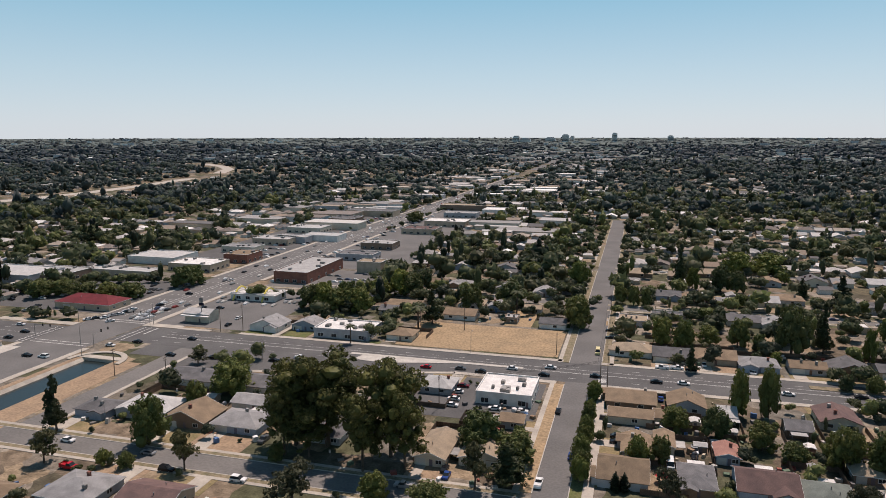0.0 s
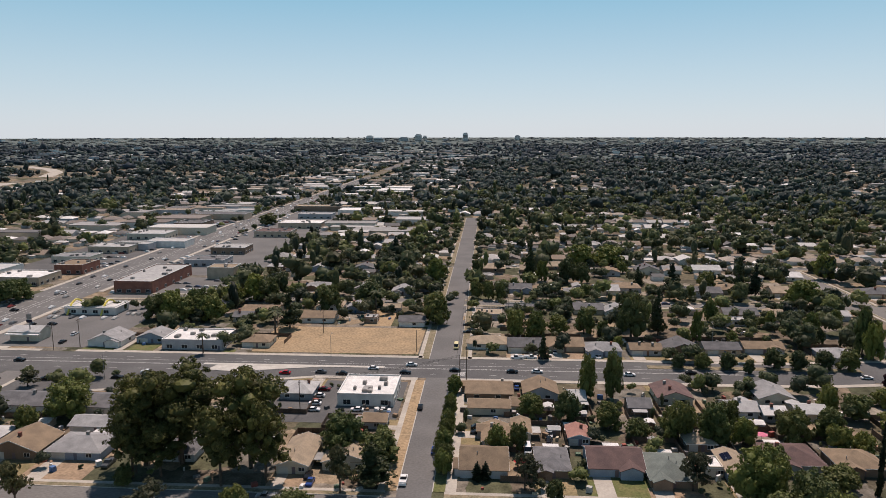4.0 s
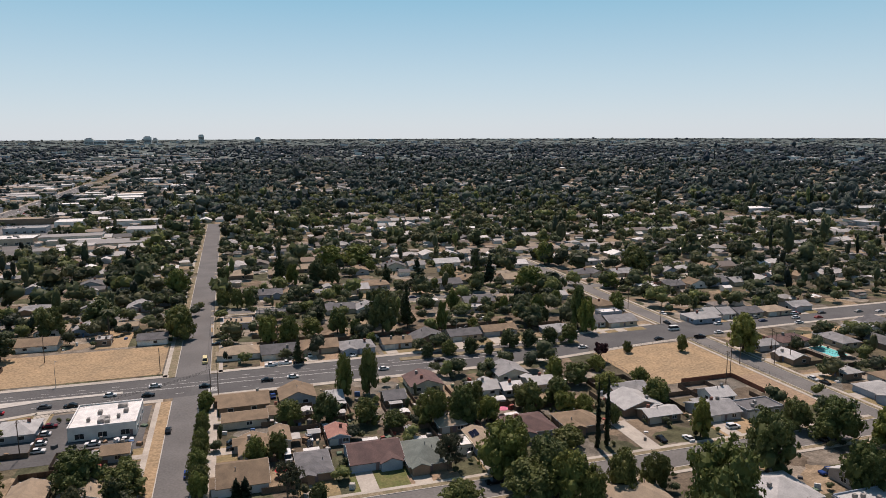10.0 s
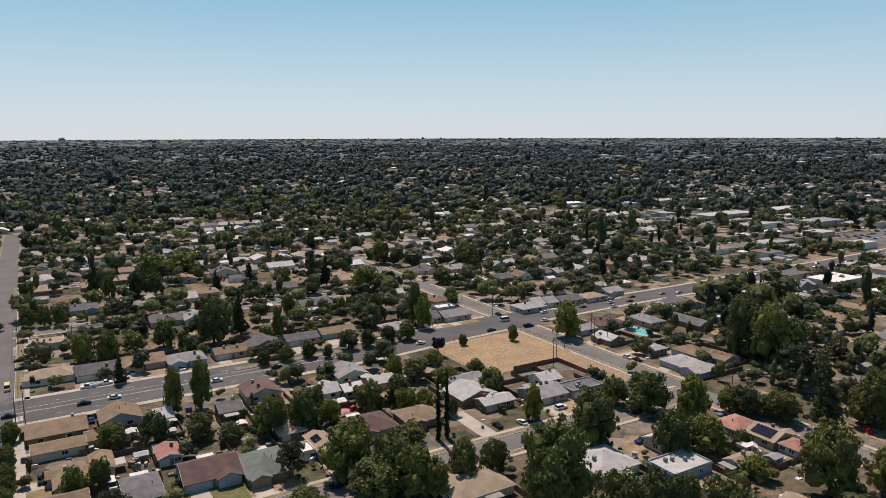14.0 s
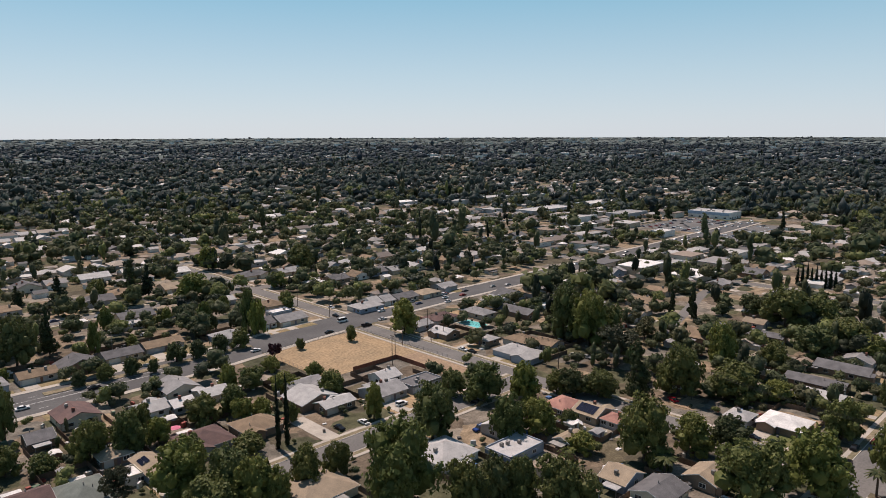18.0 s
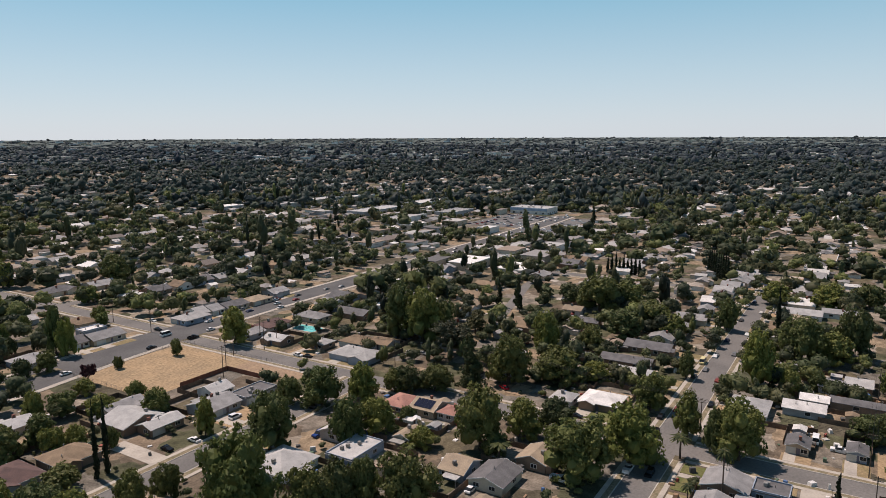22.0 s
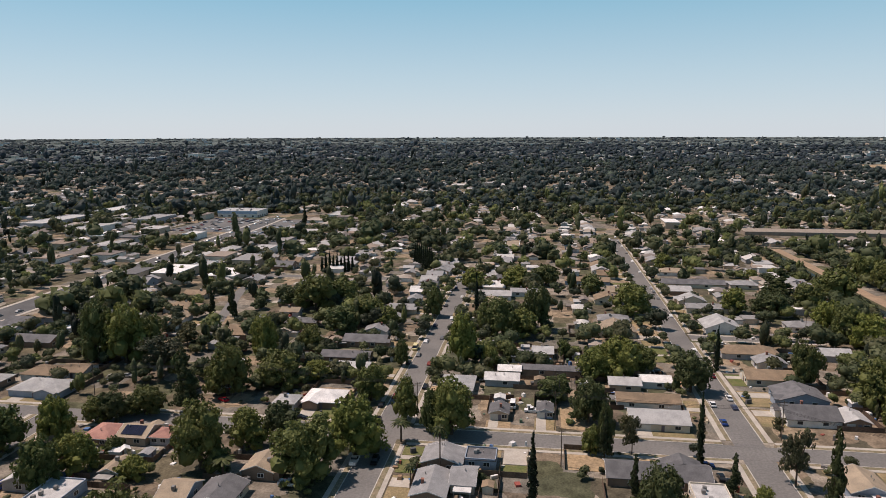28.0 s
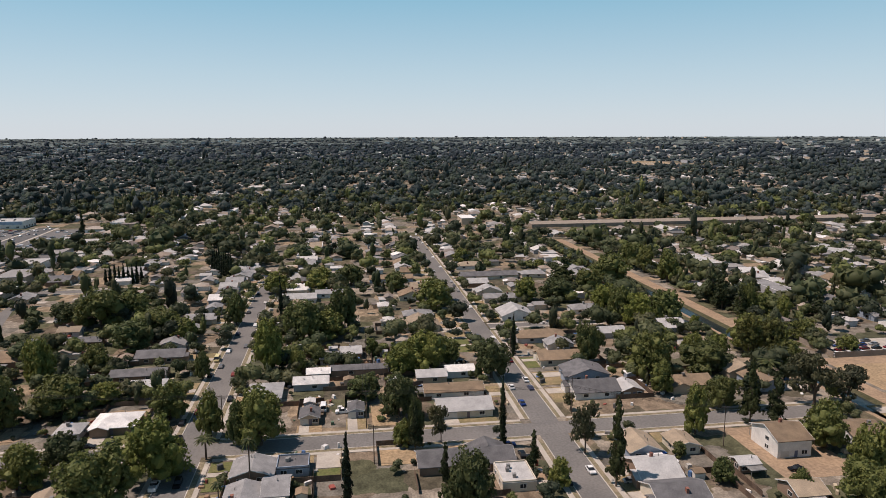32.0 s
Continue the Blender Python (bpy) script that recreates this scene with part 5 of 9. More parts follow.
house(150.0, 483.6, 18.6, 13.0, "x", "l", "n", 6.0, None, 2.7, 1)
house(196.6, 462.6, 15.0, 13.0, "x", "w", "n", 6.0, None, 2.7, 1)
house(229.5, 416.6, 20.0, 13.0, "h", "d", "s", 6.0, None, 2.7, 1)
house(252.5, 410.7, 16.8, 13.0, "x", "g", "s", 6.0, None, 2.7, 1)
house(249.7, 455.9, 20.0, 13.0, "f", "l", "n", 6.0, None, 2.7, 1)
house(261.3, 479.6, 20.0, 13.0, "h", "t", "n", 6.0, None, 2.7, 1)
house(229.1, 294.4, 15.9, 12.0, "h", "l", "w", 0.0, None, 2.7, 1.5)
house(236.9, 299.4, 6.8, 12.0, "x", "l", "s", 5.2, None, 2.7, 1.5)
house(245.4, 298.4, 7.8, 12.0, "x", "g", "s", 4.2, None, 2.7, 1.5)
house(257.5, 296.6, 15.0, 12.0, "x", "d", "s", 2.4, None, 2.7, 1.5)
house(274.7, 295.2, 14.7, 11.0, "h", "t", "s", 1.5, None, 2.7, 1.5)
house(294.3, 299.8, 12.7, 11.0, "x", "g", "s", 6.1, None, 2.7, 1.5)
house(224.9, 246.1, 9.8, 9.0, "x", "g", "w", 4.8, None, 2.7, 1.5)
house(224.1, 227.7, 9.0, 11.3, "y", "l", "w", 4.4, None, 2.7, 1.5)
house(241.4, 248.3, 15.9, 11.0, "h", "m", "n", 4.0, None, 2.7, 1.5)
house(263.0, 241.8, 10.0, 16.0, "h", "g", "n", 8.0, None, 2.7, 1.5)
house(279.3, 227.6, 10.0, 19.8, "y", "d", "n", 0.0, None, 2.7, 1.5)
house(229.9, 207.5, 8.0, 11.0, "h", "l", "w", 10.7, None, 2.7, 1.5)
house(240.4, 194.1, 11.0, 12.8, "h", "b", "w", 0.0, None, 2.7, 1.5)
house(244.5, 182.1, 10.0, 10.0, "y", "b", "w", 0.0, None, 2.7, 1.5)
house(225.4, 182.4, 13.0, 20.3, "h", "l", "w", 3.7, None, 2.7, 1.5)
house(190.5, 134.4, 11.0, 9.9, "h", "r", "e", 2.8)
house(192.1, 124.2, 10.0, 9.3, "y", "t", "e", 1.7)
house(191.8, 115.5, 7.0, 6.3, "h", "r", "e", 3.5)
house(160.4, 138.4, 8.0, 8.4, "x", "l", "n", 0.0)
house(135.2, 137.9, 14.7, 14.0, "h", "l", "n", 12.1)
house(152.5, 125.2, 15.5, 10.0, "f", "l", "n", 0.0)
house(169.2, 117.2, 8.0, 5.7, "x", "t", "e", 0.0)
house(159.5, 93.0, 10.0, 7.7, "y", "t", "e", 0.0)
house(159.7, 81.8, 12.0, 10.3, "x", "d", "e", 0.0)
house(176.3, 76.5, 10.0, 9.1, "x", "t", "s", 0.0)
house(228.8, 74.9, 12.0, 13.4, "h", "w", "w", 7.6)
house(223.9, 87.4, 8.0, 7.4, "h", "l", "w", 4.7)
house(276.2, 80.4, 9.0, 20.6, "y", "d", "s", 0.0, None, 2.7, 1.5)
house(261.9, 74.6, 10.0, 13.5, "h", "l", "s", 11.6, None, 2.7, 1.5)
house(299.1, 77.6, 10.0, 19.4, "y", "d", "s", 11.7, None, 2.7, 1.5)
house(315.4, 76.8, 9.0, 11.0, "x", "g", "s", 0.0, None, 2.7, 1.5)
house(338.4, 73.8, 9.0, 9.2, "x", "g", "s", 0.0, None, 2.7, 1.5)
house(359.2, 73.2, 11.0, 13.3, "y", "g", "s", 10.3, None, 2.7, 1.5)
house(379.9, 70.1, 10.0, 7.5, "x", "g", "s", 10.2, None, 2.7, 1.5)
house(325.6, 131.8, 9.0, 18.4, "y", "g", "s", 0.0, None, 2.7, 1.5)
house(326.2, 115.8, 8.0, 12.3, "y", "d", "s", 0.0, None, 2.7, 1.5)
house(344.9, 130.2, 8.0, 9.9, "y", "t", "s", 0.0, None, 2.7, 1.5)
house(345.7, 192.2, 12.0, 16.9, "h", "b", "w", 0.0, None, 2.7, 1.5)
house(377.3, 200.0, 10.0, 13.0, "y", "b", "s", 0.0, None, 2.7, 1.5)
house(171.4, 27.6, 14.0, 9.1, "x", "g", "n", 7.6)
house(176.9, 19.3, 10.8, 6.4, "y", "g", "e", 0.0)
house(187.9, 26.6, 9.8, 11.5, "x", "g", "e", 6.0)
house(190.1, 15.8, 8.0, 9.0, "f", "d", "e", 4.7)
house(225.1, 12.6, 8.0, 6.1, "x", "d", "w", 5.9)
house(228.1, -2.8, 7.0, 5.0, "x", "d", "w", 9.4)
house(248.2, 29.6, 15.9, 12.0, "h", "l", "n", 4.2, None, 2.7, 1.5)
house(256.8, 13.4, 8.0, 12.7, "y", "w", "n", 0.0, None, 2.7, 1.5)
house(267.4, 11.0, 7.0, 8.6, "y", "w", "n", 0.0, None, 2.7, 1.5)
house(269.6, -10.7, 6.0, 33.6, "y", "d", "s", 0.0, None, 2.7, 1.5)
house(298.6, 20.3, 9.0, 10.4, "h", "g", "n", 0.0, None, 2.7, 1.5)
house(286.3, 6.8, 9.0, 7.9, "y", "g", "n", 0.0, None, 2.7, 1.5)
house(291.9, -2.0, 9.0, 8.6, "y", "l", "n", 0.0, None, 2.7, 1.5)
house(397.0, 25.9, 9.8, 19.4, "y", "l", "n", 4.2, None, 2.7, 1.5)
house(406.4, 7.7, 7.8, 17.9, "y", "g", "n", 0.0, None, 2.7, 1.5)
house(472.4, 25.2, 14.0, 21.1, "h", "l", "s", 0.0, None, 2.7, 1.5)
house(330.2, -35.9, 12.0, 19.0, "x", "t", "s", 11.2, None, 2.7, 1.5)
house(350.3, -37.3, 10.0, 15.0, "h", "g", "s", 11.8, None, 2.7, 1.5)
house(258.1, -32.4, 9.0, 11.4, "y", "l", "s", 0.0, None, 2.7, 1.5)
house(262.3, -44.3, 8.0, 11.1, "y", "w", "s", 6.7, None, 2.7, 1.5)
house(241.7, -38.5, 9.0, 21.4, "y", "b", "s", 7.3)
house(225.2, -39.4, 12.0, 18.6, "y", "l", "w", 4.0)
house(344.7, -87.7, 16.0, 16.7, "x", "l", "n", 6.0, None, 2.7, 1.5)
house(303.6, -90.1, 11.0, 21.8, "h", "b", "n", 5.7, None, 2.7, 1.5)
house(289.9, -94.0, 8.0, 11.6, "x", "g", "n", 0.0, None, 2.7, 1.5)
house(271.8, -88.1, 11.0, 18.1, "y", "b", "n", 5.6, None, 2.7, 1.5)
house(252.4, -92.6, 13.0, 16.2, "x", "d", "n", 11.1, None, 2.7, 1.5)
house(235.3, -89.7, 13.0, 16.8, "y", "d", "n", 7.8, None, 2.7, 1.5)
house(304.9, -124.6, 10.0, 11.5, "y", "l", "n", 0.0, None, 2.7, 1.5)
house(480.2, -88.8, 10.0, 18.2, "h", "t", "n", 6.2, None, 2.7, 1.5)
house(443.5, -94.7, 10.0, 37.3, "y", "d", "n", 2.6, None, 2.7, 1.5)
house(396.9, -84.5, 10.0, 14.7, "x", "l", "n", 3.7, None, 2.7, 1.5)
house(380.9, -89.1, 9.0, 21.6, "y", "g", "n", 4.8, None, 2.7, 1.5)
house(444.5, -124.8, 10.0, 16.2, "h", "g", "n", 0.0, None, 2.7, 1.5)
house(394.9, -38.4, 12.0, 14.6, "x", "b", "s", 10.8, None, 2.7, 1.5)
house(443.1, -30.0, 9.0, 27.7, "y", "b", "s", 12.7, None, 2.7, 1.5)
house(186.4, -33.2, 10.6, 27.4, "y", "d", "e", 7.1)
house(349.4, -127.8, 10.0, 16.8, "h", "g", "n", 0.0, None, 2.7, 1.5)
house(174.6, -45.1, 11.6, 9.4, "f", "l", "s", 6.8)
house(187.1, -86.6, 12.0, 10.0, "x", "t", "e", 5.7)
house(187.1, -100.2, 9.0, 7.8, "x", "t", "e", 7.2)
house(171.7, -84.0, 13.6, 11.6, "y", "l", "n", 4.8)
house(158.0, -84.1, 12.6, 13.9, "y", "d", "n", 3.7)
house(235.7, -126.5, 11.0, 17.3, "y", "b", "w", 0.0, None, 2.7, 1.5)
house(233.2, -102.7, 10.0, 8.1, "x", "l", "w", 0.0, None, 2.7, 1.5)
house(155.5, -118.4, 9.0, 8.4, "y", "t", "e", 0.0)
house(171.7, -111.9, 5.0, 5.8, "y", "l", "e", 0.0)
house(96.0, 146.4, 17.3, 14.0, "h", "t", "n", 3.6)

# ---------------------------------------------------------------- shops along the arterial and the boulevard
house(-291, 313, 36, 17, "h", "k", "s", 0, 3, 3.6, 2, "restaurant with broad crimson metal hipped roof beside a car park", "restaurant", False)
flat_building(-42.5, 241, 20, 20, 4.1, WALL[1], "w", "white commercial building with bright flat roof and roof units", 8)
flat_building(-131, 299.6, 27.5, 18, 4.2, WALL[2], "w", "low office with bright white flat roof on the boulevard", 7)
flat_building(-213, 425, 24, 56, 7.0, BRICK, "l", "brick shop building with pale flat roof", 5)
flat_building(-176, 447, 18, 14, 7.5, WALL[3], "t", "tan block building without windows", 2, "commercial_building", False)
flat_building(-300, 425, 34, 24, 5.0, WALL[3], "w", "long tan white-roofed shop on the arterial", 5)
flat_building(-287, 462, 20, 22, 6.0, BRICK, "b", "red brick corner shop with flat roof", 3)
flat_building(-335, 390, 52, 14, 4.5, WALL[3], "l", "long low tan shop row with pale flat roof", 6)
flat_building(-375, 370, 40, 30, 5.0, WALL[5], "l", "brown flat-roofed shop beside the car park", 5)
flat_building(-310, 500, 30, 18, 4.5, WALL[0], "g", "low cream shop with grey flat roof", 4)
flat_building(-205, 492, 30, 18, 4.5, WALL[2], "d", "low grey shop with dark flat roof", 4)
flat_building(-207, 545, 28, 20, 5.0, WALL[5], "l", "brown shop with pale flat roof", 4)
flat_building(-305, 545, 34, 22, 5.0, WALL[3], "l", "tan shop with pale flat roof", 4)
flat_building(-200, 640, 34, 24, 5.0, WALL[3], "m", "long brown shop with dark flat roof", 4)
flat_building(-190, 700, 44, 26, 5.5, WALL[3], "w", "large tan flat-roofed store", 5)
flat_building(-310, 620, 36, 26, 5.0, WALL[0], "l", "cream flat-roofed store beside the arterial", 4)
flat_building(-305, 700, 30, 30, 5.0, WALL[5], "d", "brown flat-roofed store beside the arterial", 4)
flat_building(-195, 780, 38, 22, 5.0, WALL[2], "g", "grey flat-roofed store beside the arterial", 3)
flat_building(-315, 790, 40, 26, 5.0, WALL[1], "w", "white flat-roofed store beside the arterial", 3)

# drive-in restaurant with twin yellow arches
cafe = empty("restaurant", pose(-211, 354, 0), "drive-in restaurant with white flat roof and twin yellow arches", "restaurant")
sw, sr = Shape(), Shape()
walls_of(sw, -14, -7, 14, 7, 4.0, "f")
roof_on(sr, -15, -8, 15, 8, 4.0, "f")
part("wall", sw.mesh("wall", WALL[1]), cafe)
part("roof", sr.mesh("roof", ROOF["w"]), cafe, "flat white roof")
for ax in (-11.5, 7.0):
    arch = Shape()
    rows_of = [[(ax + 0.4 * u, -9 + 18 * k / 16, 0.1 + 6.4 * (1 - ((k - 8) / 8) ** 2) + 0.4 * v) for u, v in ((-1, -1), (1, -1), (1, 1), (-1, 1))] for k in range(17)]
    arch.add([q for r in rows_of for q in r], [(4 * k + i, 4 * k + (i + 1) % 4, 4 * k + 4 + (i + 1) % 4, 4 * k + 4 + i) for k in range(16) for i in range(4)] + [(0, 1, 2, 3), (64, 65, 66, 67)])
    part("arch", arch.mesh("arch", PLASTIC["yellow"]), cafe, "glossy yellow arch")
for s in (-9, -3, 3, 9):
    fr, pane = window_mesh(2.6, 1.7)
    part("pane", pane, part("window", fr, cafe, "", pose(s, -7.02, 1.7)))
sign = empty("shop_sign", pose(-212, 300, 0), "tall roadside pole sign with plain grey and dark panels", "sign")
part("post", Shape().tube((0, 0, 0), (0, 0, 13), 0.25, 0.2, 8).mesh("post", METAL), sign)
part("panel", Shape().box(-1.1, -0.2, 10.2, 1.1, 0.2, 12.6).mesh("panel", METAL), sign, "plain grey sign panel")
part("panel", Shape().box(-1.3, -0.22, 8.6, 1.3, 0.22, 10.0).mesh("panel", PLASTIC["solar"]), sign, "plain dark sign panel")
kiosk = empty("kiosk", pose(-214, 303, 0), "small cream kiosk with striped canopy panels by the car park", "building")
sw, sr = Shape(), Shape()
walls_of(sw, -7, -4.5, 7, 4.5, 4.6, "x")
roof_on(sr, -7, -4.5, 7, 4.5, 4.6, "x", 0.8)
part("wall", sw.mesh("wall", WALL[0]), kiosk)
part("roof", sr.mesh("roof", ROOF["l"]), kiosk)
part("canopy", Shape().box(-8, -7.0, 3.6, 8, -4.6, 4.0).mesh("canopy", TRIM), kiosk, "flat white canopy")
part("door", panel_mesh("door", 1.0, 2.05, DOOR), kiosk, "", pose(1.5, -4.52, 0.05))
# two-storey house beside the canal
house(182.8, -130.3, 13.5, 10.8, "y", "b", "w", 0, 1, 5.4, 2, "two-storey white house with brown gabled roof on bare dirt", "house", False)

# store with blue fascia and a car park, far along the streets
store = flat_building(776, 348, 32, 48, 7, WALL[1], "l", "large store with pale roof and light blue front", 6)
part("fascia", Shape().box(-16.5, -24, 4.2, -16.05, 24, 7.3).mesh("fascia", mat("light_blue_cladding", (0.36, 0.46, 0.58), None, 0.3, 0.6, 4, 0.08)), store, "light blue metal fascia")

# yards, pools and sheds
pool = empty("pool", pose(249.3, 233.2, 0), "backyard swimming pool of turquoise water with concrete edge", "pool")
part("edge", Shape().box(-5, -8, -0.2, 5, 8, 0.12).mesh("edge", CONCRETE), pool)
part("water", Shape().box(-4, -7, -0.1, 4, 7, 0.15).mesh("water", PLASTIC["cyan"]), pool, "turquoise pool water")


def parasol(x, y, colour):
    p = empty("parasol", pose(x, y, 0), f"open {colour} canvas garden parasol", "parasol")
    part("pole", Shape().tube((0, 0, 0), (0, 0, 2.5), 0.04, 0.03, 6).mesh("pole", METAL), p)
    sh = Shape()
    ring = [(1.9 * math.cos(k * math.pi / 4), 1.9 * math.sin(k * math.pi / 4), 2.15) for k in range(8)]
    sh.add(ring + [(0, 0, 2.75)] + [(a, b, c - 0.06) for a, b, c in ring] + [(0, 0, 2.68)], [(k, (k + 1) % 8, 8) for k in range(8)] + [(9 + (k + 1) % 8, 9 + k, 17) for k in range(8)] + [(k, 9 + k, 9 + (k + 1) % 8, (k + 1) % 8) for k in range(8)])
    part("canopy", sh.mesh("canopy", PLASTIC[colour]), p)


parasol(9.8, 188.5, "red")
parasol(86, 211, "pink")


def traffic_signal(x, y, tx, ty):
    t = empty("traffic_signal", pose(x, y, 0), "grey traffic signal mast with dark signal heads", "traffic signal", "traffic signals")
    part("pole", Shape().tube((0, 0, 0), (0, 0, 6.5), 0.15, 0.1, 8).mesh("pole", METAL), t)
    part("arm", Shape().tube((0, 0, 6.0), (tx * 10, ty * 10, 6.6), 0.1, 0.06, 6).mesh("arm", METAL), t)
    for d in (5.0, 9.3):
        part("signal_head", Shape().box(tx * d - 0.2, ty * d - 0.2, 5.6, tx * d + 0.2, ty * d + 0.2, 6.9).mesh("signal_head", RUBBER), t)


traffic_signal(-234, 288, -1, 0)
traffic_signal(-273, 256, 1, 0)
traffic_signal(-234, 250, 0, 1)
traffic_signal(-274, 284, 0, -1)


def shed(x, y, w, d, colour, wall=5):
    s = empty("shed", pose(x, y, 0), f"small backyard shed with {ROOF_WORDS[colour]} roof", "shed", "backyard sheds")
    a, b = Shape(), Shape()
    k = "x" if w > d else "y"
    walls_of(a, -w / 2, -d / 2, w / 2, d / 2, 2.1, k, 0.3)
    roof_on(b, -w / 2, -d / 2, w / 2, d / 2, 2.1, k, 0.2, 0.3)
    part("wall", a.mesh("wall", WALL[wall]), s)
    part("roof", b.mesh("roof", ROOF[colour]), s)
    part("door", panel_mesh("shed_door", 0.9, 1.8, DOOR), s, "", pose(0, -d / 2 - 0.01, 0.05))


# walled yard of parked cars by the canal, and the fence of the dry lot
fence(258, -262, 258, -206, 2.6, BLOCK, "long plain grey-brown masonry wall of a storage yard")
fence(258.4, -205.6, 281, -205.6, 2.6, BLOCK, "plain grey-brown masonry wall of a storage yard")
fence(163, 218.6, 186, 218.6, 1.9, FENCE_RED, "red-brown board fence along the dry lot", True)
fence(186, 218.6, 186, 200, 1.9, FENCE_RED, "red-brown board fence along the dry lot", True)


def wire_fence(x0, y0, x1, y1, h=1.6):
    """Chain-link fence: slim posts, two rails and a few wires."""
    f = empty("wire_fence", pose(x0, y0, 0, 0, 0, math.degrees(math.atan2(y1 - y0, x1 - x0))), "thin grey chain-link fence round a dry lot", "fence")
    run = math.hypot(x1 - x0, y1 - y0)
    n = round(run / 3)
    post_mesh = Shape().tube((0, 0, 0), (0, 0, h), 0.05, 0.05, 5).mesh("post", METAL)
    for i in range(n + 1):
        part("post", post_mesh, f, "", pose(run * i / n, 0, 0))
    w = Shape()
    for z in (0.2, 0.6, 1.0, 1.3, h - 0.03):
        w.tube((0, 0, z), (run, 0, z), 0.02, 0.02, 4)
    part("wire", w.mesh("wire", METAL), f)


wire_fence(149, 265.5, 202, 265.5)
wire_fence(202.4, 265, 202.4, 204)
wire_fence(149, 219, 149, 265)
wire_fence(-104.5, 290, -104.5, 331)

# row of narrow cypresses
for k in range(9):
    tree(462.4 + (k % 3) * 0.4, 151 - k * 2.7, 1.2, 11 + (k * 7 % 5) * 0.8, "c")
    tree(492 - k * 2.4, 90 - k * 1.9, 1.4, 16 + (k * 5 % 4), "c")
for x, y, r, h in ((689.1, 242.3, 4.1, 25.0), (667.1, 471.2, 4.3, 26.1), (701.8, 379.6, 4.7, 22.0), (709.3, 369.6, 4.7, 22.0), (336.6, 171.0, 2.7, 17.0), (332.6, 156.9, 2.3, 19.4)):
    tree(x, y, r, h, "k")

shed(-144.3, 207.7, 4.0, 3.9, "w", 3)
shed(-162.5, 117.0, 4.1, 2.8, "w", 2)
shed(-77.8, 212.8, 4.3, 3.7, "t", 1)
shed(-89.0, 204.9, 4.4, 2.8, "l", 2)
shed(21.7, 212.0, 3.8, 3.3, "l", 5)
shed(21.5, 230.7, 3.2, 3.9, "w", 0)
shed(32.2, 225.4, 3.1, 2.8, "w", 2)
shed(53.3, 219.1, 2.9, 3.3, "w", 5)
shed(63.6, 230.9, 2.6, 2.7, "w", 4)
shed(87.9, 220.6, 4.3, 3.9, "w", 4)
shed(51.4, 204.7, 2.9, 3.8, "g", 2)
shed(136.8, 227.0, 3.5, 3.5, "w", 0)
shed(178.6, 132.6, 3.5, 3.5, "w", 3)
shed(180.0, 124.1, 3.4, 3.5, "w", 1)
shed(180.0, 114.5, 4.2, 3.2, "g", 4)
shed(148.5, 111.5, 3.7, 3.3, "b", 0)
shed(147.6, 94.3, 3.1, 2.5, "b", 0)
shed(146.5, 78.9, 4.3, 3.8, "t", 0)
shed(174.5, 89.0, 2.7, 3.9, "w", 0)
shed(276.5, 99.1, 3.2, 4.0, "g", 0)
shed(261.6, 87.6, 3.7, 2.7, "b", 0)
shed(173.9, 12.6, 3.5, 3.0, "b", 0)
shed(237.7, 13.2, 4.2, 3.8, "w", 4)
shed(258.1, -0.7, 4.0, 3.9, "b", 3)
shed(299.4, 5.6, 3.7, 3.7, "l", 4)
shed(291.1, -16.0, 2.6, 3.1, "l", 2)
shed(256.8, -17.4, 2.8, 3.5, "w", 0)
shed(241.8, -17.6, 4.3, 3.0, "w", 1)
shed(248.9, -110.1, 3.8, 3.5, "w", 4)
shed(173.4, -31.1, 4.0, 3.9, "b", 5)
shed(169.1, -96.1, 3.0, 3.0, "b", 1)
shed(250.2, -120.8, 3.3, 3.9, "w", 3)
shed(140.0, -116.6, 4.4, 2.8, "l", 0)

# ---------------------------------------------------------------- far larger buildings and freeway
flat_building(-272, 574, 34, 20, 5, WALL[1], "l", "low far-off building with pale flat roof", 0, "commercial_building", False)
flat_building(-294, 557, 30, 16, 5, WALL[2], "l", "low far-off building with pale flat roof", 0, "commercial_building", False)
flat_building(-301, 768, 60, 26, 6, WALL[3], "d", "low far-off building with dark flat roof", 0, "commercial_building", False)
flat_building(-205, 856, 70, 22, 6, WALL[5], "t", "low far-off building with tan flat roof", 0, "commercial_building", False)
flat_building(-161, 818, 30, 30, 6, WALL[1], "w", "low far-off building with bright white flat roof", 0, "commercial_building", False)
flat_building(-150, 1076, 40, 20, 6, WALL[0], "w", "low far-off building with bright white flat roof", 0, "commercial_building", False)
flat_building(-296, 986, 44, 20, 6, WALL[2], "l", "low far-off building with pale flat roof", 0, "commercial_building", False)
flat_building(-782, 2158, 90, 30, 8, WALL[1], "w", "low far-off building with bright white flat roof", 0, "commercial_building", False)
flat_building(-911, 2230, 60, 30, 8, WALL[1], "w", "low far-off building with bright white flat roof", 0, "commercial_building", False)
flat_building(-449, 2016, 90, 40, 8, WALL[0], "w", "low far-off building with bright white flat roof", 0, "commercial_building", False)
flat_building(-424, 2348, 120, 40, 8, WALL[1], "l", "low far-off building with pale flat roof", 0, "commercial_building", False)
flat_building(-108, 1183, 110, 30, 6, WALL[3], "t", "low far-off building with tan flat roof", 0, "commercial_building", False)
flat_building(281, 1949, 40, 20, 8, WALL[1], "w", "low far-off building with bright white flat roof", 0, "commercial_building", False)
flat_building(323, 1619, 60, 16, 6, WALL[1], "r", "far-off building with red tiled roof", 0, "commercial_building", False)
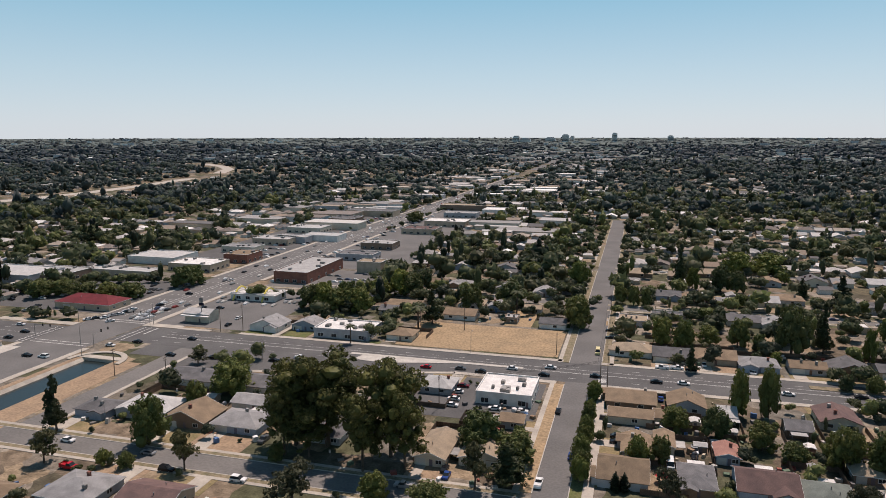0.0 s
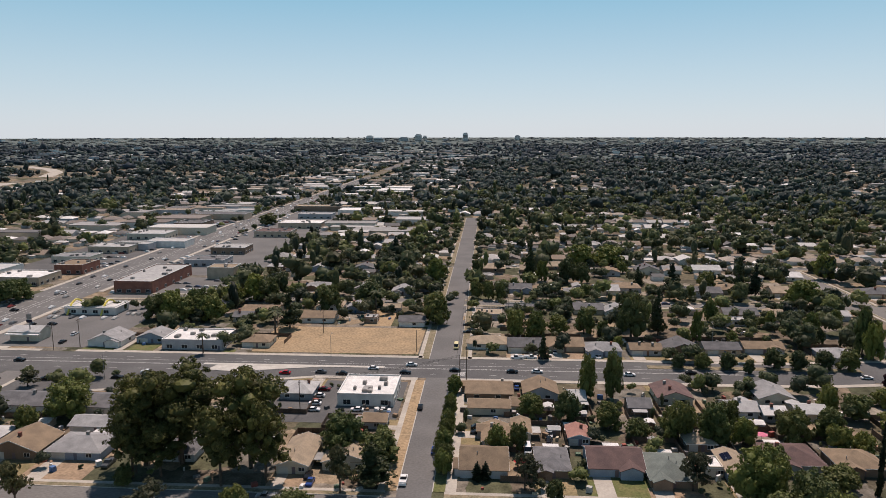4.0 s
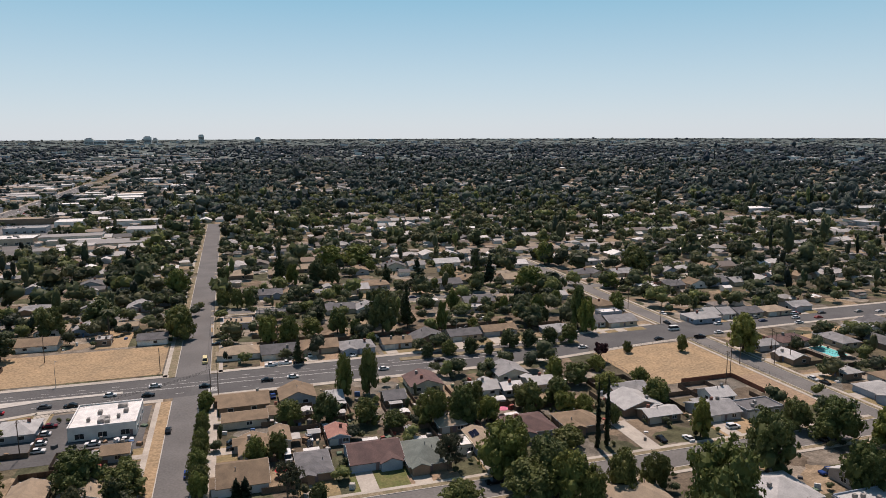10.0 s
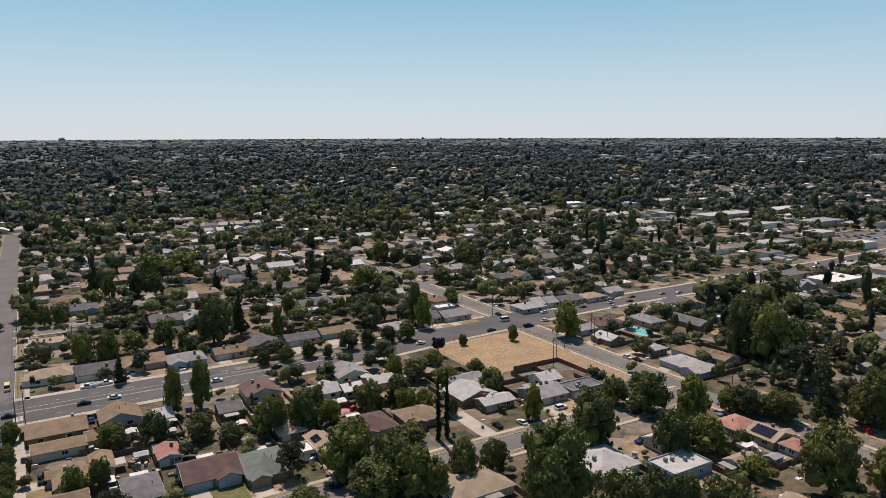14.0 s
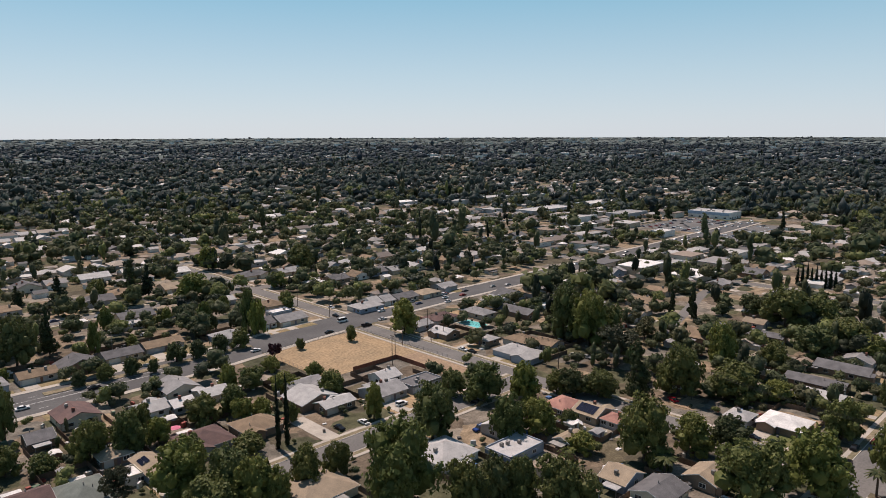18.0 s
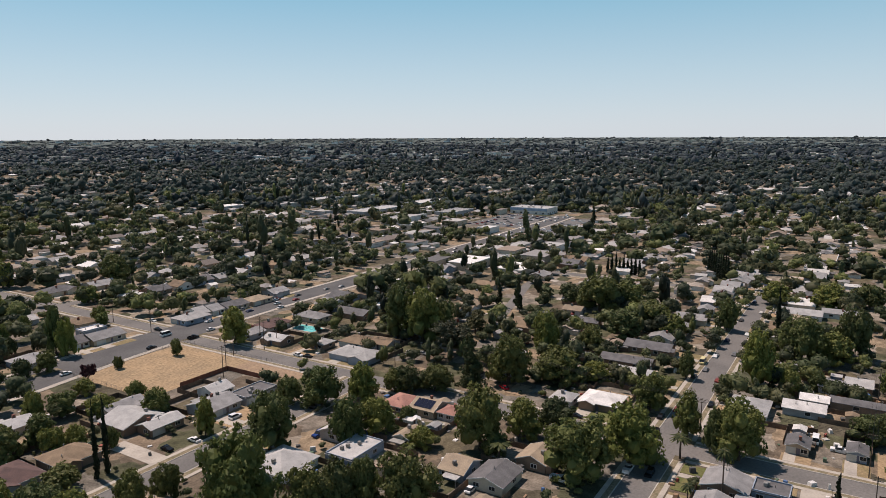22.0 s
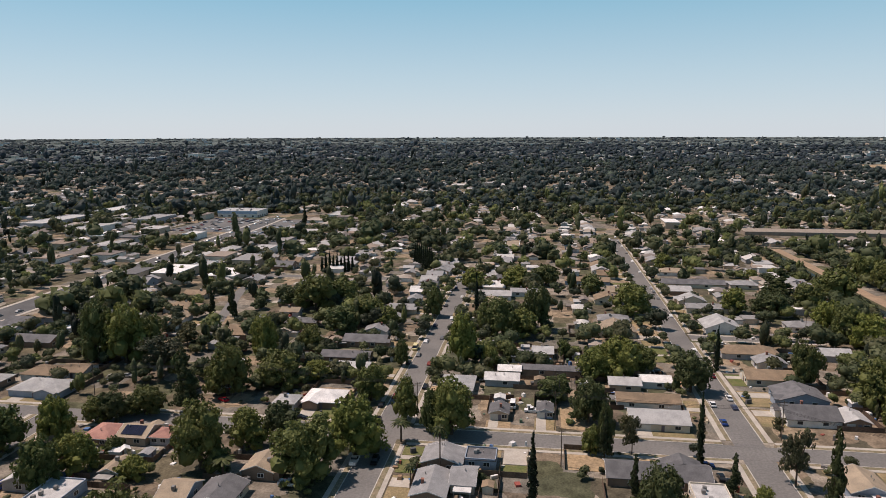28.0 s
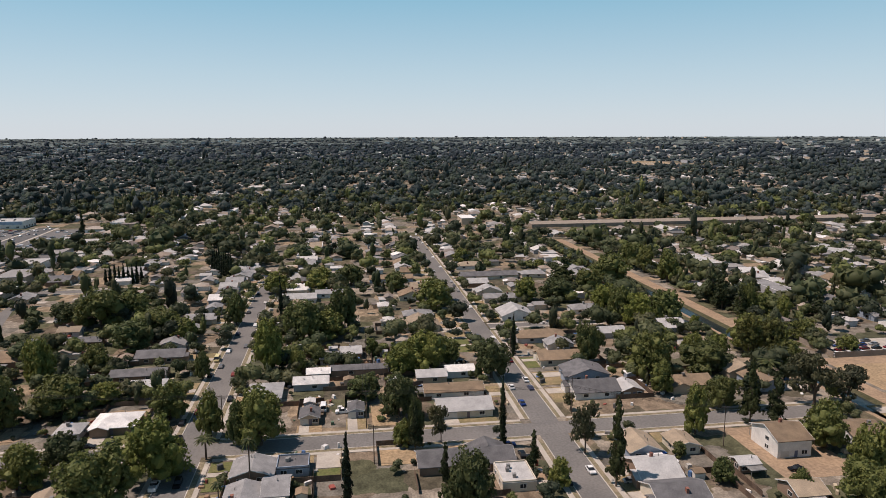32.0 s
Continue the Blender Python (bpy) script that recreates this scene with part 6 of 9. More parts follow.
flat_building(408, 1661, 80, 16, 6, WALL[1], "w", "low far-off building with bright white flat roof", 0, "commercial_building", False)
flat_building(-1104, 1467, 60, 20, 6, WALL[1], "l", "low far-off building with pale flat roof", 0, "commercial_building", False)
flat_building(-1018, 1159, 80, 30, 6, WALL[2], "l", "low far-off building with pale flat roof", 0, "commercial_building", False)
flat_building(-1500, 1452, 120, 40, 6, WALL[1], "l", "low far-off building with pale flat roof", 0, "commercial_building", False)
flat_building(-345, 445, 40, 30, 5, WALL[1], "l", "low far-off building with pale flat roof", 0, "commercial_building", False)
flat_building(-395, 361, 50, 30, 6, WALL[2], "l", "low far-off building with pale flat roof", 0, "commercial_building", False)
flat_building(740, 662, 70, 24, 6, WALL[0], "l", "low far-off building with pale flat roof", 0, "commercial_building", False)
flat_building(681, 660, 60, 20, 6, WALL[1], "l", "low far-off building with pale flat roof", 0, "commercial_building", False)
flat_building(674, 511, 80, 26, 6, WALL[2], "l", "low far-off building with pale flat roof", 0, "commercial_building", False)
flat_building(787, 511, 70, 24, 6, WALL[1], "w", "low far-off building with bright white flat roof", 0, "commercial_building", False)
flat_building(704, 418, 50, 24, 6, WALL[2], "g", "low far-off grey flat-roofed building", 0, "commercial_building", False)
flat_building(625, 435, 60, 20, 6, WALL[1], "l", "low far-off building with pale flat roof", 0, "commercial_building", False)
flat_building(807, 643, 60, 16, 6, WALL[1], "w", "low far-off building with bright white flat roof", 0, "commercial_building", False)
flat_building(599, 317, 20, 14, 5, WALL[1], "w", "low far-off building with bright white flat roof", 0, "commercial_building", False)
flat_building(770, 229, 40, 16, 5, WALL[1], "l", "low far-off building with pale flat roof", 0, "commercial_building", False)
flat_building(859, 133, 40, 14, 5, WALL[1], "w", "low far-off building with bright white flat roof", 0, "commercial_building", False)
flat_building(578, 23, 34, 12, 4, WALL[3], "t", "low far-off building with tan flat roof", 0, "commercial_building", False)
flat_building(463, -255, 40, 14, 5, WALL[3], "l", "low far-off building with pale flat roof", 0, "commercial_building", False)
flat_building(374, -254, 34, 12, 4, WALL[2], "g", "low far-off grey flat-roofed building", 0, "commercial_building", False)
flat_building(1874, -880, 130, 50, 8, WALL[3], "t", "low far-off building with tan flat roof", 0, "commercial_building", False)
flat_building(488, -378, 40, 18, 5, WALL[2], "l", "low far-off building with pale flat roof", 0, "commercial_building", False)
flat_building(458, 237, 22, 12, 4, WALL[1], "l", "low far-off building with pale flat roof", 0, "commercial_building", False)
FREEWAY = [(-868, 725), (-879, 788), (-871, 939), (-884, 1061), (-912, 1210), (-934, 1336), (-967, 1462), (-1043, 1629), (-1128, 1734), (-1267, 1844)]
road_path(FREEWAY, 30, 0.3, CONCRETE, "pale concrete freeway curving through the distance", False)

# ---------------------------------------------------------------- fences
fence(-170.1, 213.6, -148.4, 213.6)
fence(-170.1, 199.2, -170.1, 213.6)
fence(-148.4, 199.2, -148.4, 213.6)
fence(-112.0, 195.9, -112.0, 209.8)
fence(-116.5, 209.7, -116.5, 224.4)
fence(-172.4, 220.2, -172.4, 204.6)
fence(-148.8, 120.3, -130.3, 120.3, 1.8, None, "", True)
fence(-148.8, 135.2, -148.8, 120.3, 1.8, None, "", True)
fence(-130.3, 135.2, -130.3, 120.3, 1.8, None, "", True)
fence(-126.9, 123.9, -108.6, 123.9, 1.8, None, "", True)
fence(-126.9, 137.9, -126.9, 123.9, 1.8, None, "", True)
fence(-108.6, 137.9, -108.6, 123.9, 1.8, None, "", True)
fence(-168.2, 114.0, -153.6, 114.0, 1.8, None, "", True)
fence(-168.2, 129.4, -168.2, 114.0, 1.8, None, "", True)
fence(-153.6, 129.4, -153.6, 114.0, 1.8, None, "", True)
fence(-179.4, 310.4, -159.1, 310.4)
fence(-179.4, 298.2, -179.4, 310.4)
fence(-159.1, 298.2, -159.1, 310.4)
fence(-158.2, 310.3, -138.9, 310.3)
fence(-138.9, 297.2, -138.9, 310.3)
fence(-110.0, 313.3, -92.4, 313.3)
fence(-110.0, 301.3, -110.0, 313.3)
fence(-92.4, 301.3, -92.4, 313.3)
fence(-75.9, 223.0, -61.6, 223.0)
fence(-75.9, 237.3, -75.9, 223.0)
fence(-61.6, 237.3, -61.6, 223.0)
fence(-60.4, 207.9, -48.8, 207.9, 1.8, None, "", True)
fence(-60.4, 196.5, -60.4, 207.9, 1.8, None, "", True)
fence(-48.8, 196.5, -48.8, 207.9, 1.8, None, "", True)
fence(-60.0, 182.0, -60.0, 195.6, 1.8, None, "", True)
fence(-53.4, 210.6, -53.4, 220.2)
fence(-38.0, 210.6, -53.4, 210.6)
fence(-38.0, 220.2, -53.4, 220.2)
fence(-82.0, 215.8, -71.4, 215.8)
fence(-82.0, 204.5, -82.0, 215.8)
fence(-71.4, 204.5, -71.4, 215.8)
fence(-96.0, 207.9, -83.9, 207.9)
fence(-96.0, 193.8, -96.0, 207.9)
fence(-83.9, 193.8, -83.9, 207.9)
fence(18.3, 330.3, 18.3, 345.9)
fence(6.4, 330.3, 18.3, 330.3)
fence(6.4, 345.9, 18.3, 345.9)
fence(7.0, 311.4, 18.6, 311.4)
fence(8.3, 317.4, 25.9, 317.4)
fence(25.9, 306.2, 25.9, 317.4)
fence(25.1, 320.2, 43.8, 320.2)
fence(43.8, 307.5, 43.8, 320.2)
fence(41.8, 314.9, 59.2, 314.9)
fence(59.2, 302.0, 59.2, 314.9)
fence(61.0, 317.0, 76.8, 317.0)
fence(75.6, 316.6, 93.5, 316.6)
fence(93.5, 304.0, 93.5, 316.6)
fence(93.3, 319.2, 110.9, 319.2)
fence(110.9, 306.0, 110.9, 319.2)
fence(110.8, 319.5, 130.1, 319.5)
fence(130.1, 307.3, 130.1, 319.5)
fence(7.3, 237.7, 21.7, 237.7)
fence(7.3, 253.3, 21.7, 253.3)
fence(20.3, 224.6, 20.3, 235.2)
fence(6.0, 224.6, 20.3, 224.6)
fence(20.0, 198.3, 20.0, 213.9, 1.8, None, "", True)
fence(4.9, 198.3, 20.0, 198.3, 1.8, None, "", True)
fence(24.7, 204.7, 24.7, 218.3, 1.8, None, "", True)
fence(12.0, 218.3, 24.7, 218.3)
fence(4.1, 180.0, 16.5, 180.0, 1.8, None, "", True)
fence(27.1, 242.0, 27.1, 227.7)
fence(24.0, 226.8, 24.0, 237.4)
fence(12.4, 226.8, 24.0, 226.8)
fence(12.4, 237.4, 24.0, 237.4)
fence(28.2, 222.4, 35.9, 222.4)
fence(28.2, 236.6, 28.2, 222.4)
fence(35.9, 236.6, 35.9, 222.4)
fence(47.6, 216.1, 57.6, 216.1)
fence(47.6, 231.0, 47.6, 216.1)
fence(57.6, 231.0, 57.6, 216.1)
fence(59.5, 227.9, 74.2, 227.9)
fence(59.5, 240.8, 59.5, 227.9)
fence(74.2, 240.8, 74.2, 227.9)
fence(80.1, 217.6, 93.2, 217.6)
fence(80.1, 230.0, 80.1, 217.6)
fence(91.2, 211.5, 101.2, 211.5)
fence(91.2, 227.5, 91.2, 211.5)
fence(101.2, 227.5, 101.2, 211.5)
fence(102.5, 214.8, 115.3, 214.8)
fence(115.3, 229.2, 115.3, 214.8)
fence(24.2, 210.8, 24.2, 222.4)
fence(33.2, 210.8, 33.2, 222.4)
fence(24.9, 194.5, 24.9, 208.9, 1.8, None, "", True)
fence(45.5, 196.2, 45.5, 207.9, 1.8, None, "", True)
fence(43.5, 207.7, 58.5, 207.7, 1.8, None, "", True)
fence(58.5, 192.7, 58.5, 207.7, 1.8, None, "", True)
fence(59.5, 219.1, 70.6, 219.1)
fence(59.5, 207.9, 59.5, 219.1)
fence(70.6, 207.9, 70.6, 219.1)
fence(74.5, 195.4, 74.5, 209.3)
fence(80.6, 201.5, 80.6, 215.9)
fence(98.0, 212.2, 113.4, 212.2)
fence(98.0, 198.8, 98.0, 212.2)
fence(113.4, 198.8, 113.4, 212.2)
fence(123.2, 207.6, 123.2, 218.6)
fence(142.3, 193.8, 142.3, 207.3)
fence(128.3, 230.0, 144.7, 230.0)
fence(128.3, 218.0, 128.3, 230.0)
fence(144.7, 218.0, 144.7, 230.0)
fence(146.7, 207.6, 162.5, 207.6)
fence(146.7, 193.8, 146.7, 207.6)
fence(159.0, 215.1, 170.8, 215.1)
fence(159.0, 203.4, 159.0, 215.1)
fence(170.8, 203.4, 170.8, 215.1)
fence(179.3, 189.5, 179.3, 200.7)
fence(140.0, 310.6, 156.3, 310.6)
fence(140.0, 299.2, 140.0, 310.6)
fence(156.3, 299.2, 156.3, 310.6)
fence(227.8, 240.3, 240.4, 240.3)
fence(238.3, 220.8, 238.3, 234.7)
fence(226.6, 220.8, 238.3, 220.8)
fence(226.6, 234.7, 238.3, 234.7)
fence(247.6, 200.7, 247.6, 214.3)
fence(231.9, 214.3, 247.6, 214.3)
fence(256.6, 186.4, 256.6, 201.8)
fence(243.9, 201.8, 256.6, 201.8)
fence(262.8, 175.8, 262.8, 188.4)
fence(247.5, 175.8, 262.8, 175.8)
fence(247.5, 188.4, 262.8, 188.4)
fence(229.9, 171.0, 243.3, 171.0)
fence(175.6, 128.1, 175.6, 140.6)
fence(187.0, 140.6, 175.6, 140.6)
fence(177.0, 118.3, 177.0, 130.1)
fence(177.0, 111.1, 177.0, 120.0, 1.8, None, "", True)
fence(190.3, 111.1, 177.0, 111.1, 1.8, None, "", True)
fence(165.7, 136.2, 165.7, 123.1, 1.8, None, "", True)
fence(126.5, 120.6, 143.8, 120.6, 1.8, None, "", True)
fence(126.5, 132.9, 126.5, 120.6, 1.8, None, "", True)
fence(143.8, 132.9, 143.8, 120.6, 1.8, None, "", True)
fence(143.4, 108.5, 161.5, 108.5, 1.8, None, "", True)
fence(143.4, 122.2, 143.4, 108.5, 1.8, None, "", True)
fence(161.5, 122.2, 161.5, 108.5, 1.8, None, "", True)
fence(144.6, 87.8, 144.6, 98.2, 1.8, None, "", True)
fence(156.5, 87.8, 144.6, 87.8, 1.8, None, "", True)
fence(156.5, 98.2, 144.6, 98.2, 1.8, None, "", True)
fence(143.5, 75.3, 143.5, 88.3, 1.8, None, "", True)
fence(155.7, 75.3, 143.5, 75.3, 1.8, None, "", True)
fence(170.0, 92.0, 182.6, 92.0, 1.8, None, "", True)
fence(170.0, 79.0, 170.0, 92.0, 1.8, None, "", True)
fence(182.6, 79.0, 182.6, 92.0, 1.8, None, "", True)
fence(247.8, 66.9, 247.8, 82.9)
fence(232.8, 66.9, 247.8, 66.9)
fence(232.8, 82.9, 247.8, 82.9)
fence(241.6, 82.4, 241.6, 92.4)
fence(225.9, 82.4, 241.6, 82.4)
fence(225.9, 92.4, 241.6, 92.4)
fence(270.4, 102.1, 282.0, 102.1)
fence(270.4, 88.7, 270.4, 102.1)
fence(282.0, 88.7, 282.0, 102.1)
fence(255.6, 90.6, 268.2, 90.6)
fence(255.6, 79.3, 255.6, 90.6)
fence(268.2, 79.3, 268.2, 90.6)
fence(292.8, 96.4, 305.4, 96.4)
fence(292.8, 85.3, 292.8, 96.4)
fence(305.4, 85.3, 305.4, 96.4)
fence(309.6, 92.3, 321.2, 92.3)
fence(309.6, 80.4, 309.6, 92.3)
fence(321.2, 80.4, 321.2, 92.3)
fence(163.1, 9.6, 179.7, 9.6, 1.8, None, "", True)
fence(163.1, 25.1, 163.1, 9.6, 1.8, None, "", True)
fence(173.5, 14.8, 160.6, 14.8, 1.8, None, "", True)
fence(184.9, 33.7, 172.0, 33.7, 1.8, None, "", True)
fence(188.1, 10.0, 175.1, 10.0, 1.8, None, "", True)
fence(240.7, 8.2, 240.7, 16.9)
fence(227.1, 8.2, 240.7, 8.2)
fence(227.1, 16.9, 240.7, 16.9)
fence(242.4, -6.6, 242.4, 1.0)
fence(229.6, -6.6, 242.4, -6.6)
fence(229.6, 1.0, 242.4, 1.0)
fence(238.9, 25.6, 238.9, 12.4)
fence(251.5, -3.7, 262.1, -3.7)
fence(251.5, 9.0, 251.5, -3.7)
fence(262.1, 9.0, 262.1, -3.7)
fence(265.3, 18.9, 273.9, 18.9)
fence(273.9, 4.1, 273.9, 18.9)
fence(292.8, 2.6, 304.4, 2.6)
fence(292.8, 17.1, 292.8, 2.6)
fence(304.4, 17.1, 304.4, 2.6)
fence(280.5, -10.5, 292.1, -10.5)
fence(280.5, 4.9, 280.5, -10.5)
fence(286.1, -19.0, 297.7, -19.0)
fence(297.7, -4.4, 297.7, -19.0)
fence(322.9, -14.5, 337.5, -14.5)
fence(322.9, -28.4, 322.9, -14.5)
fence(337.5, -28.4, 337.5, -14.5)
fence(252.3, -14.4, 263.9, -14.4)
fence(252.3, -28.7, 252.3, -14.4)
fence(263.9, -28.7, 263.9, -14.4)
fence(267.6, -40.7, 267.6, -29.2)
fence(235.9, -14.6, 247.5, -14.6)
fence(235.9, -29.9, 235.9, -14.6)
fence(247.5, -29.9, 247.5, -14.6)
fence(229.2, -50.0, 242.5, -50.0)
fence(296.8, -114.0, 310.4, -114.0)
fence(296.8, -99.0, 296.8, -114.0)
fence(310.4, -99.0, 310.4, -114.0)
fence(284.6, -109.3, 295.2, -109.3)
fence(284.6, -97.8, 284.6, -109.3)
fence(265.0, -106.7, 278.6, -106.7)
fence(265.0, -95.1, 265.0, -106.7)
fence(278.6, -95.1, 278.6, -106.7)
fence(244.6, -113.1, 260.2, -113.1)
fence(244.6, -98.7, 244.6, -113.1)
fence(260.2, -98.7, 260.2, -113.1)
fence(227.5, -110.3, 243.1, -110.3)
fence(227.5, -96.0, 227.5, -110.3)
fence(298.6, -144.1, 311.2, -144.1)
fence(298.6, -128.4, 298.6, -144.1)
fence(311.2, -128.4, 311.2, -144.1)
fence(183.0, -18.2, 171.4, -18.2, 1.8, None, "", True)
fence(167.5, -42.3, 167.5, -28.1, 1.8, None, "", True)
fence(183.1, -92.9, 170.3, -92.9, 1.8, None, "", True)
fence(171.1, -105.4, 171.1, -95.0, 1.8, None, "", True)
fence(184.6, -105.4, 171.1, -105.4, 1.8, None, "", True)
fence(150.4, -103.7, 165.6, -103.7, 1.8, None, "", True)
fence(150.4, -89.1, 150.4, -103.7, 1.8, None, "", True)
fence(253.2, -136.4, 253.2, -116.6)
fence(239.2, -136.4, 253.2, -136.4)
fence(239.2, -116.6, 253.2, -116.6)
fence(137.0, -123.9, 137.0, -112.9, 1.8, None, "", True)
fence(153.0, -123.9, 137.0, -123.9, 1.8, None, "", True)
fence(153.0, -112.9, 137.0, -112.9, 1.8, None, "", True)
fence(171.2, -107.7, 156.6, -107.7, 1.8, None, "", True)
fence(86.1, 127.2, 105.9, 127.2, 1.8, None, "", True)
fence(86.1, 141.4, 86.1, 127.2, 1.8, None, "", True)
fence(105.9, 141.4, 105.9, 127.2, 1.8, None, "", True)

# ---------------------------------------------------------------- trees
tree(458.1, -144.4, 4.8, 7.0, "o")
tree(464.3, -160.0, 4.8, 7.0, "o")
tree(479.9, -153.8, 4.8, 7.0, "o")
tree(473.7, -138.2, 4.8, 7.0, "o")
tree(-232.4, 719.9, 11.5, 12.0, "o", 2)
tree(-88.4, 185.0, 12.1, 30.7, "p")
tree(-67.4, 183.2, 10.9, 29.9, "p")
tree(-98.4, 182.9, 10.8, 28.2, "p")
tree(-65.7, 377.9, 11.2, 15.1, "o")
tree(269.0, 419.3, 10.8, 19.5, "o")
tree(72.8, 156.8, 9.6, 11.9, "o")
tree(-336.8, 322.1, 9.2, 10.7, "o")
tree(-140.7, 215.6, 9.2, 13.2, "o")
tree(-30.5, 174.9, 6.9, 12.7, "k")
tree(-272.2, 368.5, 8.7, 14.1, "o")
tree(-272.2, 377.6, 8.7, 13.0, "o")
tree(-42.8, 195.0, 8.6, 12.6, "o")
tree(-328.2, 330.0, 8.5, 9.9, "o")
tree(-25.7, 340.3, 8.4, 17.1, "o")
tree(-312.9, 331.1, 8.4, 9.8, "o")
tree(-140.4, 339.9, 8.4, 14.7, "o")
tree(-297.8, 332.2, 8.4, 9.7, "o")
tree(-143.0, 374.1, 8.3, 12.7, "o")
tree(-284.6, 332.9, 8.3, 9.7, "o")
tree(-83.2, 151.3, 7.5, 12.2, "s")
tree(70.5, 170.9, 8.2, 15.9, "o")
tree(-133.1, 384.1, 8.2, 16.2, "o")
tree(-125.5, 383.5, 8.2, 14.0, "o")
tree(-124.0, 395.9, 8.2, 16.2, "o")
tree(-462.3, 501.8, 6.4, 17.0, "k")
tree(-464.2, 511.2, 6.4, 17.0, "k")
tree(-471.4, 504.9, 6.4, 17.0, "k")
tree(-32.8, 434.1, 8.0, 17.3, "o")
tree(-72.0, 172.4, 7.2, 24.2, "p")
tree(-97.0, 327.0, 6.3, 18.6, "k")
tree(-84.6, 361.3, 7.8, 15.0, "o")
tree(-30.9, 189.3, 7.7, 10.2, "o")
tree(-91.0, 176.9, 6.9, 16.1, "p")
tree(-283.5, 338.7, 7.6, 8.8, "o")
tree(-60.4, 175.4, 6.9, 24.3, "p")
tree(79.3, 159.1, 7.6, 14.7, "o")
tree(-166.1, 347.7, 7.5, 14.5, "o")
tree(-171.2, 340.4, 7.5, 13.8, "o")
tree(-162.3, 339.7, 7.5, 14.7, "o")
tree(-155.1, 339.2, 7.5, 13.6, "o")
tree(-146.6, 341.5, 7.5, 13.4, "o")
tree(-152.8, 347.7, 7.5, 15.7, "o")
tree(45.6, 242.7, 4.4, 18.1, "o")
tree(-98.7, 176.2, 6.5, 22.8, "p")
tree(225.0, 379.1, 7.1, 10.1, "o")
tree(-142.4, 170.9, 6.9, 16.0, "o")
tree(76.5, 179.5, 6.7, 12.0, "o")
tree(53.4, 159.1, 5.8, 7.6, "o")
tree(-48.5, 159.1, 5.8, 7.6, "o")
tree(-177.8, 171.2, 5.1, 19.5, "k")
tree(-102.0, 319.3, 5.0, 11.4, "f")
tree(36.2, 243.0, 3.8, 16.5, "o")
tree(70.1, 206.6, 6.1, 14.3, "o")
tree(60.0, 209.3, 6.1, 14.2, "o")
tree(236.5, -161.1, 4.8, 8.9, "f")
tree(107.1, 212.6, 6.0, 11.6, "o")
tree(95.5, 210.4, 5.9, 11.3, "o")
tree(15.2, 225.9, 5.8, 9.0, "o")
tree(55.7, 177.9, 5.2, 11.3, "s")
tree(-38.8, 170.9, 5.1, 13.4, "s")
tree(-163.9, 152.4, 5.1, 10.2, "s")
tree(-121.2, 159.1, 5.0, 12.3, "s")
tree(-174.4, 242.3, 4.9, 6.4, "s")
tree(10.6, 175.7, 4.8, 10.5, "s")
tree(-59.0, 357.2, 4.2, 13.5, "f")
tree(171.4, 86.7, 4.2, 6.6, "f")
tree(27.2, 222.1, 5.3, 11.2, "o")
tree(39.8, 217.2, 5.2, 9.0, "o")
tree(48.1, 211.3, 4.7, 6.7, "o")
tree(77.5, 217.3, 4.9, 11.4, "o")
tree(203.5, 333.9, 4.7, 9.1, "o")
tree(-63.1, 157.7, 4.6, 9.0, "o")
tree(-147.7, 202.4, 4.5, 9.9, "o")
tree(200.8, 41.8, 3.4, 7.6, "f")
tree(79.0, 207.1, 4.3, 9.3, "o")
tree(3.5, 197.1, 4.1, 9.4, "o")
tree(213.2, -139.2, 3.1, 16.8, "c")
tree(-124.0, 285.9, 3.1, 9.5, "f")
tree(-11.4, 245.8, 3.5, 6.9, "o")
tree(9.8, 199.9, 3.8, 8.9, "o")
tree(338.5, 160.6, 3.0, 18.4, "k")
tree(-12.3, 194.5, 3.7, 8.7, "o")
tree(-12.3, 211.5, 3.2, 8.3, "o")
tree(-12.1, 182.4, 3.2, 8.2, "o")
tree(-11.7, 185.9, 3.2, 8.1, "o")
tree(-98.5, 170.9, 3.2, 6.3, "o")
tree(213.2, -28.6, 3.1, 8.3, "s")
tree(-12.0, 226.2, 3.0, 7.5, "o")
tree(-12.3, 248.3, 3.0, 5.9, "o")
tree(-12.3, 222.6, 2.9, 7.5, "o")
tree(-12.3, 205.4, 2.9, 7.4, "o")
tree(18.1, 170.9, 2.9, 5.7, "o")
tree(197.8, -20.0, 2.5, 15.3, "k")
tree(220.0, -76.3, 2.8, 7.3, "s")
tree(187.8, 252.7, 2.8, 6.6, "o")
tree(-138.5, 156.2, 2.8, 5.5, "o")
tree(-31.4, 199.6, 2.8, 6.9, "o")
tree(200.8, -15.8, 2.8, 7.1, "o")
tree(181.8, -97.1, 2.7, 4.7, "o")
tree(173.2, -25.7, 2.3, 13.7, "k")
tree(-145.9, 155.8, 2.6, 5.6, "o")
tree(182.1, 26.8, 2.3, 15.0, "f")
tree(170.4, 33.1, 2.0, 8.6, "f")
tree(164.1, 258.4, 2.2, 5.4, "o")
tree(-0.0, 180.5, 1.4, 5.5, "c")
tree(-2.3, 180.5, 1.4, 5.5, "c")
tree(168.7, 0.7, 1.3, 20.4, "c")
tree(348.3, 31.8, 1.2, 24.3, "c")
tree(282.1, -71.5, 1.1, 19.1, "c")
tree(196.1, -46.7, 1.1, 23.2, "c")
tree(107.4, 178.7, 0.9, 23.2, "c")
tree(104.0, 178.3, 0.8, 23.1, "c")
tree(117.3, 235.3, 4.1, 11.0, "o", 0)
tree(123.4, 229.3, 5.6, 8.8, "o", 0)
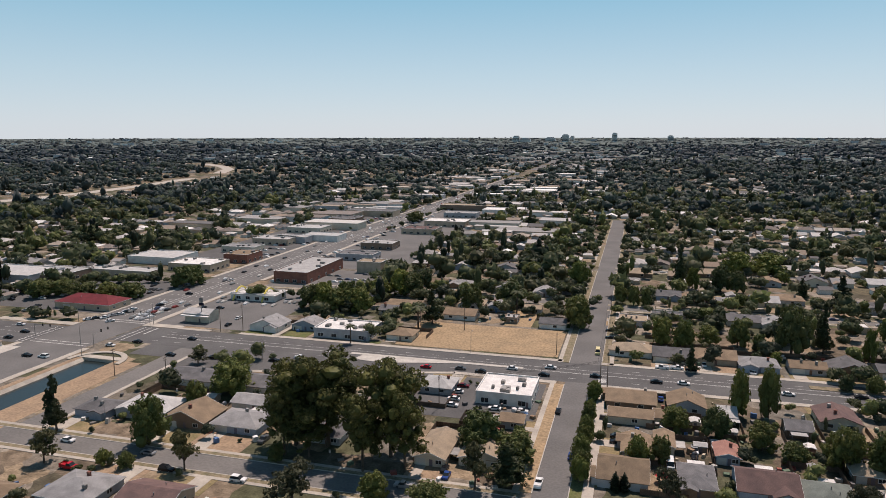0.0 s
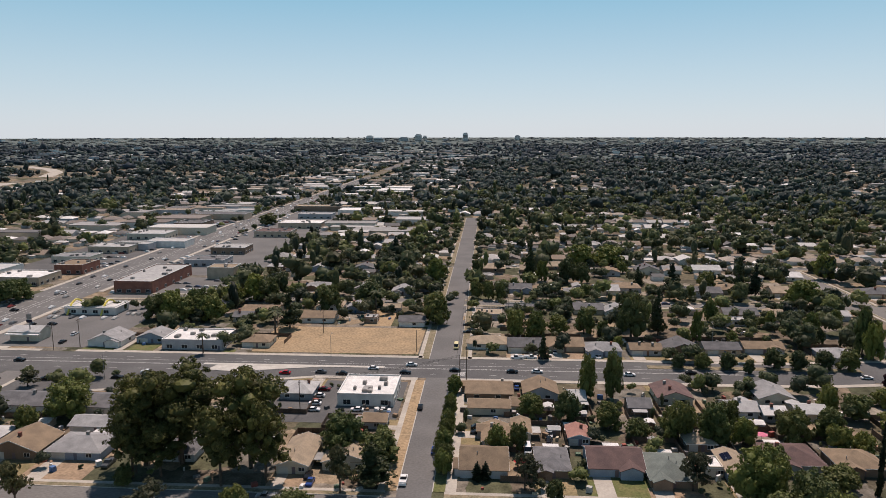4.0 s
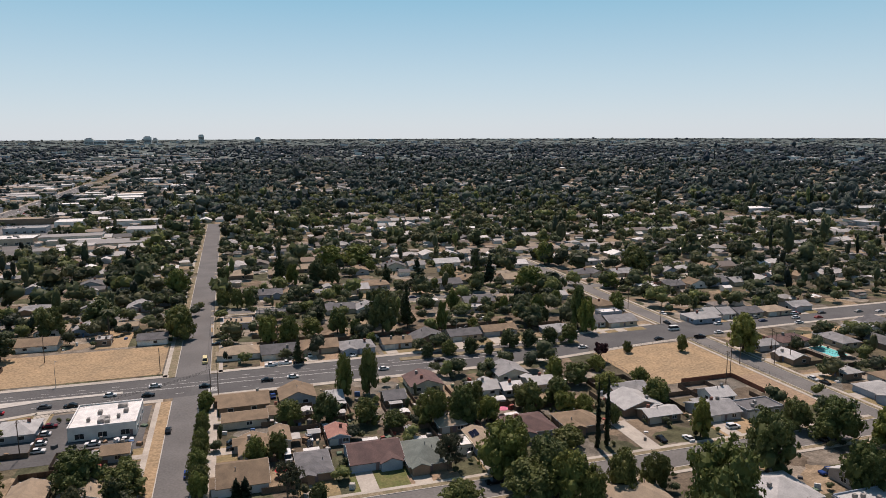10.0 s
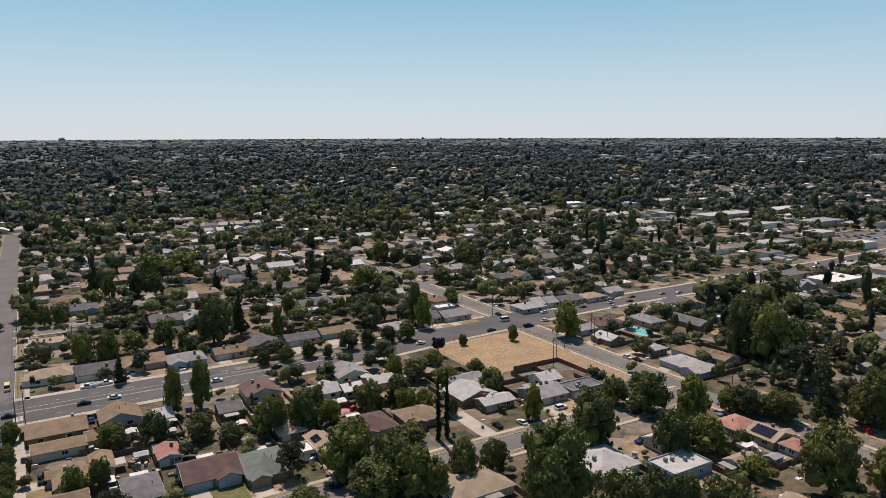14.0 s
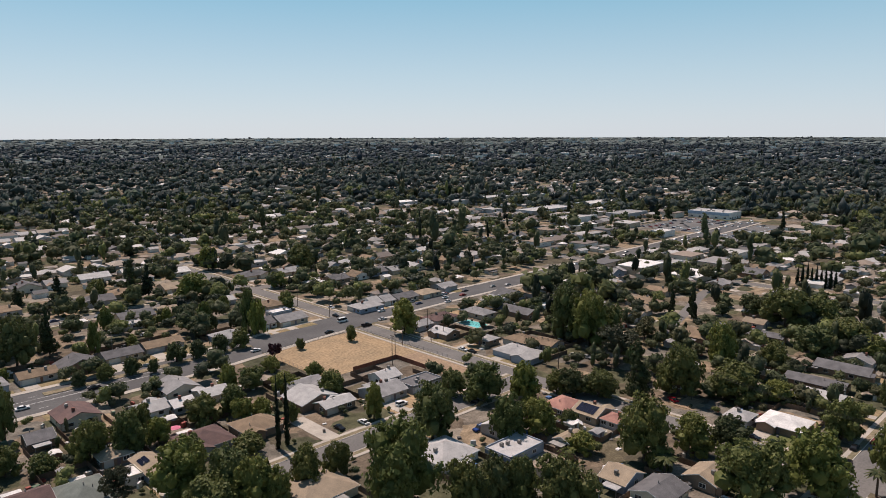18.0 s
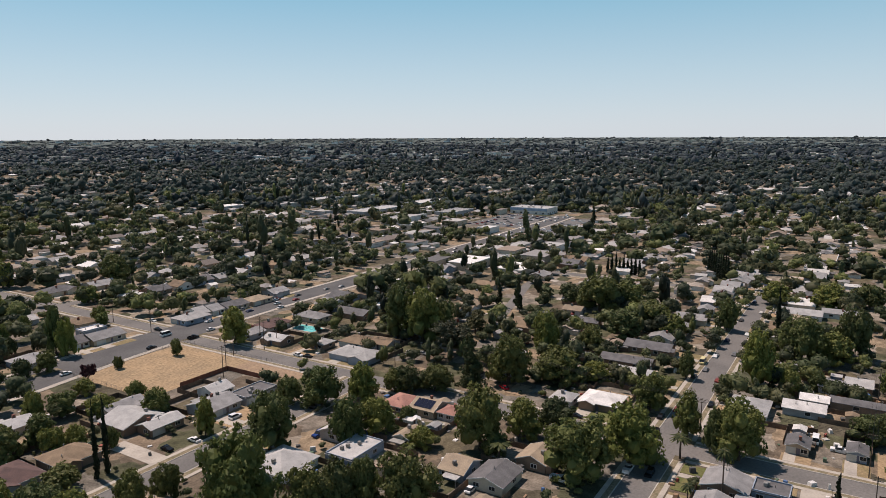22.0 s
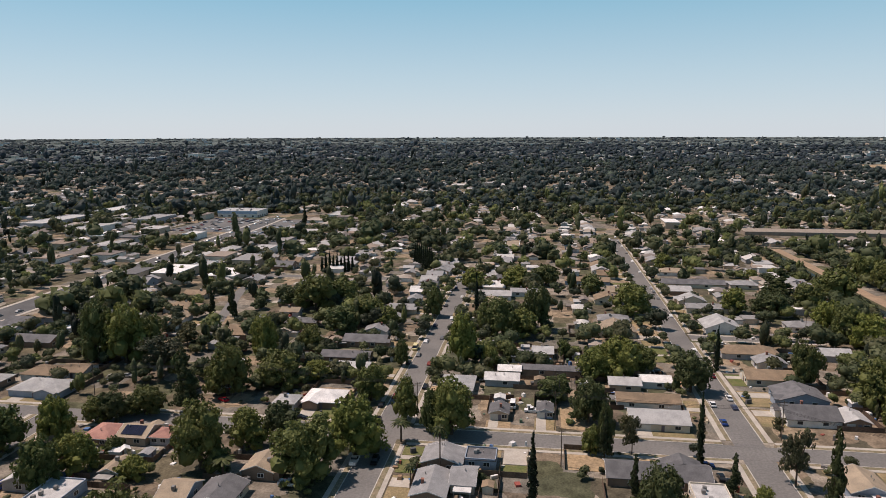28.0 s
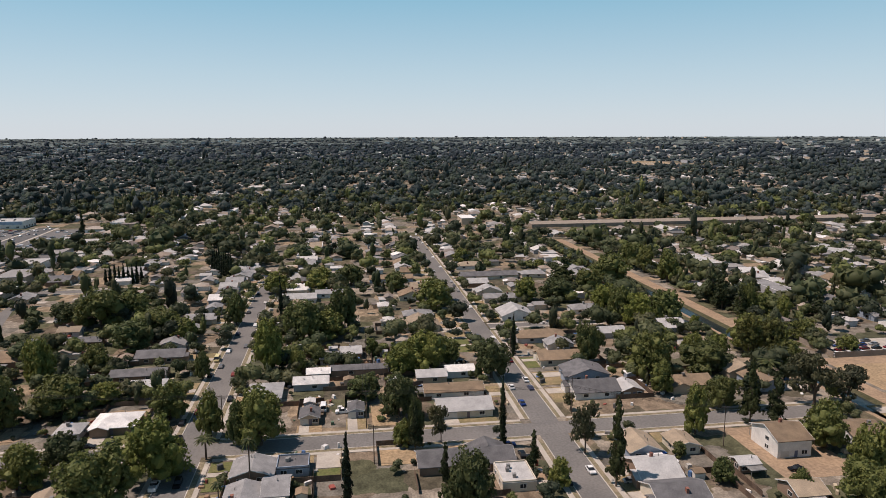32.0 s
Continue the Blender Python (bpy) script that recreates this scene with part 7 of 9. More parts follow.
tree(131.5, 219.5, 5.8, 8.2, "o", 0)
tree(147.3, 222.8, 3.9, 7.4, "o", 0)
tree(142.3, 204.0, 6.3, 10.4, "o", 0)
tree(138.9, 175.2, 3.9, 12.8, "o", 0)
tree(106.0, 204.0, 4.4, 8.5, "o", 0)
tree(112.2, 201.8, 4.1, 8.4, "o", 0)
tree(117.6, 192.5, 2.8, 7.5, "o", 0)
tree(95.5, 181.2, 6.4, 6.6, "o", 2)
tree(75.4, 156.4, 5.6, 11.5, "o", 0)
tree(81.2, 152.5, 7.2, 15.4, "o", 0)
tree(85.8, 147.9, 4.8, 12.4, "o", 0)
tree(96.2, 150.6, 5.3, 13.8, "o", 2)
tree(105.9, 150.7, 4.5, 11.9, "o", 2)
tree(106.6, 125.4, 11.1, 25.4, "o", 1)
tree(141.9, 149.9, 8.3, 18.3, "o", 0)
tree(178.1, 160.4, 8.4, 14.5, "o", 1)
tree(188.1, 150.5, 6.9, 14.5, "o", 1)
tree(172.5, 170.7, 5.3, 10.1, "o", 0)
tree(158.9, 133.0, 6.3, 14.6, "o", 1)
tree(168.6, 129.3, 7.2, 12.9, "o", 0)
tree(205.4, 141.0, 6.5, 10.9, "o", 2)
tree(210.1, 133.2, 7.6, 11.2, "o", 2)
tree(201.5, 145.8, 4.8, 9.1, "o", 2)
tree(181.4, 126.4, 3.3, 5.9, "o", 0)
tree(167.4, 111.3, 5.1, 7.2, "o", 0)
tree(119.4, 112.7, 6.9, 15.4, "o", 2)
tree(123.7, 108.4, 6.2, 15.4, "o", 2)
tree(129.7, 104.4, 5.5, 15.5, "o", 0)
tree(135.7, 94.7, 8.7, 17.2, "o", 2)
tree(175.4, 95.1, 9.3, 20.4, "o", 2)
tree(190.5, 87.8, 7.1, 13.9, "o", 0)
tree(200.2, 80.8, 7.3, 11.3, "o", 2)
tree(173.3, 63.2, 11.0, 17.9, "o", 0)
tree(189.2, 53.4, 9.9, 19.4, "o", 1)
tree(212.0, 119.2, 6.4, 24.3, "k")
tree(230.6, 112.8, 9.3, 21.7, "o", 2)
tree(271.9, 115.5, 7.6, 21.8, "o", 0)
tree(241.9, 96.9, 10.1, 14.3, "o", 2)
tree(250.5, 85.3, 6.4, 8.8, "o", 0)
tree(259.5, 183.7, 9.7, 26.1, "o", 0)
tree(259.5, 171.3, 10.6, 25.4, "o", 0)
tree(266.4, 164.4, 6.9, 18.9, "o", 0)
tree(244.1, 147.1, 11.0, 17.6, "s")
tree(283.1, 156.4, 6.8, 12.0, "s")
tree(355.8, 120.0, 14.2, 22.2, "o", 2)
tree(287.8, 99.5, 6.5, 12.3, "o", 2)
tree(233.1, 59.3, 7.1, 14.3, "o", 0)
tree(212.6, 243.8, 7.9, 17.3, "o", 0)
tree(165.1, 261.0, 1.8, 4.7, "o", 0)
tree(193.4, 260.4, 2.7, 5.6, "o", 0)
tree(146.3, 250.9, 3.5, 9.4, "m")
tree(139.3, 241.9, 4.3, 7.1, "o", 0)
tree(365.7, 137.7, 9.8, 12.1, "o", 2)
tree(365.4, 107.5, 11.2, 17.0, "o", 0)
tree(335.1, 86.4, 11.7, 15.3, "o", 2)
tree(325.5, 74.1, 8.5, 12.1, "o", 0)
tree(271.5, 55.8, 4.0, 12.5, "o", 0)
tree(276.0, 30.9, 7.6, 23.0, "o", 1)
tree(317.2, 19.6, 12.1, 22.0, "o", 0)
tree(332.8, 1.7, 8.4, 24.7, "o", 2)
tree(321.4, 7.6, 9.5, 13.7, "o", 0)
tree(351.3, 54.5, 6.0, 17.0, "o", 0)
tree(216.2, 43.1, 5.3, 17.0, "o", 0)
tree(208.3, 26.9, 9.0, 17.9, "o", 0)
tree(210.2, 33.9, 4.7, 15.5, "o", 0)
tree(266.4, -23.0, 8.1, 13.2, "o", 1)
tree(269.5, -31.7, 10.5, 17.4, "o", 0)
tree(276.1, -41.8, 7.2, 12.2, "o", 0)
tree(365.3, -48.1, 11.7, 16.5, "o", 0)
tree(256.6, -56.3, 8.6, 16.0, "o", 2)
tree(224.0, -17.1, 6.9, 16.0, "o", 2)
tree(199.9, -20.2, 3.1, 17.7, "o", 2)
tree(200.7, -16.6, 3.6, 8.7, "o", 0)
tree(201.5, -28.4, 3.1, 12.6, "s")
tree(241.3, -6.4, 7.2, 9.4, "o", 0)
tree(273.8, 19.0, 4.2, 9.7, "o", 0)
tree(283.8, 10.9, 3.6, 7.6, "o", 0)
tree(291.5, -11.0, 3.7, 8.3, "o", 1)
tree(420.5, 40.4, 10.6, 13.8, "o", 0)
tree(421.7, 14.5, 12.3, 15.3, "o", 0)
tree(347.0, 90.9, 9.0, 12.2, "o", 2)
tree(312.5, 93.1, 9.7, 14.0, "o", 0)
tree(498.6, -86.2, 8.4, 11.0, "o", 0)
tree(415.7, -31.1, 8.7, 12.9, "o", 0)
tree(436.1, -4.3, 10.9, 13.8, "o", 2)
tree(268.1, -100.0, 6.9, 18.8, "o", 2)
tree(167.4, -71.6, 3.5, 26.0, "k")
tree(187.8, -70.1, 5.0, 17.4, "s")
tree(179.8, -51.9, 2.6, 12.5, "k")
tree(169.7, -56.4, 4.1, 9.3, "o", 0)
tree(161.2, -29.8, 7.7, 18.4, "o", 2)
tree(195.9, -109.6, 5.0, 18.0, "o", 0)
tree(214.5, -128.9, 6.1, 12.7, "o", 2)
tree(201.4, -131.9, 3.6, 22.8, "k")
tree(198.0, -138.8, 4.4, 18.8, "k")
tree(209.6, -161.0, 10.3, 20.7, "s")
tree(210.1, -174.5, 8.2, 15.8, "s")
tree(249.0, -177.1, 7.8, 12.3, "o", 2)
tree(180.4, -143.6, 8.1, 16.6, "o", 0)
tree(157.2, -138.9, 7.5, 20.2, "o", 0)
tree(272.0, -175.1, 9.6, 15.8, "o", 0)
tree(274.0, -188.6, 8.4, 14.1, "o", 0)
tree(318.2, -144.4, 8.8, 17.8, "o", 1)
tree(321.2, -159.3, 9.6, 17.5, "o", 1)
tree(331.7, -139.2, 7.4, 17.4, "o", 0)
tree(247.4, -117.9, 10.6, 19.0, "o", 2)
tree(250.9, -142.4, 11.1, 13.4, "o", 2)
tree(230.2, -114.5, 5.6, 13.4, "o", 0)
tree(378.9, -102.8, 8.2, 13.3, "o", 0)
tree(376.1, -120.4, 11.5, 13.9, "o", 2)
tree(414.8, -168.0, 13.0, 20.8, "o", 0)
tree(165.6, -101.8, 3.9, 7.9, "o", 0)
tree(157.1, -119.3, 3.0, 7.5, "o", 0)
tree(146.0, -130.5, 8.0, 12.8, "o", 0)
tree(406.7, -135.4, 14.3, 19.6, "k")
tree(389.7, -143.9, 10.4, 17.2, "o", 2)
tree(285.4, -210.4, 6.6, 10.8, "o", 2)
tree(325.6, -216.2, 8.2, 12.0, "o", 0)
tree(321.0, -245.2, 6.7, 12.0, "k")
tree(266.8, -219.0, 5.2, 7.6, "o", 0)

# trees on the dirt median of the boulevard
tree(78.2, 278.5, 3.6, 6.6, "o")
tree(88.1, 279.3, 3.9, 7.2, "o")
tree(97.8, 278.5, 4.2, 7.4, "o")
tree(104.6, 273.6, 2.6, 6.0, "o")
tree(117.1, 280.4, 5.2, 9.0, "o")
tree(126.0, 279.1, 4.6, 8.4, "o")
tree(137.2, 280.6, 4.3, 8.0, "o")
tree(146.1, 279.3, 5.2, 9.2, "o")
tree(-7.5, 449.4, 3.3, 14.7, "o")
tree(-6.5, 395.3, 4.8, 12.0, "o")
tree(0.8, 393.5, 4.3, 11.4, "o")
tree(7.2, 391.9, 3.5, 10.4, "o")
tree(27.4, 440.6, 6.3, 25.6, "k")
tree(35.3, 447.5, 4.8, 14.2, "o")
tree(51.2, 443.5, 6.5, 16.8, "o")
tree(60.2, 441.3, 6.4, 14.2, "o")
tree(68.5, 500.3, 11.4, 16.8, "o", 1)
tree(89.6, 506.7, 12.7, 15.0, "o", 1)
tree(92.7, 476.4, 4.4, 8.2, "o", 1)
tree(94.4, 436.3, 4.3, 12.4, "k")
tree(110.2, 414.7, 7.0, 19.2, "k")
tree(57.2, 405.4, 4.6, 7.6, "o", 1)
tree(36.2, 374.1, 4.9, 5.7, "o", 1)
tree(13.1, 317.7, 5.3, 13.5, "o")
tree(22.9, 318.1, 6.0, 13.6, "o")
tree(34.3, 324.9, 6.1, 9.0, "o")
tree(46.3, 325.9, 5.8, 13.6, "o")
tree(54.9, 323.8, 3.6, 7.9, "o", 1)
tree(67.0, 318.7, 8.8, 22.4, "o")
tree(81.0, 325.5, 5.2, 23.0, "k")
tree(113.5, 352.2, 4.6, 12.0, "o", 1)
tree(147.2, 410.5, 5.4, 23.7, "k")
tree(156.5, 408.2, 5.9, 20.1, "k")
tree(133.7, 426.4, 6.6, 12.4, "o")
tree(174.6, 387.0, 11.3, 15.9, "o", 1)
tree(152.3, 327.9, 4.4, 12.7, "o", 1)
tree(161.8, 300.2, 4.4, 22.6, "o", 1)
tree(162.8, 293.0, 4.6, 17.2, "o", 1)
tree(200.2, 326.8, 4.3, 7.2, "o", 1)
tree(138.3, 339.8, 3.2, 10.2, "o")
tree(149.9, 313.7, 2.9, 8.8, "o")
tree(96.2, 316.5, 3.2, 15.6, "o", 1)
tree(23.9, 285.7, 3.0, 12.4, "k")
tree(220.1, 462.0, 8.2, 18.8, "o")
tree(51.7, 308.2, 2.9, 4.0, "o")
tree(58.8, 306.4, 2.9, 5.4, "o", 1)
tree(112.8, 317.6, 2.8, 5.8, "o")
tree(174.5, 350.1, 3.2, 8.1, "o", 1)
tree(353.6, -203.0, 5.5, 21.8, "k")
tree(342.9, -203.0, 6.4, 25.8, "k")
tree(326.1, -203.0, 5.4, 17.1, "k")
tree(326.9, -207.6, 4.6, 18.0, "o")
tree(259.3, -166.6, 5.3, 20.6, "p")
tree(254.4, -174.4, 5.8, 20.4, "p")
tree(329.5, -220.7, 4.2, 15.5, "o")
tree(317.8, -222.2, 4.9, 13.6, "o")
tree(329.7, -146.9, 7.7, 13.1, "o", 1)
tree(323.4, -158.6, 7.7, 17.0, "o")
tree(301.9, -165.1, 3.3, 9.4, "o")
tree(467.7, -203.0, 8.1, 17.3, "o")
tree(445.9, -204.8, 7.8, 19.3, "o")
tree(412.3, -205.0, 9.0, 22.0, "o")
tree(347.3, -138.1, 7.6, 15.5, "o", 1)
tree(262.8, -143.8, 5.9, 13.4, "o")
tree(264.7, -155.7, 5.4, 11.1, "o")

# ---------------------------------------------------------------- vehicles
car(-168.5, 166.1, "w", "s", 0)
car(-138.4, 165.4, "l", "s", 180)
car(-126.1, 157.7, "k", "u", 0)
car(-103.1, 157.9, "w", "u", 0)
car(-109.4, 182.8, "d", "p", 270)
car(-154.4, 151.7, "r", "p", 0)
car(-197.6, 271.1, "k", "s", 0)
car(-219.3, 260.5, "k", "s", 180)
car(-227.6, 252.8, "w", "s", 0)
car(-251.8, 230.9, "k", "s", 0)
car(-243.6, 231.5, "w", "u", 180)
car(-296.7, 270.3, "w", "s", 0)
car(-283.6, 260.2, "k", "s", 0)
car(-283.1, 250.5, "k", "s", 180)
car(-192.2, 248.1, "k", "s", 0)
car(-171.9, 249.6, "k", "u", 180)
car(-159.6, 254.6, "w", "s", 180)
car(-145.0, 253.1, "k", "s", 0)
car(-136.7, 260.1, "w", "s", 180)
car(-66.4, 264.3, "d", "s", 0)
car(-46.0, 269.9, "w", "s", 0)
car(-12.7, 269.3, "k", "s", 0)
car(-23.0, 230.0, "k", "s", 90)
car(-15.5, 196.7, "n", "s", 90)
car(-22.6, 177.9, "w", "p", 90)
car(-44.7, 226.6, "w", "s", 180)
car(-35.2, 226.6, "w", "s", 0)
car(-60.5, 245.2, "m", "s", 0)
car(-61.1, 238.9, "w", "s", 180)
car(-60.7, 231.5, "w", "s", 180)
car(-59.8, 225.7, "w", "s", 0)
car(-48.1, 175.5, "n", "s", 270)
car(-49.6, 179.2, "k", "s", 90)
car(-57.7, 166.9, "l", "p", 180)
car(-271.5, 287.4, "w", "s", 240)
car(-269.0, 290.4, "k", "s", 60)
car(-265.5, 292.5, "w", "s", 240)
car(-264.5, 297.5, "l", "s", 240)
car(-262.7, 300.5, "w", "s", 60)
car(-262.3, 305.5, "k", "s", 60)
car(-263.6, 311.5, "w", "s", 60)
car(-257.8, 287.7, "w", "s", 60)
car(-255.1, 323.1, "k", "s", 60)
car(-195.0, 297.1, "k", "s", 90)
car(-197.2, 310.0, "w", "s", 90)
car(-227.7, 324.0, "k", "s", 270)
car(-218.7, 326.4, "k", "s", 0)
car(-256.4, 351.7, "k", "s", 0)
car(-346.4, 335.1, "w", "s", 180)
car(-339.7, 336.9, "k", "s", 180)
car(-332.2, 319.0, "w", "s", 0)
car(-327.0, 332.5, "w", "s", 180)
car(-318.1, 299.2, "k", "s", 0)
car(-347.4, 311.9, "k", "s", 180)
car(-317.4, 293.0, "l", "s", 180)
car(-254.4, 393.0, "w", "s", 270)
car(-13.6, 300.4, "y", "v", 270)
car(-9.7, 337.4, "k", "s", 180)
car(-9.2, 324.7, "k", "s", 180)
car(18.7, 287.7, "w", "p", 0)
car(24.1, 287.1, "k", "s", 180)
car(29.7, 295.1, "w", "s", 270)
car(47.9, 290.5, "w", "s", 90)
car(20.3, 269.9, "w", "s", 0)
car(56.6, 268.4, "w", "s", 0)
car(13.0, 286.9, "w", "p", 180)
car(10.3, 269.0, "k", "s", 0)
car(-31.0, 275.2, "w", "s", 0)
car(-32.5, 265.5, "k", "s", 0)
car(-57.7, 262.8, "k", "s", 180)
car(-80.6, 262.3, "r", "s", 180)
car(47.3, 290.5, "w", "s", 270)
car(-2.7, 214.6, "k", "s", 0)
car(-2.7, 210.4, "k", "s", 180)
car(11.4, 251.0, "n", "s", 90)
car(20.1, 210.3, "l", "p", 270)
car(19.7, 206.1, "k", "s", 270)
car(12.6, 198.6, "w", "v", 270)
car(26.2, 215.5, "w", "p", 270)
car(65.7, 166.9, "k", "u", 180)
car(125.8, 266.8, "k", "s", 180)
car(148.5, 270.2, "w", "s", 0)
car(188.3, 270.8, "k", "s", 0)
car(204.9, 282.7, "w", "v", 0)
car(208.8, 294.1, "k", "s", 270)
car(222.2, 271.6, "w", "s", 0)
car(232.5, 285.0, "w", "s", 180)
car(284.3, 289.6, "w", "s", 0)
car(217.9, 310.8, "w", "s", 270)
car(153.5, 177.9, "w", "u", 0)
car(134.1, 174.7, "w", "s", 90)
car(125.7, 176.8, "k", "s", 270)
car(214.4, 206.3, "w", "s", 270)
car(215.1, 201.3, "k", "s", 270)
car(63.4, 369.2, "w", "v", 90)
car(258.0, 289.1, "l", "s", 180)
car(123.2, 329.8, "w", "s", 0)
car(136.8, 407.5, "w", "s", 180)
car(123.9, 354.1, "w", "s", 0)
car(121.5, 266.2, "k", "u", 180)
car(81.5, 271.7, "k", "s", 0)
car(208.6, 267.6, "k", "p", 0)
car(157.5, 144.1, "n", "u", 180)
car(173.3, 160.7, "k", "s", 90)
car(236.9, 115.3, "r", "s", 0)
car(213.7, 79.0, "k", "s", 270)
car(215.0, 72.3, "k", "s", 90)
car(185.3, 52.6, "w", "p", 0)
car(152.2, 85.4, "w", "s", 0)
car(294.2, 54.2, "y", "v", 180)
car(274.6, 53.6, "k", "s", 0)
car(228.2, 54.4, "k", "s", 0)
car(244.1, 161.2, "l", "s", 270)
car(254.8, 179.2, "k", "s", 90)
car(272.9, 274.5, "w", "s", 0)
car(278.7, 282.6, "w", "s", 0)
car(213.8, 52.4, "k", "u", 180)
car(185.9, 46.6, "k", "u", 180)
car(169.7, 67.0, "w", "p", 270)
car(233.7, 8.4, "w", "v", 0)
car(229.7, 1.5, "w", "p", 90)
car(251.0, -68.6, "w", "s", 0)
car(244.0, -61.3, "w", "s", 0)
car(228.2, -61.2, "n", "s", 0)
car(318.4, -81.8, "w", "s", 90)
car(303.3, -77.7, "k", "s", 270)
car(274.3, -68.2, "m", "s", 0)
car(258.5, -60.7, "l", "s", 0)
car(189.1, -51.1, "k", "s", 0)
car(186.2, -52.5, "k", "s", 0)
car(276.0, -47.4, "k", "s", 90)
car(409.3, 53.5, "w", "s", 180)
car(195.0, 48.8, "k", "s", 180)
car(247.5, 41.9, "k", "s", 180)
car(176.7, -67.8, "w", "s", 180)
car(171.4, -59.3, "k", "s", 180)
car(298.9, -1.8, "k", "s", 270)
car(169.2, -76.7, "l", "s", 270)
car(168.6, -125.9, "k", "s", 90)
car(196.2, -48.6, "n", "s", 270)
car(271.2, -56.0, "k", "s", 90)
car(372.9, -59.1, "k", "s", 180)
car(468.4, -74.2, "k", "s", 0)
car(386.6, -57.9, "w", "s", 270)

# car park beside the crimson-roofed restaurant
car(-350.7, 337.2, "w", "s", 90)
car(-349.5, 342.5, "k", "u", 84)
car(-337.4, 342.5, "d", "s", 96)
car(-340.2, 340.1, "k", "u", 180)
car(-338.7, 332.5, "w", "s", 90)
car(-340.7, 321.2, "w", "u", 84)
car(-339.2, 324.6, "k", "s", 96)
car(-351.1, 315.3, "k", "u", 180)
car(-320.3, 304.0, "d", "s", 90)
car(-331.3, 336.1, "w", "u", 84)
car(-365.8, 341.4, "l", "s", 96)
car(-359.6, 348.3, "d", "u", 180)
car(-338.4, 348.9, "l", "s", 90)
car(-363.9, 322.5, "d", "u", 84)
car(-358.5, 330.3, "m", "s", 96)

# ---------------------------------------------------------------- poles
street_lamp(-228.2, 236.5, 14.0)
utility_pole(-197.6, 220.6, 11.0)
street_lamp(-232.4, 288.7, 12.0)
utility_pole(-192.3, 286.3, 13.0)
utility_pole(-183.3, 291.6, 13.0)
street_lamp(-149.6, 251.9, 10.0)
utility_pole(-98.5, 177.9, 11.0)
utility_pole(-171.4, 217.9, 11.0)
utility_pole(-63.8, 223.1, 12.0)
utility_pole(-7.8, 259.7, 12.0)
utility_pole(11.1, 350.1, 11.0)
street_lamp(-67.3, 286.3, 9.0)
utility_pole(-97.7, 310.0, 12.0)
utility_pole(-78.6, 320.3, 12.0)
utility_pole(-30.8, 294.0, 10.0)
utility_pole(-10.2, 254.2, 12.0)
utility_pole(-10.6, 370.9, 11.0)
street_lamp(101.6, 310.2, 10.0)
utility_pole(213.3, 225.7, 14.0)
utility_pole(185.9, 219.1, 13.0)
utility_pole(221.6, 236.8, 12.0)
utility_pole(221.3, 225.8, 12.0)
utility_pole(268.7, 301.3, 11.0)
utility_pole(206.7, 341.3, 11.0)
utility_pole(205.4, 294.6, 11.0)
utility_pole(261.3, 359.9, 12.0)
utility_pole(206.7, 327.0, 12.0)
utility_pole(179.3, 213.3, 13.0)
utility_pole(224.6, 162.0, 12.0)
utility_pole(200.1, 230.6, 9.0)
utility_pole(230.7, 107.7, 13.0)
utility_pole(221.5, 40.3, 12.0)
street_lamp(276.4, 58.8, 10.0)
utility_pole(215.9, -5.9, 13.0)
utility_pole(190.8, -7.2, 12.0)
utility_pole(217.4, -75.8, 13.0)
utility_pole(367.8, -75.1, 11.0)
utility_pole(287.2, -71.5, 11.0)
utility_pole(340.6, -125.6, 10.0)
utility_pole(186.2, -113.7, 13.0)
utility_pole(283.8, -8.2, 12.0)

# power lines along the street and across the blocks
wires(224.6, 162, 11.6, 230.7, 107.7, 12.6, (1, 0))
wires(217.7, 223.7, 12.6, 224.6, 162, 11.6, (1, 0))
wires(230.7, 107.7, 12.6, 221.5, 40.3, 11.6, (1, 0))
wires(221.5, 40.3, 11.6, 215.9, -5.9, 12.6, (1, 0))
wires(215.9, -5.9, 12.6, 211.9, -72.2, 12.6, (1, 0))
wires(215.9, -5.9, 12.6, 283.8, -8.2, 11.6, (0, 1))
wires(-10.2, 254.2, 11.6, -10.6, 370.9, 10.6, (1, 0))
wires(-63.8, 223.1, 11.6, -10.2, 254.2, 11.6, (0, 1))
wires(186.2, -113.7, 12.6, 211.9, -72.2, 12.6, (1, 0))


def solar_panels(x, y, z, w, d, cols, rows, tilt):
    """A rack of dark solar panels lying on a roof slope."""
    p = empty("solar_array", pose(x, y, z) @ pose(0, 0, 0, *tilt), "dark blue solar panels in a rack on a roof", "solar panel")
    m = Shape().box(-w / cols / 2 + 0.04, -d / rows / 2 + 0.04, 0, w / cols / 2 - 0.04, d / rows / 2 - 0.04, 0.06).mesh("panel", PLASTIC["solar"])
    for i in range(cols):
        for j in range(rows):
            part("panel", m, p, "", pose((i + 0.5) * w / cols - w / 2, (j + 0.5) * d / rows - d / 2, 0))


tarp = new("tarp", Shape().box(-2.6, -1.6, 2.0, 2.6, 1.6, 2.06).tube((-2.5, -1.5, 0), (-2.5, -1.5, 2), 0.04, 0.04, 5).tube((2.5, -1.5, 0), (2.5, -1.5, 2), 0.04, 0.04, 5).tube((-2.5, 1.5, 0), (-2.5, 1.5, 2), 0.04, 0.04, 5).tube((2.5, 1.5, 0), (2.5, 1.5, 2), 0.04, 0.04, 5).mesh("tarp", PLASTIC["blue"]))
tarp.matrix_basis = pose(183, -91, 0)
tagged(tarp, "blue tarpaulin shelter stretched beside a house", "tarp")
slab("driveway", 117, 172, 123, 194, 0.09, CONCRETE, "long pale concrete driveway beside a house", "driveway")
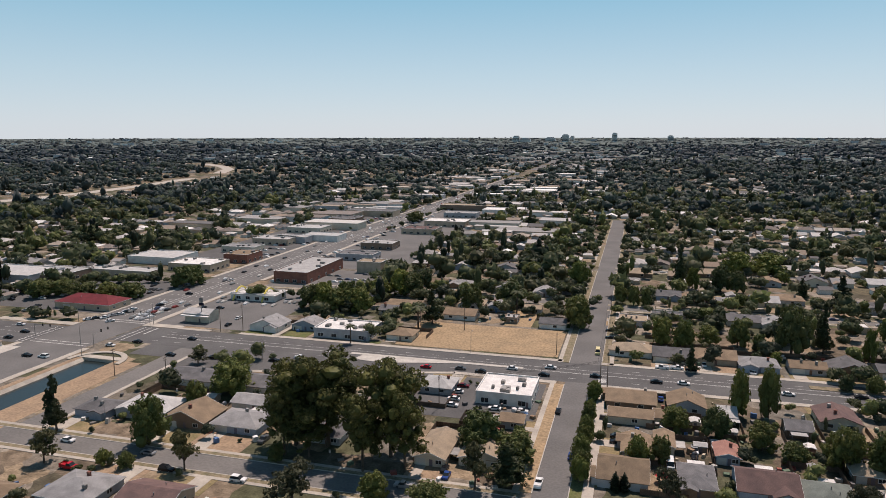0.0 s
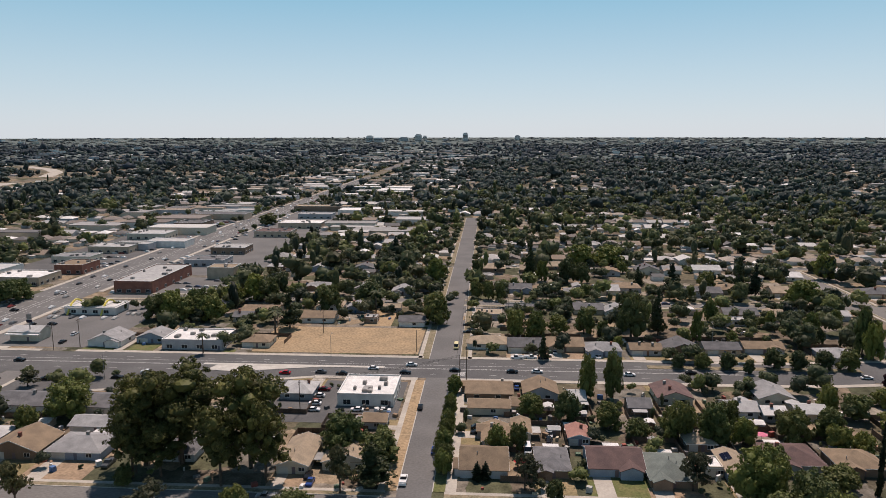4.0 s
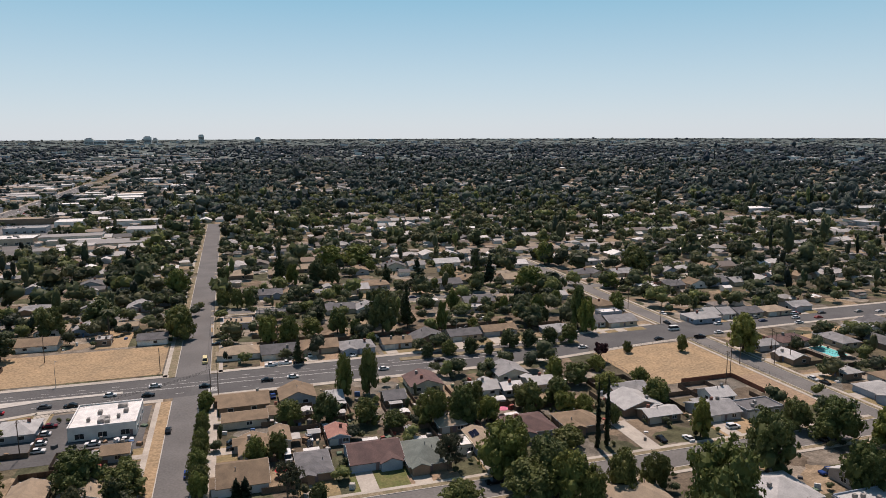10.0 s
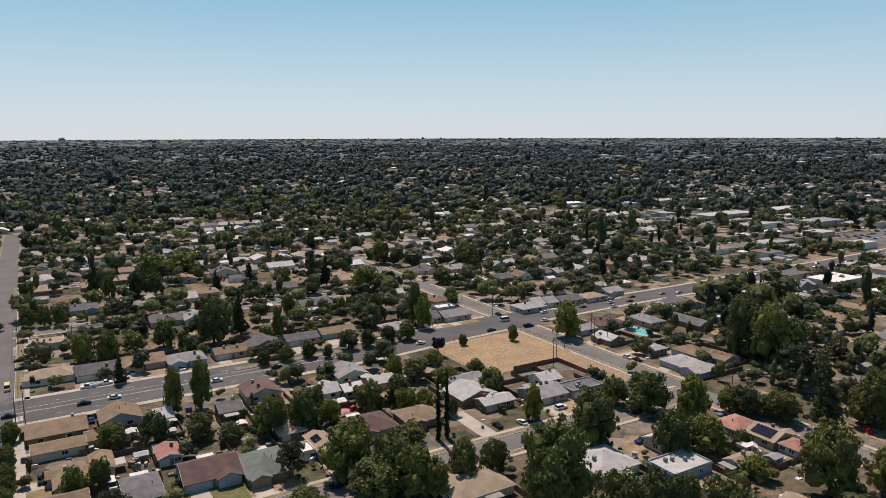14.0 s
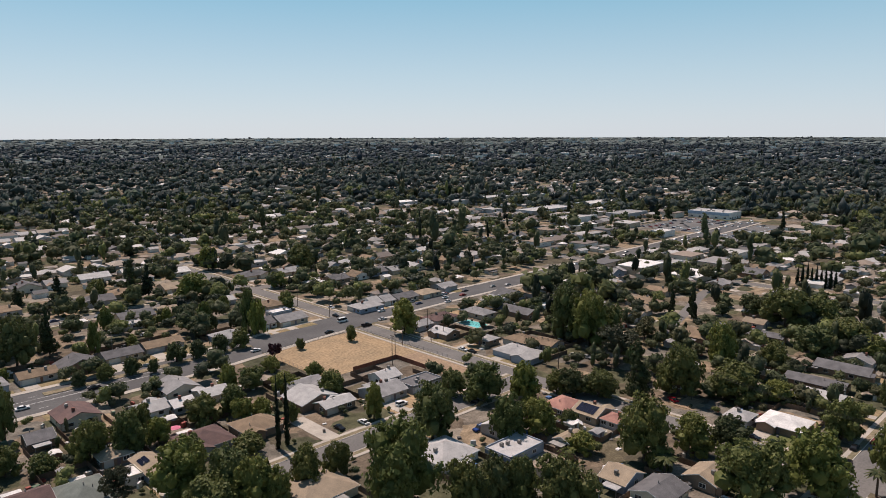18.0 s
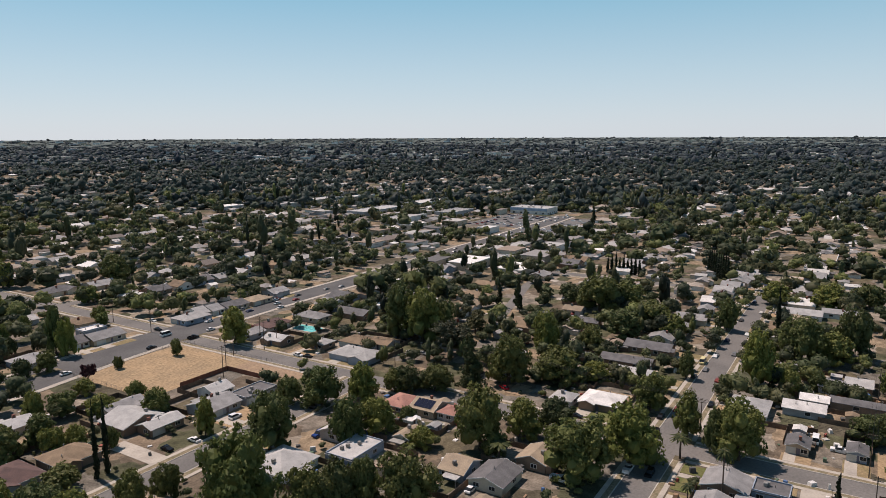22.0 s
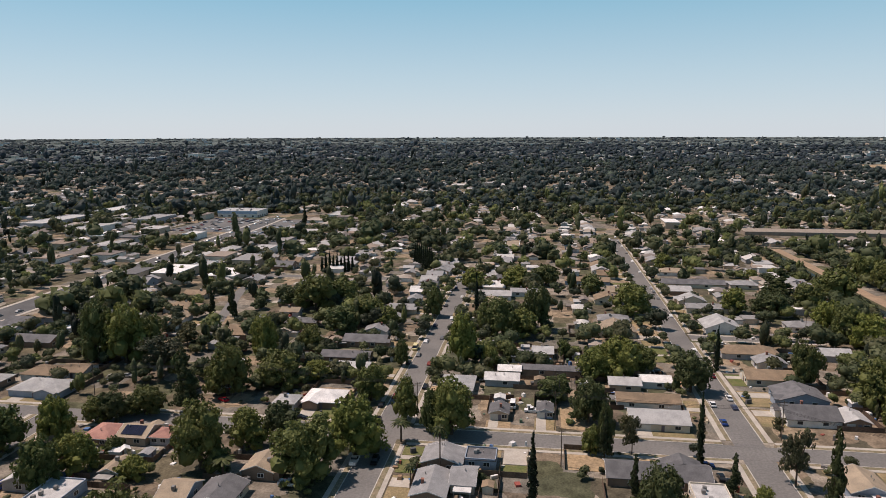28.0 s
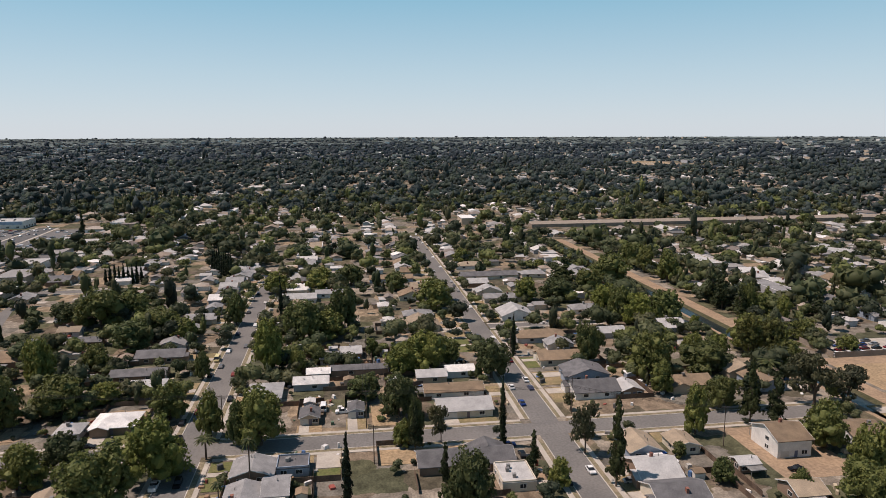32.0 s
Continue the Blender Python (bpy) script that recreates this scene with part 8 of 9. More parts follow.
for k in range(22):
    car(261.5 + 5.2 * (k % 4), -209 - 3.0 * (k // 2), "wkldwmnk"[k % 8], "s", 90 + 3 * (k % 3))
solar_panels(68.6, 192, 3.62, 2.6, 4.2, 2, 4, (0, -20, 0))
solar_panels(189.6, 124.4, 4.0, 4.2, 7.0, 1, 5, (0, -20, 0))

# yards and lawns at the eastern crossings
for x0, y0, x1, y1, m, words in ((313, -56.2, 321, -47, LAWN_DRY, "parched front lawn beside a path"), (301, -56, 310, -46, LAWN, "green front lawn beside a path"), (290, -55.8, 298, -45.5, LAWN, "green front lawn on a street corner"),
                                 (330, -56, 350, -46, DRY, "golden dry front lawn"), (217, -16, 236, -8, DRY, "bare golden side yard"), (189, -20, 202, -8.6, DRY, "fenced yard of golden dry grass"), (182.5, 2.5, 189.5, 10.5, LAWN, "green back lawn inside a fence"),
                                 (181, 33.2, 189, 39.8, LAWN, "small green front lawn"), (192, 33.2, 198, 39.8, LAWN, "small green front lawn on a corner"), (222, 104, 233, 110, DIRT, "bare dirt drive beside a back fence")):
    slab("lawn", x0, y0, x1, y1, 0.12, m, words, "lawn")
for x0, y0, x1, y1 in ((298.3, -56.2, 300.7, -46), (310.3, -56.2, 312.7, -46), (321.4, -56.2, 324, -46), (189.3, 33.2, 191.7, 39.8), (190, 2.5, 199, 9.5)):
    slab("path", x0, y0, x1, y1, 0.13, CONCRETE, "pale concrete garden path", "path")
fence(189, -8.3, 202, -8.3, 1.8, FENCE, "", True)
fence(202.2, -8.3, 202.2, -20, 1.8, FENCE, "", True)
fence(182.3, 2.3, 182.3, 15.5, 1.8, FENCE, "", True)
fence(182.5, 2.2, 199, 2.2, 1.8, FENCE, "", True)


def canopy(x, y, w, d, h, turn, words):
    """A cloth roof on four thin posts."""
    c = empty("canopy", pose(x, y, 0, 0, 0, turn), words, "canopy")
    post = Shape().tube((0, 0, 0), (0, 0, h), 0.04, 0.04, 5).mesh("post", METAL)
    for u in (-1, 1):
        for v in (-1, 1):
            part("post", post, c, "", pose(u * (w / 2 - 0.1), v * (d / 2 - 0.1), 0))
    a, b, e = w / 2, d / 2, 0.06
    top = [(-a, -b, h), (a, -b, h), (a, b, h), (-a, b, h), (-a, 0, h + 0.9), (a, 0, h + 0.9)]
    low = [(q, r, s - e) for q, r, s in top]
    part("cloth", Shape().add(top + low, [(0, 1, 5, 4), (2, 3, 4, 5), (7, 6, 10, 11), (9, 8, 11, 10), (0, 4, 10, 6), (4, 3, 9, 10), (1, 7, 11, 5), (5, 11, 8, 2), (0, 6, 7, 1), (3, 2, 8, 9)]).mesh("cloth", TRIM), c, "pale cloth roof")


canopy(233, 114.5, 7, 4.5, 2.6, 25, "long white cloth canopy over stored things")
canopy(180.3, 121.7, 3, 3, 2.3, 40, "small white sun canopy in a back yard")
car(225.3, 112, "r", "s", 60)

# ---------------------------------------------------------------- the suburb beyond: rows of houses and tree crowns to the horizon
far_rng = np.random.default_rng(21)
BOXES = [o for o in scene.objects if o.name.split(".")[0] in ("house", "commercial_building", "restaurant", "kiosk")]
TAKEN = [(o.location.x, o.location.y) for o in BOXES]
cells = {}
for p in TAKEN:
    cells.setdefault((int(p[0] // 25), int(p[1] // 25)), []).append(p)


def crowded(x, y, gap):
    i, j = int(x // 25), int(y // 25)
    for a in (i - 1, i, i + 1):
        for b in (j - 1, j, j + 1):
            for q in cells.get((a, b), ()):
                if abs(q[0] - x) < gap and abs(q[1] - y) < gap:
                    return True
    return False


blocks = {}
for q in RECTS:
    for i in range(int(q[0] // 25) - 1, int(q[2] // 25) + 2):
        for j in range(int(q[1] // 25) - 1, int(q[3] // 25) + 2):
            blocks.setdefault((i, j), []).append(q)


def inside_house(x, y, gap):
    return any(q[0] - gap < x < q[2] + gap and q[1] - gap < y < q[3] + gap for q in blocks.get((int(x // 25), int(y // 25)), ()))


def in_view(x, y, margin=4):
    a = math.degrees(math.atan2(x, y))
    return -52 - margin < a < 138 + margin


OPEN = [(-274, 80, -233, 2300), (-338, 455, -168, 840), (-110, 286, -28, 336), (128, 196, 208, 264), (-29, 60, -8, 800), (203, -170, 219, 296), (194, 296, 222, 500), (-240, 255, 110, 292), (110, 258, 335, 299), (335, 272, 765, 312), (120, -73, 640, -57), (160, 41, 470, 55), (-13, 378, 700, 392), (-225, 383, -24, 397)]
OPEN += [(-215, 157, 205, 173), (-350, 288, -165, 455), (596, 240, 800, 375), (221, -262, 281, -190), (-236, 60, -180, 262), (-430, 242, -265, 285), (160, -140, 196, -100), (120, -194, 300, -172), (300, -201, 610, -164), (-13, 492, 800, 504), (-13, 605, 800, 617), (437, 100, 449, 700), (304, 153, 350, 174), (345, 162, 402, 189), (655, -900, 710, -190), (1740, -1010, 2060, -815)]


NO_HOUSES = [(-12, 296, 200, 345), (-240, 100, 205, 335), (140, -150, 290, 110), (205, 110, 258, 262), (-215, 60, 120, 160)]


def free(x, y):
    if x < -800 and 650 < y < 1900:
        for p, q in zip(FREEWAY, FREEWAY[1:]):
            dx, dy = q[0] - p[0], q[1] - p[1]
            f = max(0.0, min(1.0, ((x - p[0]) * dx + (y - p[1]) * dy) / (dx * dx + dy * dy)))
            if math.hypot(x - p[0] - f * dx, y - p[1] - f * dy) < 45:
                return False
    return not any(a < x < c and b < y < d for a, b, c, d in OPEN)


def far_house(sh_v, sh_f, sh_i, x, y, w, d, h, style, z=0.0, extras=False):
    if extras:
        # a side wing and a flat patio cover or shed beside the house
        e = far_rng.random(6)
        if e[0] < 0.6:
            far_house(sh_v, sh_f, sh_i, x + (e[1] - 0.5) * w * 0.6, y + (0.5 if e[2] > 0.5 else -0.5) * d, w * 0.42, d * 0.55, h - 0.1, 0 if style == 2 else style, z)
        if e[3] < 0.7:
            far_house(sh_v, sh_f, sh_i, x + (e[4] - 0.5) * w, y - (0.5 if e[2] > 0.5 else -0.5) * (d + 3.0), 2.5 + 4.5 * e[5], 2.6 + 1.6 * e[1], 2.0, 2, z)
    k = len(sh_v)
    a, b = w / 2, d / 2
    o = 0.5
    sh_v += [(x - a, y - b, z - 0.3), (x + a, y - b, z - 0.3), (x + a, y + b, z - 0.3), (x - a, y + b, z - 0.3), (x - a, y - b, z + h), (x + a, y - b, z + h), (x + a, y + b, z + h), (x - a, y + b, z + h)]
    sh_f += [(k, k + 1, k + 5, k + 4), (k + 1, k + 2, k + 6, k + 5), (k + 2, k + 3, k + 7, k + 6), (k + 3, k, k + 4, k + 7)]
    sh_i += [0] * 4
    k += 8
    a, b = a + o, b + o
    zr, zt = z + h - 0.05, z + h + min(a, b) * 0.36
    sh_v += [(x - a, y - b, zr), (x + a, y - b, zr), (x + a, y + b, zr), (x - a, y + b, zr)]
    if style == 2:
        sh_v += [(x - a, y - b, zr + 0.4), (x + a, y - b, zr + 0.4), (x + a, y + b, zr + 0.4), (x - a, y + b, zr + 0.4)]
        sh_f += [(k, k + 1, k + 5, k + 4), (k + 1, k + 2, k + 6, k + 5), (k + 2, k + 3, k + 7, k + 6), (k + 3, k, k + 4, k + 7), (k + 4, k + 5, k + 6, k + 7)]
        sh_i += [1] * 5
        return
    inset = min(a, b) if style == 1 else 0.0
    if a >= b:
        sh_v += [(x - a + inset, y, zt), (x + a - inset - 0.01, y, zt)]
        sh_f += [(k, k + 1, k + 5, k + 4), (k + 2, k + 3, k + 4, k + 5), (k + 1, k + 2, k + 5), (k + 3, k, k + 4), (k + 3, k + 2, k + 1, k)]
    else:
        sh_v += [(x, y - b + inset, zt), (x, y + b - inset - 0.01, zt)]
        sh_f += [(k + 1, k + 2, k + 5, k + 4), (k + 3, k, k + 4, k + 5), (k, k + 1, k + 4), (k + 2, k + 3, k + 5), (k + 3, k + 2, k + 1, k)]
    sh_i += [1] * 5


FAR_ROOFS = island_mat("mixed_far_roofs", [(0.26, 0.25, 0.24), (0.13, 0.126, 0.124), (0.25, 0.195, 0.15), (0.34, 0.29, 0.24), (0.5, 0.48, 0.45), (0.17, 0.145, 0.128), (0.28, 0.225, 0.18), (0.7, 0.68, 0.65), (0.21, 0.18, 0.16), (0.38, 0.37, 0.355), (0.3, 0.29, 0.28), (0.42, 0.4, 0.38)])
FAR_WALLS = island_mat("mixed_far_walls", [(0.6, 0.53, 0.43), (0.7, 0.68, 0.64), (0.42, 0.42, 0.43), (0.5, 0.4, 0.3)])
bands = [("houses_mid", 0, 800), ("houses_far", 800, 2000), ("houses_horizon", 2000, 3600)]
stuff_v, stuff_f, stuff_i = {b[0]: [] for b in bands}, {b[0]: [] for b in bands}, {b[0]: [] for b in bands}
mid_count = 0
lots = []
for ys in [48 + 112.5 * k for k in range(-16, 32)]:
    for side, back in ((-1, 0), (1, 0), (-1, 1), (1, 1)):
        y = ys + side * (20.5 if not back else 41)
        x = -2400 + far_rng.uniform(0, 10)
        while x < 3300:
            x += far_rng.uniform(14.8, 17.5)
            r = math.hypot(x, y)
            if r > 2900 or r < 150 or not in_view(x, y):
                continue
            if back and far_rng.random() < 0.2:
                continue
            lots.append((x, y, r, side, back))
for x, y, r, side, back in lots:
    w, d = (far_rng.uniform(11, 16), far_rng.uniform(9, 14)) if not back else (far_rng.uniform(5, 10), far_rng.uniform(4.5, 8))
    jy = far_rng.uniform(-3, 3)
    pick = far_rng.random()
    colour = "gdblgtlwgdbl"[far_rng.integers(12)]
    style = int(far_rng.integers(3)) if far_rng.random() < 0.3 else int(far_rng.integers(2))
    if any(a < x < c and b < y < e for a, b, c, e in NO_HOUSES):
        continue
    if not free(x, y + jy) or not free(x - w / 2, y + jy) or not free(x + w / 2, y + jy):
        continue
    near = r < 345
    if crowded(x, y + jy, 17.5 if r < 520 and not back else 13):
        continue
    if near and pick < 0.2:
        continue
    if r > 600 and pick < 0.18 or r > 850 and pick < 0.5 or r > 1200 and pick < 0.68 or r > 1600 and pick < 0.82 or r > 2200 and pick < 0.9:
        continue
    if mid_count < 130 and r < 520 and not back:
        mid_count += 1
        house(round(x, 1), round(y + jy, 1), round(w, 1), round(d, 1), ("x", "y", "h")[style] if w > d else ("y", "x", "h")[style], colour, "s" if side > 0 else "n", 9.0, None, 2.7, 1)
    else:
        b = "houses_mid" if r < 800 else "houses_far" if r < 2000 else "houses_horizon"
        far_house(stuff_v[b], stuff_f[b], stuff_i[b], x, y + jy, w, d, far_rng.uniform(2.5, 3.1), 0 if style == 0 else 1 if style == 1 else 2, far_rise(r), r < 1400)
# parked and passing cars far off, each one a shaped shell
CAR_SIDE = ((-2.2, 0.25), (2.2, 0.25), (2.25, 0.75), (1.2, 0.95), (0.5, 1.45), (-1.3, 1.45), (-2.0, 0.95), (-2.25, 0.8))


def far_cars(name, spots, label):
    vs, fs = [], []
    for x, y, turn in spots:
        k, c, s = len(vs), math.cos(math.radians(turn)), math.sin(math.radians(turn))
        for w in (-0.9, 0.9):
            for u, z in CAR_SIDE:
                ww = w * (0.78 if z > 1.2 else 1)
                vs.append((x + u * c - ww * s, y + u * s + ww * c, z - 0.2))
        fs += [tuple(k + i for i in range(8)), tuple(k + 15 - i for i in range(8))] + [(k + i, k + (i + 1) % 8, k + 8 + (i + 1) % 8, k + 8 + i) for i in range(8)]
    paint = island_mat(name + "_paint", [(0.7, 0.7, 0.69), (0.03, 0.03, 0.032), (0.4, 0.41, 0.42), (0.12, 0.125, 0.13), (0.6, 0.6, 0.58), (0.2, 0.035, 0.03), (0.05, 0.06, 0.1), (0.2, 0.2, 0.19), (0.66, 0.66, 0.64), (0.06, 0.06, 0.062), (0.3, 0.3, 0.3), (0.5, 0.48, 0.44)], 0.3)
    tagged(new(name, mesh_of(name, vs, fs, [paint])), label, "cars", "", "stuff")


spots = []
for x0, y0, x1, y1, turn in ((604, 250, 738, 282, 90), (645, 310, 744, 366, 90), (-342, 330, -278, 370, 90), (-226, 398, -168, 442, 0), (-299, 470, -274, 890, 0), (-234, 458, -226, 890, 0), (-231, 340, -176, 350, 90)):
    yy = y0
    while yy < y1:
        xx = x0
        while xx < x1:
            if far_rng.random() < 0.36:
                spots.append((xx, yy, turn + far_rng.uniform(-3, 3)))
            xx += 2.9 if turn else 5.6
        yy += 9.0
for lane in (-12, -8.5, -5, 5, 8.5, 12):
    yy = 300 + far_rng.uniform(0, 40)
    while yy < 1500:
        spots.append((-254 + lane + 1.7, yy, 90))
        yy += far_rng.uniform(18, 120)
for lane in (-5, -1.8, 1.8, 5):
    xx = 230.0
    while xx < 740:
        xx += far_rng.uniform(15, 90)
        spots.append((xx, 285 + lane + max(0, xx - 440) * 0.045, 0))
for c, a0, a1 in ((48, 225, 460), (-65, 225, 630), (385, 0, 690), (498, 0, 690)):
    for s in (-1, 1):
        xx = a0
        while xx < a1:
            xx += far_rng.uniform(10, 60)
            if abs(xx - 207) > 14 and math.hypot(xx, c) > 235:
                spots.append((xx, c + s * 3.3, 0))
for k in range(13):
    spots.append((-244.5 - 3.6 * (k % 3), 296 + 6.6 * (k // 3) + 0.7 * (k % 3), 90))
far_cars("far_cars", spots, "many parked and driving cars on the far streets and car parks")
# larger pale roofs of schools, stores and sheds scattered over the plain
for k in range(900):
    a, r = far_rng.uniform(-52, 138), far_rng.uniform(700, 4700)
    x, y = r * math.sin(math.radians(a)), r * math.cos(math.radians(a))
    if not free(x, y) or crowded(x, y, 30) or (r < 1900 and k % 3):
        continue
    b = "houses_mid" if r < 800 else "houses_far" if r < 2000 else "houses_horizon"
    far_house(stuff_v[b], stuff_f[b], stuff_i[b], x, y, far_rng.uniform(14, 44), far_rng.uniform(12, 26), far_rng.uniform(4, 7) + 4 * (r > 2200), 2, far_rise(r))
for k in range(70):
    x, y = far_rng.uniform(420, 770), far_rng.choice((far_rng.uniform(205, 272), far_rng.uniform(310, 430)))
    if crowded(x, y, 22) or not free(x, y):
        continue
    TAKEN.append((x, y))
    cells.setdefault((int(x // 25), int(y // 25)), []).append((x, y))
    far_house(stuff_v["houses_mid"], stuff_f["houses_mid"], stuff_i["houses_mid"], x, y, far_rng.uniform(16, 34), far_rng.uniform(12, 20), far_rng.uniform(3.5, 5.5), 2)
for k in range(240):
    r = far_rng.uniform(600, 3000)
    x, y = -254 + far_rng.choice((-1, 1)) * (38 + far_rng.uniform(0, 1) ** 1.6 * 160), r
    if crowded(x, y, 30):
        continue
    b = "houses_mid" if r < 800 else "houses_far" if r < 2000 else "houses_horizon"
    far_house(stuff_v[b], stuff_f[b], stuff_i[b], x, y, far_rng.uniform(20, 60), far_rng.uniform(14, 34), far_rng.uniform(4, 7), 2, far_rise(r))
for b, lo, hi in bands:
    ob = new(b, mesh_of(b, stuff_v[b], stuff_f[b], [FAR_WALLS, FAR_ROOFS], stuff_i[b]))
    tagged(ob, "endless rows of low suburban houses with mixed grey and tan roofs", "houses", "", "stuff")


def far_trees(name, count, r0, r1, leaves, size, mats, label, radius=(2.8, 5.5), tall=(1.25, 1.9), power=1.0, spots=None, lift=0.25, lobes=4, slender=0.08):
    """Many crowns in one mesh, each a cluster of lobes with ragged leaf clumps."""
    rng = far_rng
    a = np.radians(rng.uniform(-55, 141, count))
    r = (r0 ** (2 * power) + rng.random(count) * (r1 ** (2 * power) - r0 ** (2 * power))) ** (0.5 / power)
    x, y = r * np.sin(a), r * np.cos(a)
    ok = np.ones(count, bool)
    if spots is not None:
        x, y = np.array(spots).T
        r = np.hypot(x, y)
    for x0, y0, x1, y1 in OPEN if spots is None else ():
        ok &= ~((x > x0) & (x < x1) & (y > y0) & (y < y1))
    for p, q in zip(FREEWAY, FREEWAY[1:]):
        dx, dy = q[0] - p[0], q[1] - p[1]
        f = np.clip(((x - p[0]) * dx + (y - p[1]) * dy) / (dx * dx + dy * dy), 0, 1)
        away = np.hypot(x - p[0] - f * dx, y - p[1] - f * dy)
        ok &= away > np.where(r < np.hypot(p[0] + f * dx, p[1] + f * dy), 75, 24)
    if r0 < 700:
        for i in np.nonzero(ok)[0]:
            if inside_house(x[i], y[i], 0.7):
                ok[i] = False
    # groves and gaps
    dens = np.array([noise.noise((p / 140, q / 140, 3.3)) + 0.5 * noise.noise((p / 45, q / 45, 9.1)) for p, q in zip(x, y)])
    ok &= rng.random(count) < (0.72 + 0.9 * dens if spots is None else 2)
    # the shopping strip along the arterial has few trees
    if spots is None:
        ok &= ~((x > 215) & (x < 310) & (y > -135) & (y < -72) & (rng.random(count) < 0.6))
        ok &= ~((x > -12) & (x < 200) & (y > 295) & (y < 500) & (rng.random(count) < 0.3))
        ok &= ~((x > 430) & (x < 790) & (y > 200) & (y < 430) & (rng.random(count) < 0.25))
        ok &= ~((x > -480) & (x < -70) & (y > 560) & (rng.random(count) < 0.5))
    x, y, r = x[ok], y[ok], r[ok]
    n = len(x)
    z = np.array([far_rise(q) for q in r])
    rad = rng.uniform(*radius, n) * np.where(rng.random(n) < 0.17, 1.5, 1)
    hgt = rad * rng.uniform(*tall, n)
    slim = rng.random(n) < slender
    hgt = np.where(slim, hgt * 1.9, hgt)
    rad = np.where(slim, rad * 0.5, rad)
    half = np.stack([rad, rad, hgt * 0.5], 1)
    mid = np.stack([x, y, z + hgt * 0.5 + lift * rad], 1)
    # every crown is a cluster of lobes
    off = rng.normal(size=(n, lobes, 3))
    off /= np.linalg.norm(off, axis=2)[:, :, None]
    lc = mid[:, None, :] + off * rng.uniform(0.25, 0.6, (n, lobes, 1)) * half[:, None, :] * (1 if lobes > 1 else 0)
    lr = half[:, None, :] * rng.uniform(0.42, 0.68, (n, lobes, 1)) * (1 if lobes > 1 else 1.5)
    pick = rng.integers(0, lobes, (n, leaves, 1))
    v = rng.normal(size=(n, leaves, 3))
    v[:, :, 2] += 0.35
    v /= np.linalg.norm(v, axis=2)[:, :, None]
    c = np.take_along_axis(lc, pick, 1) + v * np.take_along_axis(lr, pick, 1) * rng.uniform(0.88, 1.12, (n, leaves, 1))
    nrm = v + rng.normal(size=v.shape) * (0.55 if r0 < 800 else 0.3)
    nrm /= np.linalg.norm(nrm, axis=2)[:, :, None]
    p = np.cross(nrm, rng.normal(size=v.shape))
    p /= np.linalg.norm(p, axis=2)[:, :, None]
    q = np.cross(nrm, p)
    s = rad[:, None, None] * size * rng.uniform(0.6, 1.3, (n, leaves, 1))
    verts = np.stack([c - p * s - q * s * 0.5, c + p * s - q * s * 0.5, c + q * s], 2).reshape(-1, 3)
    nq = n * leaves
    faces = np.arange(nq * 3)
    ball = bmesh.new()
    if r0 < 800:
        bmesh.ops.create_icosphere(ball, subdivisions=1, radius=0.98)
    else:
        bmesh.ops.create_uvsphere(ball, u_segments=6, v_segments=2, radius=1.15)
        bmesh.ops.triangulate(ball, faces=ball.faces[:])
    ov, of = np.array([k.co[:] for k in ball.verts]), np.array([[k.index for k in f.verts] for f in ball.faces])
    ball.free()
    cv = lc.reshape(-1, 3)[:, None, :] + ov[None] * lr.reshape(-1, 3)[:, None, :] * rng.uniform(0.85, 1.08, (n * lobes, len(ov), 1))
    cf = (np.arange(n * lobes)[:, None, None] * len(ov) + of[None] + len(verts)).reshape(-1)
    verts = np.concatenate([verts, cv.reshape(-1, 3)])
    faces = np.concatenate([faces, cf])
    totals = np.full(len(faces) // 3, 3)
    # every tree has its own kind of green
    kinds = np.array([(0.5, 0.56, 0.7), (0.62, 0.66, 0.72), (0.85, 0.9, 0.9), (1.0, 1.0, 1.0), (1.15, 1.15, 1.0), (1.5, 1.5, 1.1), (1.0, 0.92, 0.95), (0.7, 0.78, 0.75)])
    tone = kinds[rng.integers(0, len(kinds), n)] * rng.uniform(0.8, 1.2, (n, 1))
    # far woods: haze's softer contrast put into the colour by pulling greens together
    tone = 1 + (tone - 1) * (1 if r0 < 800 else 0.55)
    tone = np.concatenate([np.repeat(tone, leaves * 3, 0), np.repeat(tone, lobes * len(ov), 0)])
    me = bpy.data.meshes.new(name)
    me.vertices.add(len(verts))
    me.vertices.foreach_set("co", verts.astype(np.float32).ravel())
    me.loops.add(len(faces))
    me.loops.foreach_set("vertex_index", faces.astype(np.int32))
    me.polygons.add(len(totals))
    starts = np.concatenate([[0], np.cumsum(totals)[:-1]])
    me.polygons.foreach_set("loop_start", starts.astype(np.int32))
    me.polygons.foreach_set("loop_total", totals.astype(np.int32))
    me.polygons.foreach_set("use_smooth", [True] * len(totals))
    me.update(calc_edges=True)
    shade_of = me.attributes.new("tone", "FLOAT_COLOR", "POINT")
    shade_of.data.foreach_set("color", np.concatenate([tone, np.ones((len(tone), 1))], 1).astype(np.float32).ravel())
    for m in mats:
        me.materials.append(m)
    ob = new(name, me)
    return tagged(ob, label, "trees", "", "stuff")


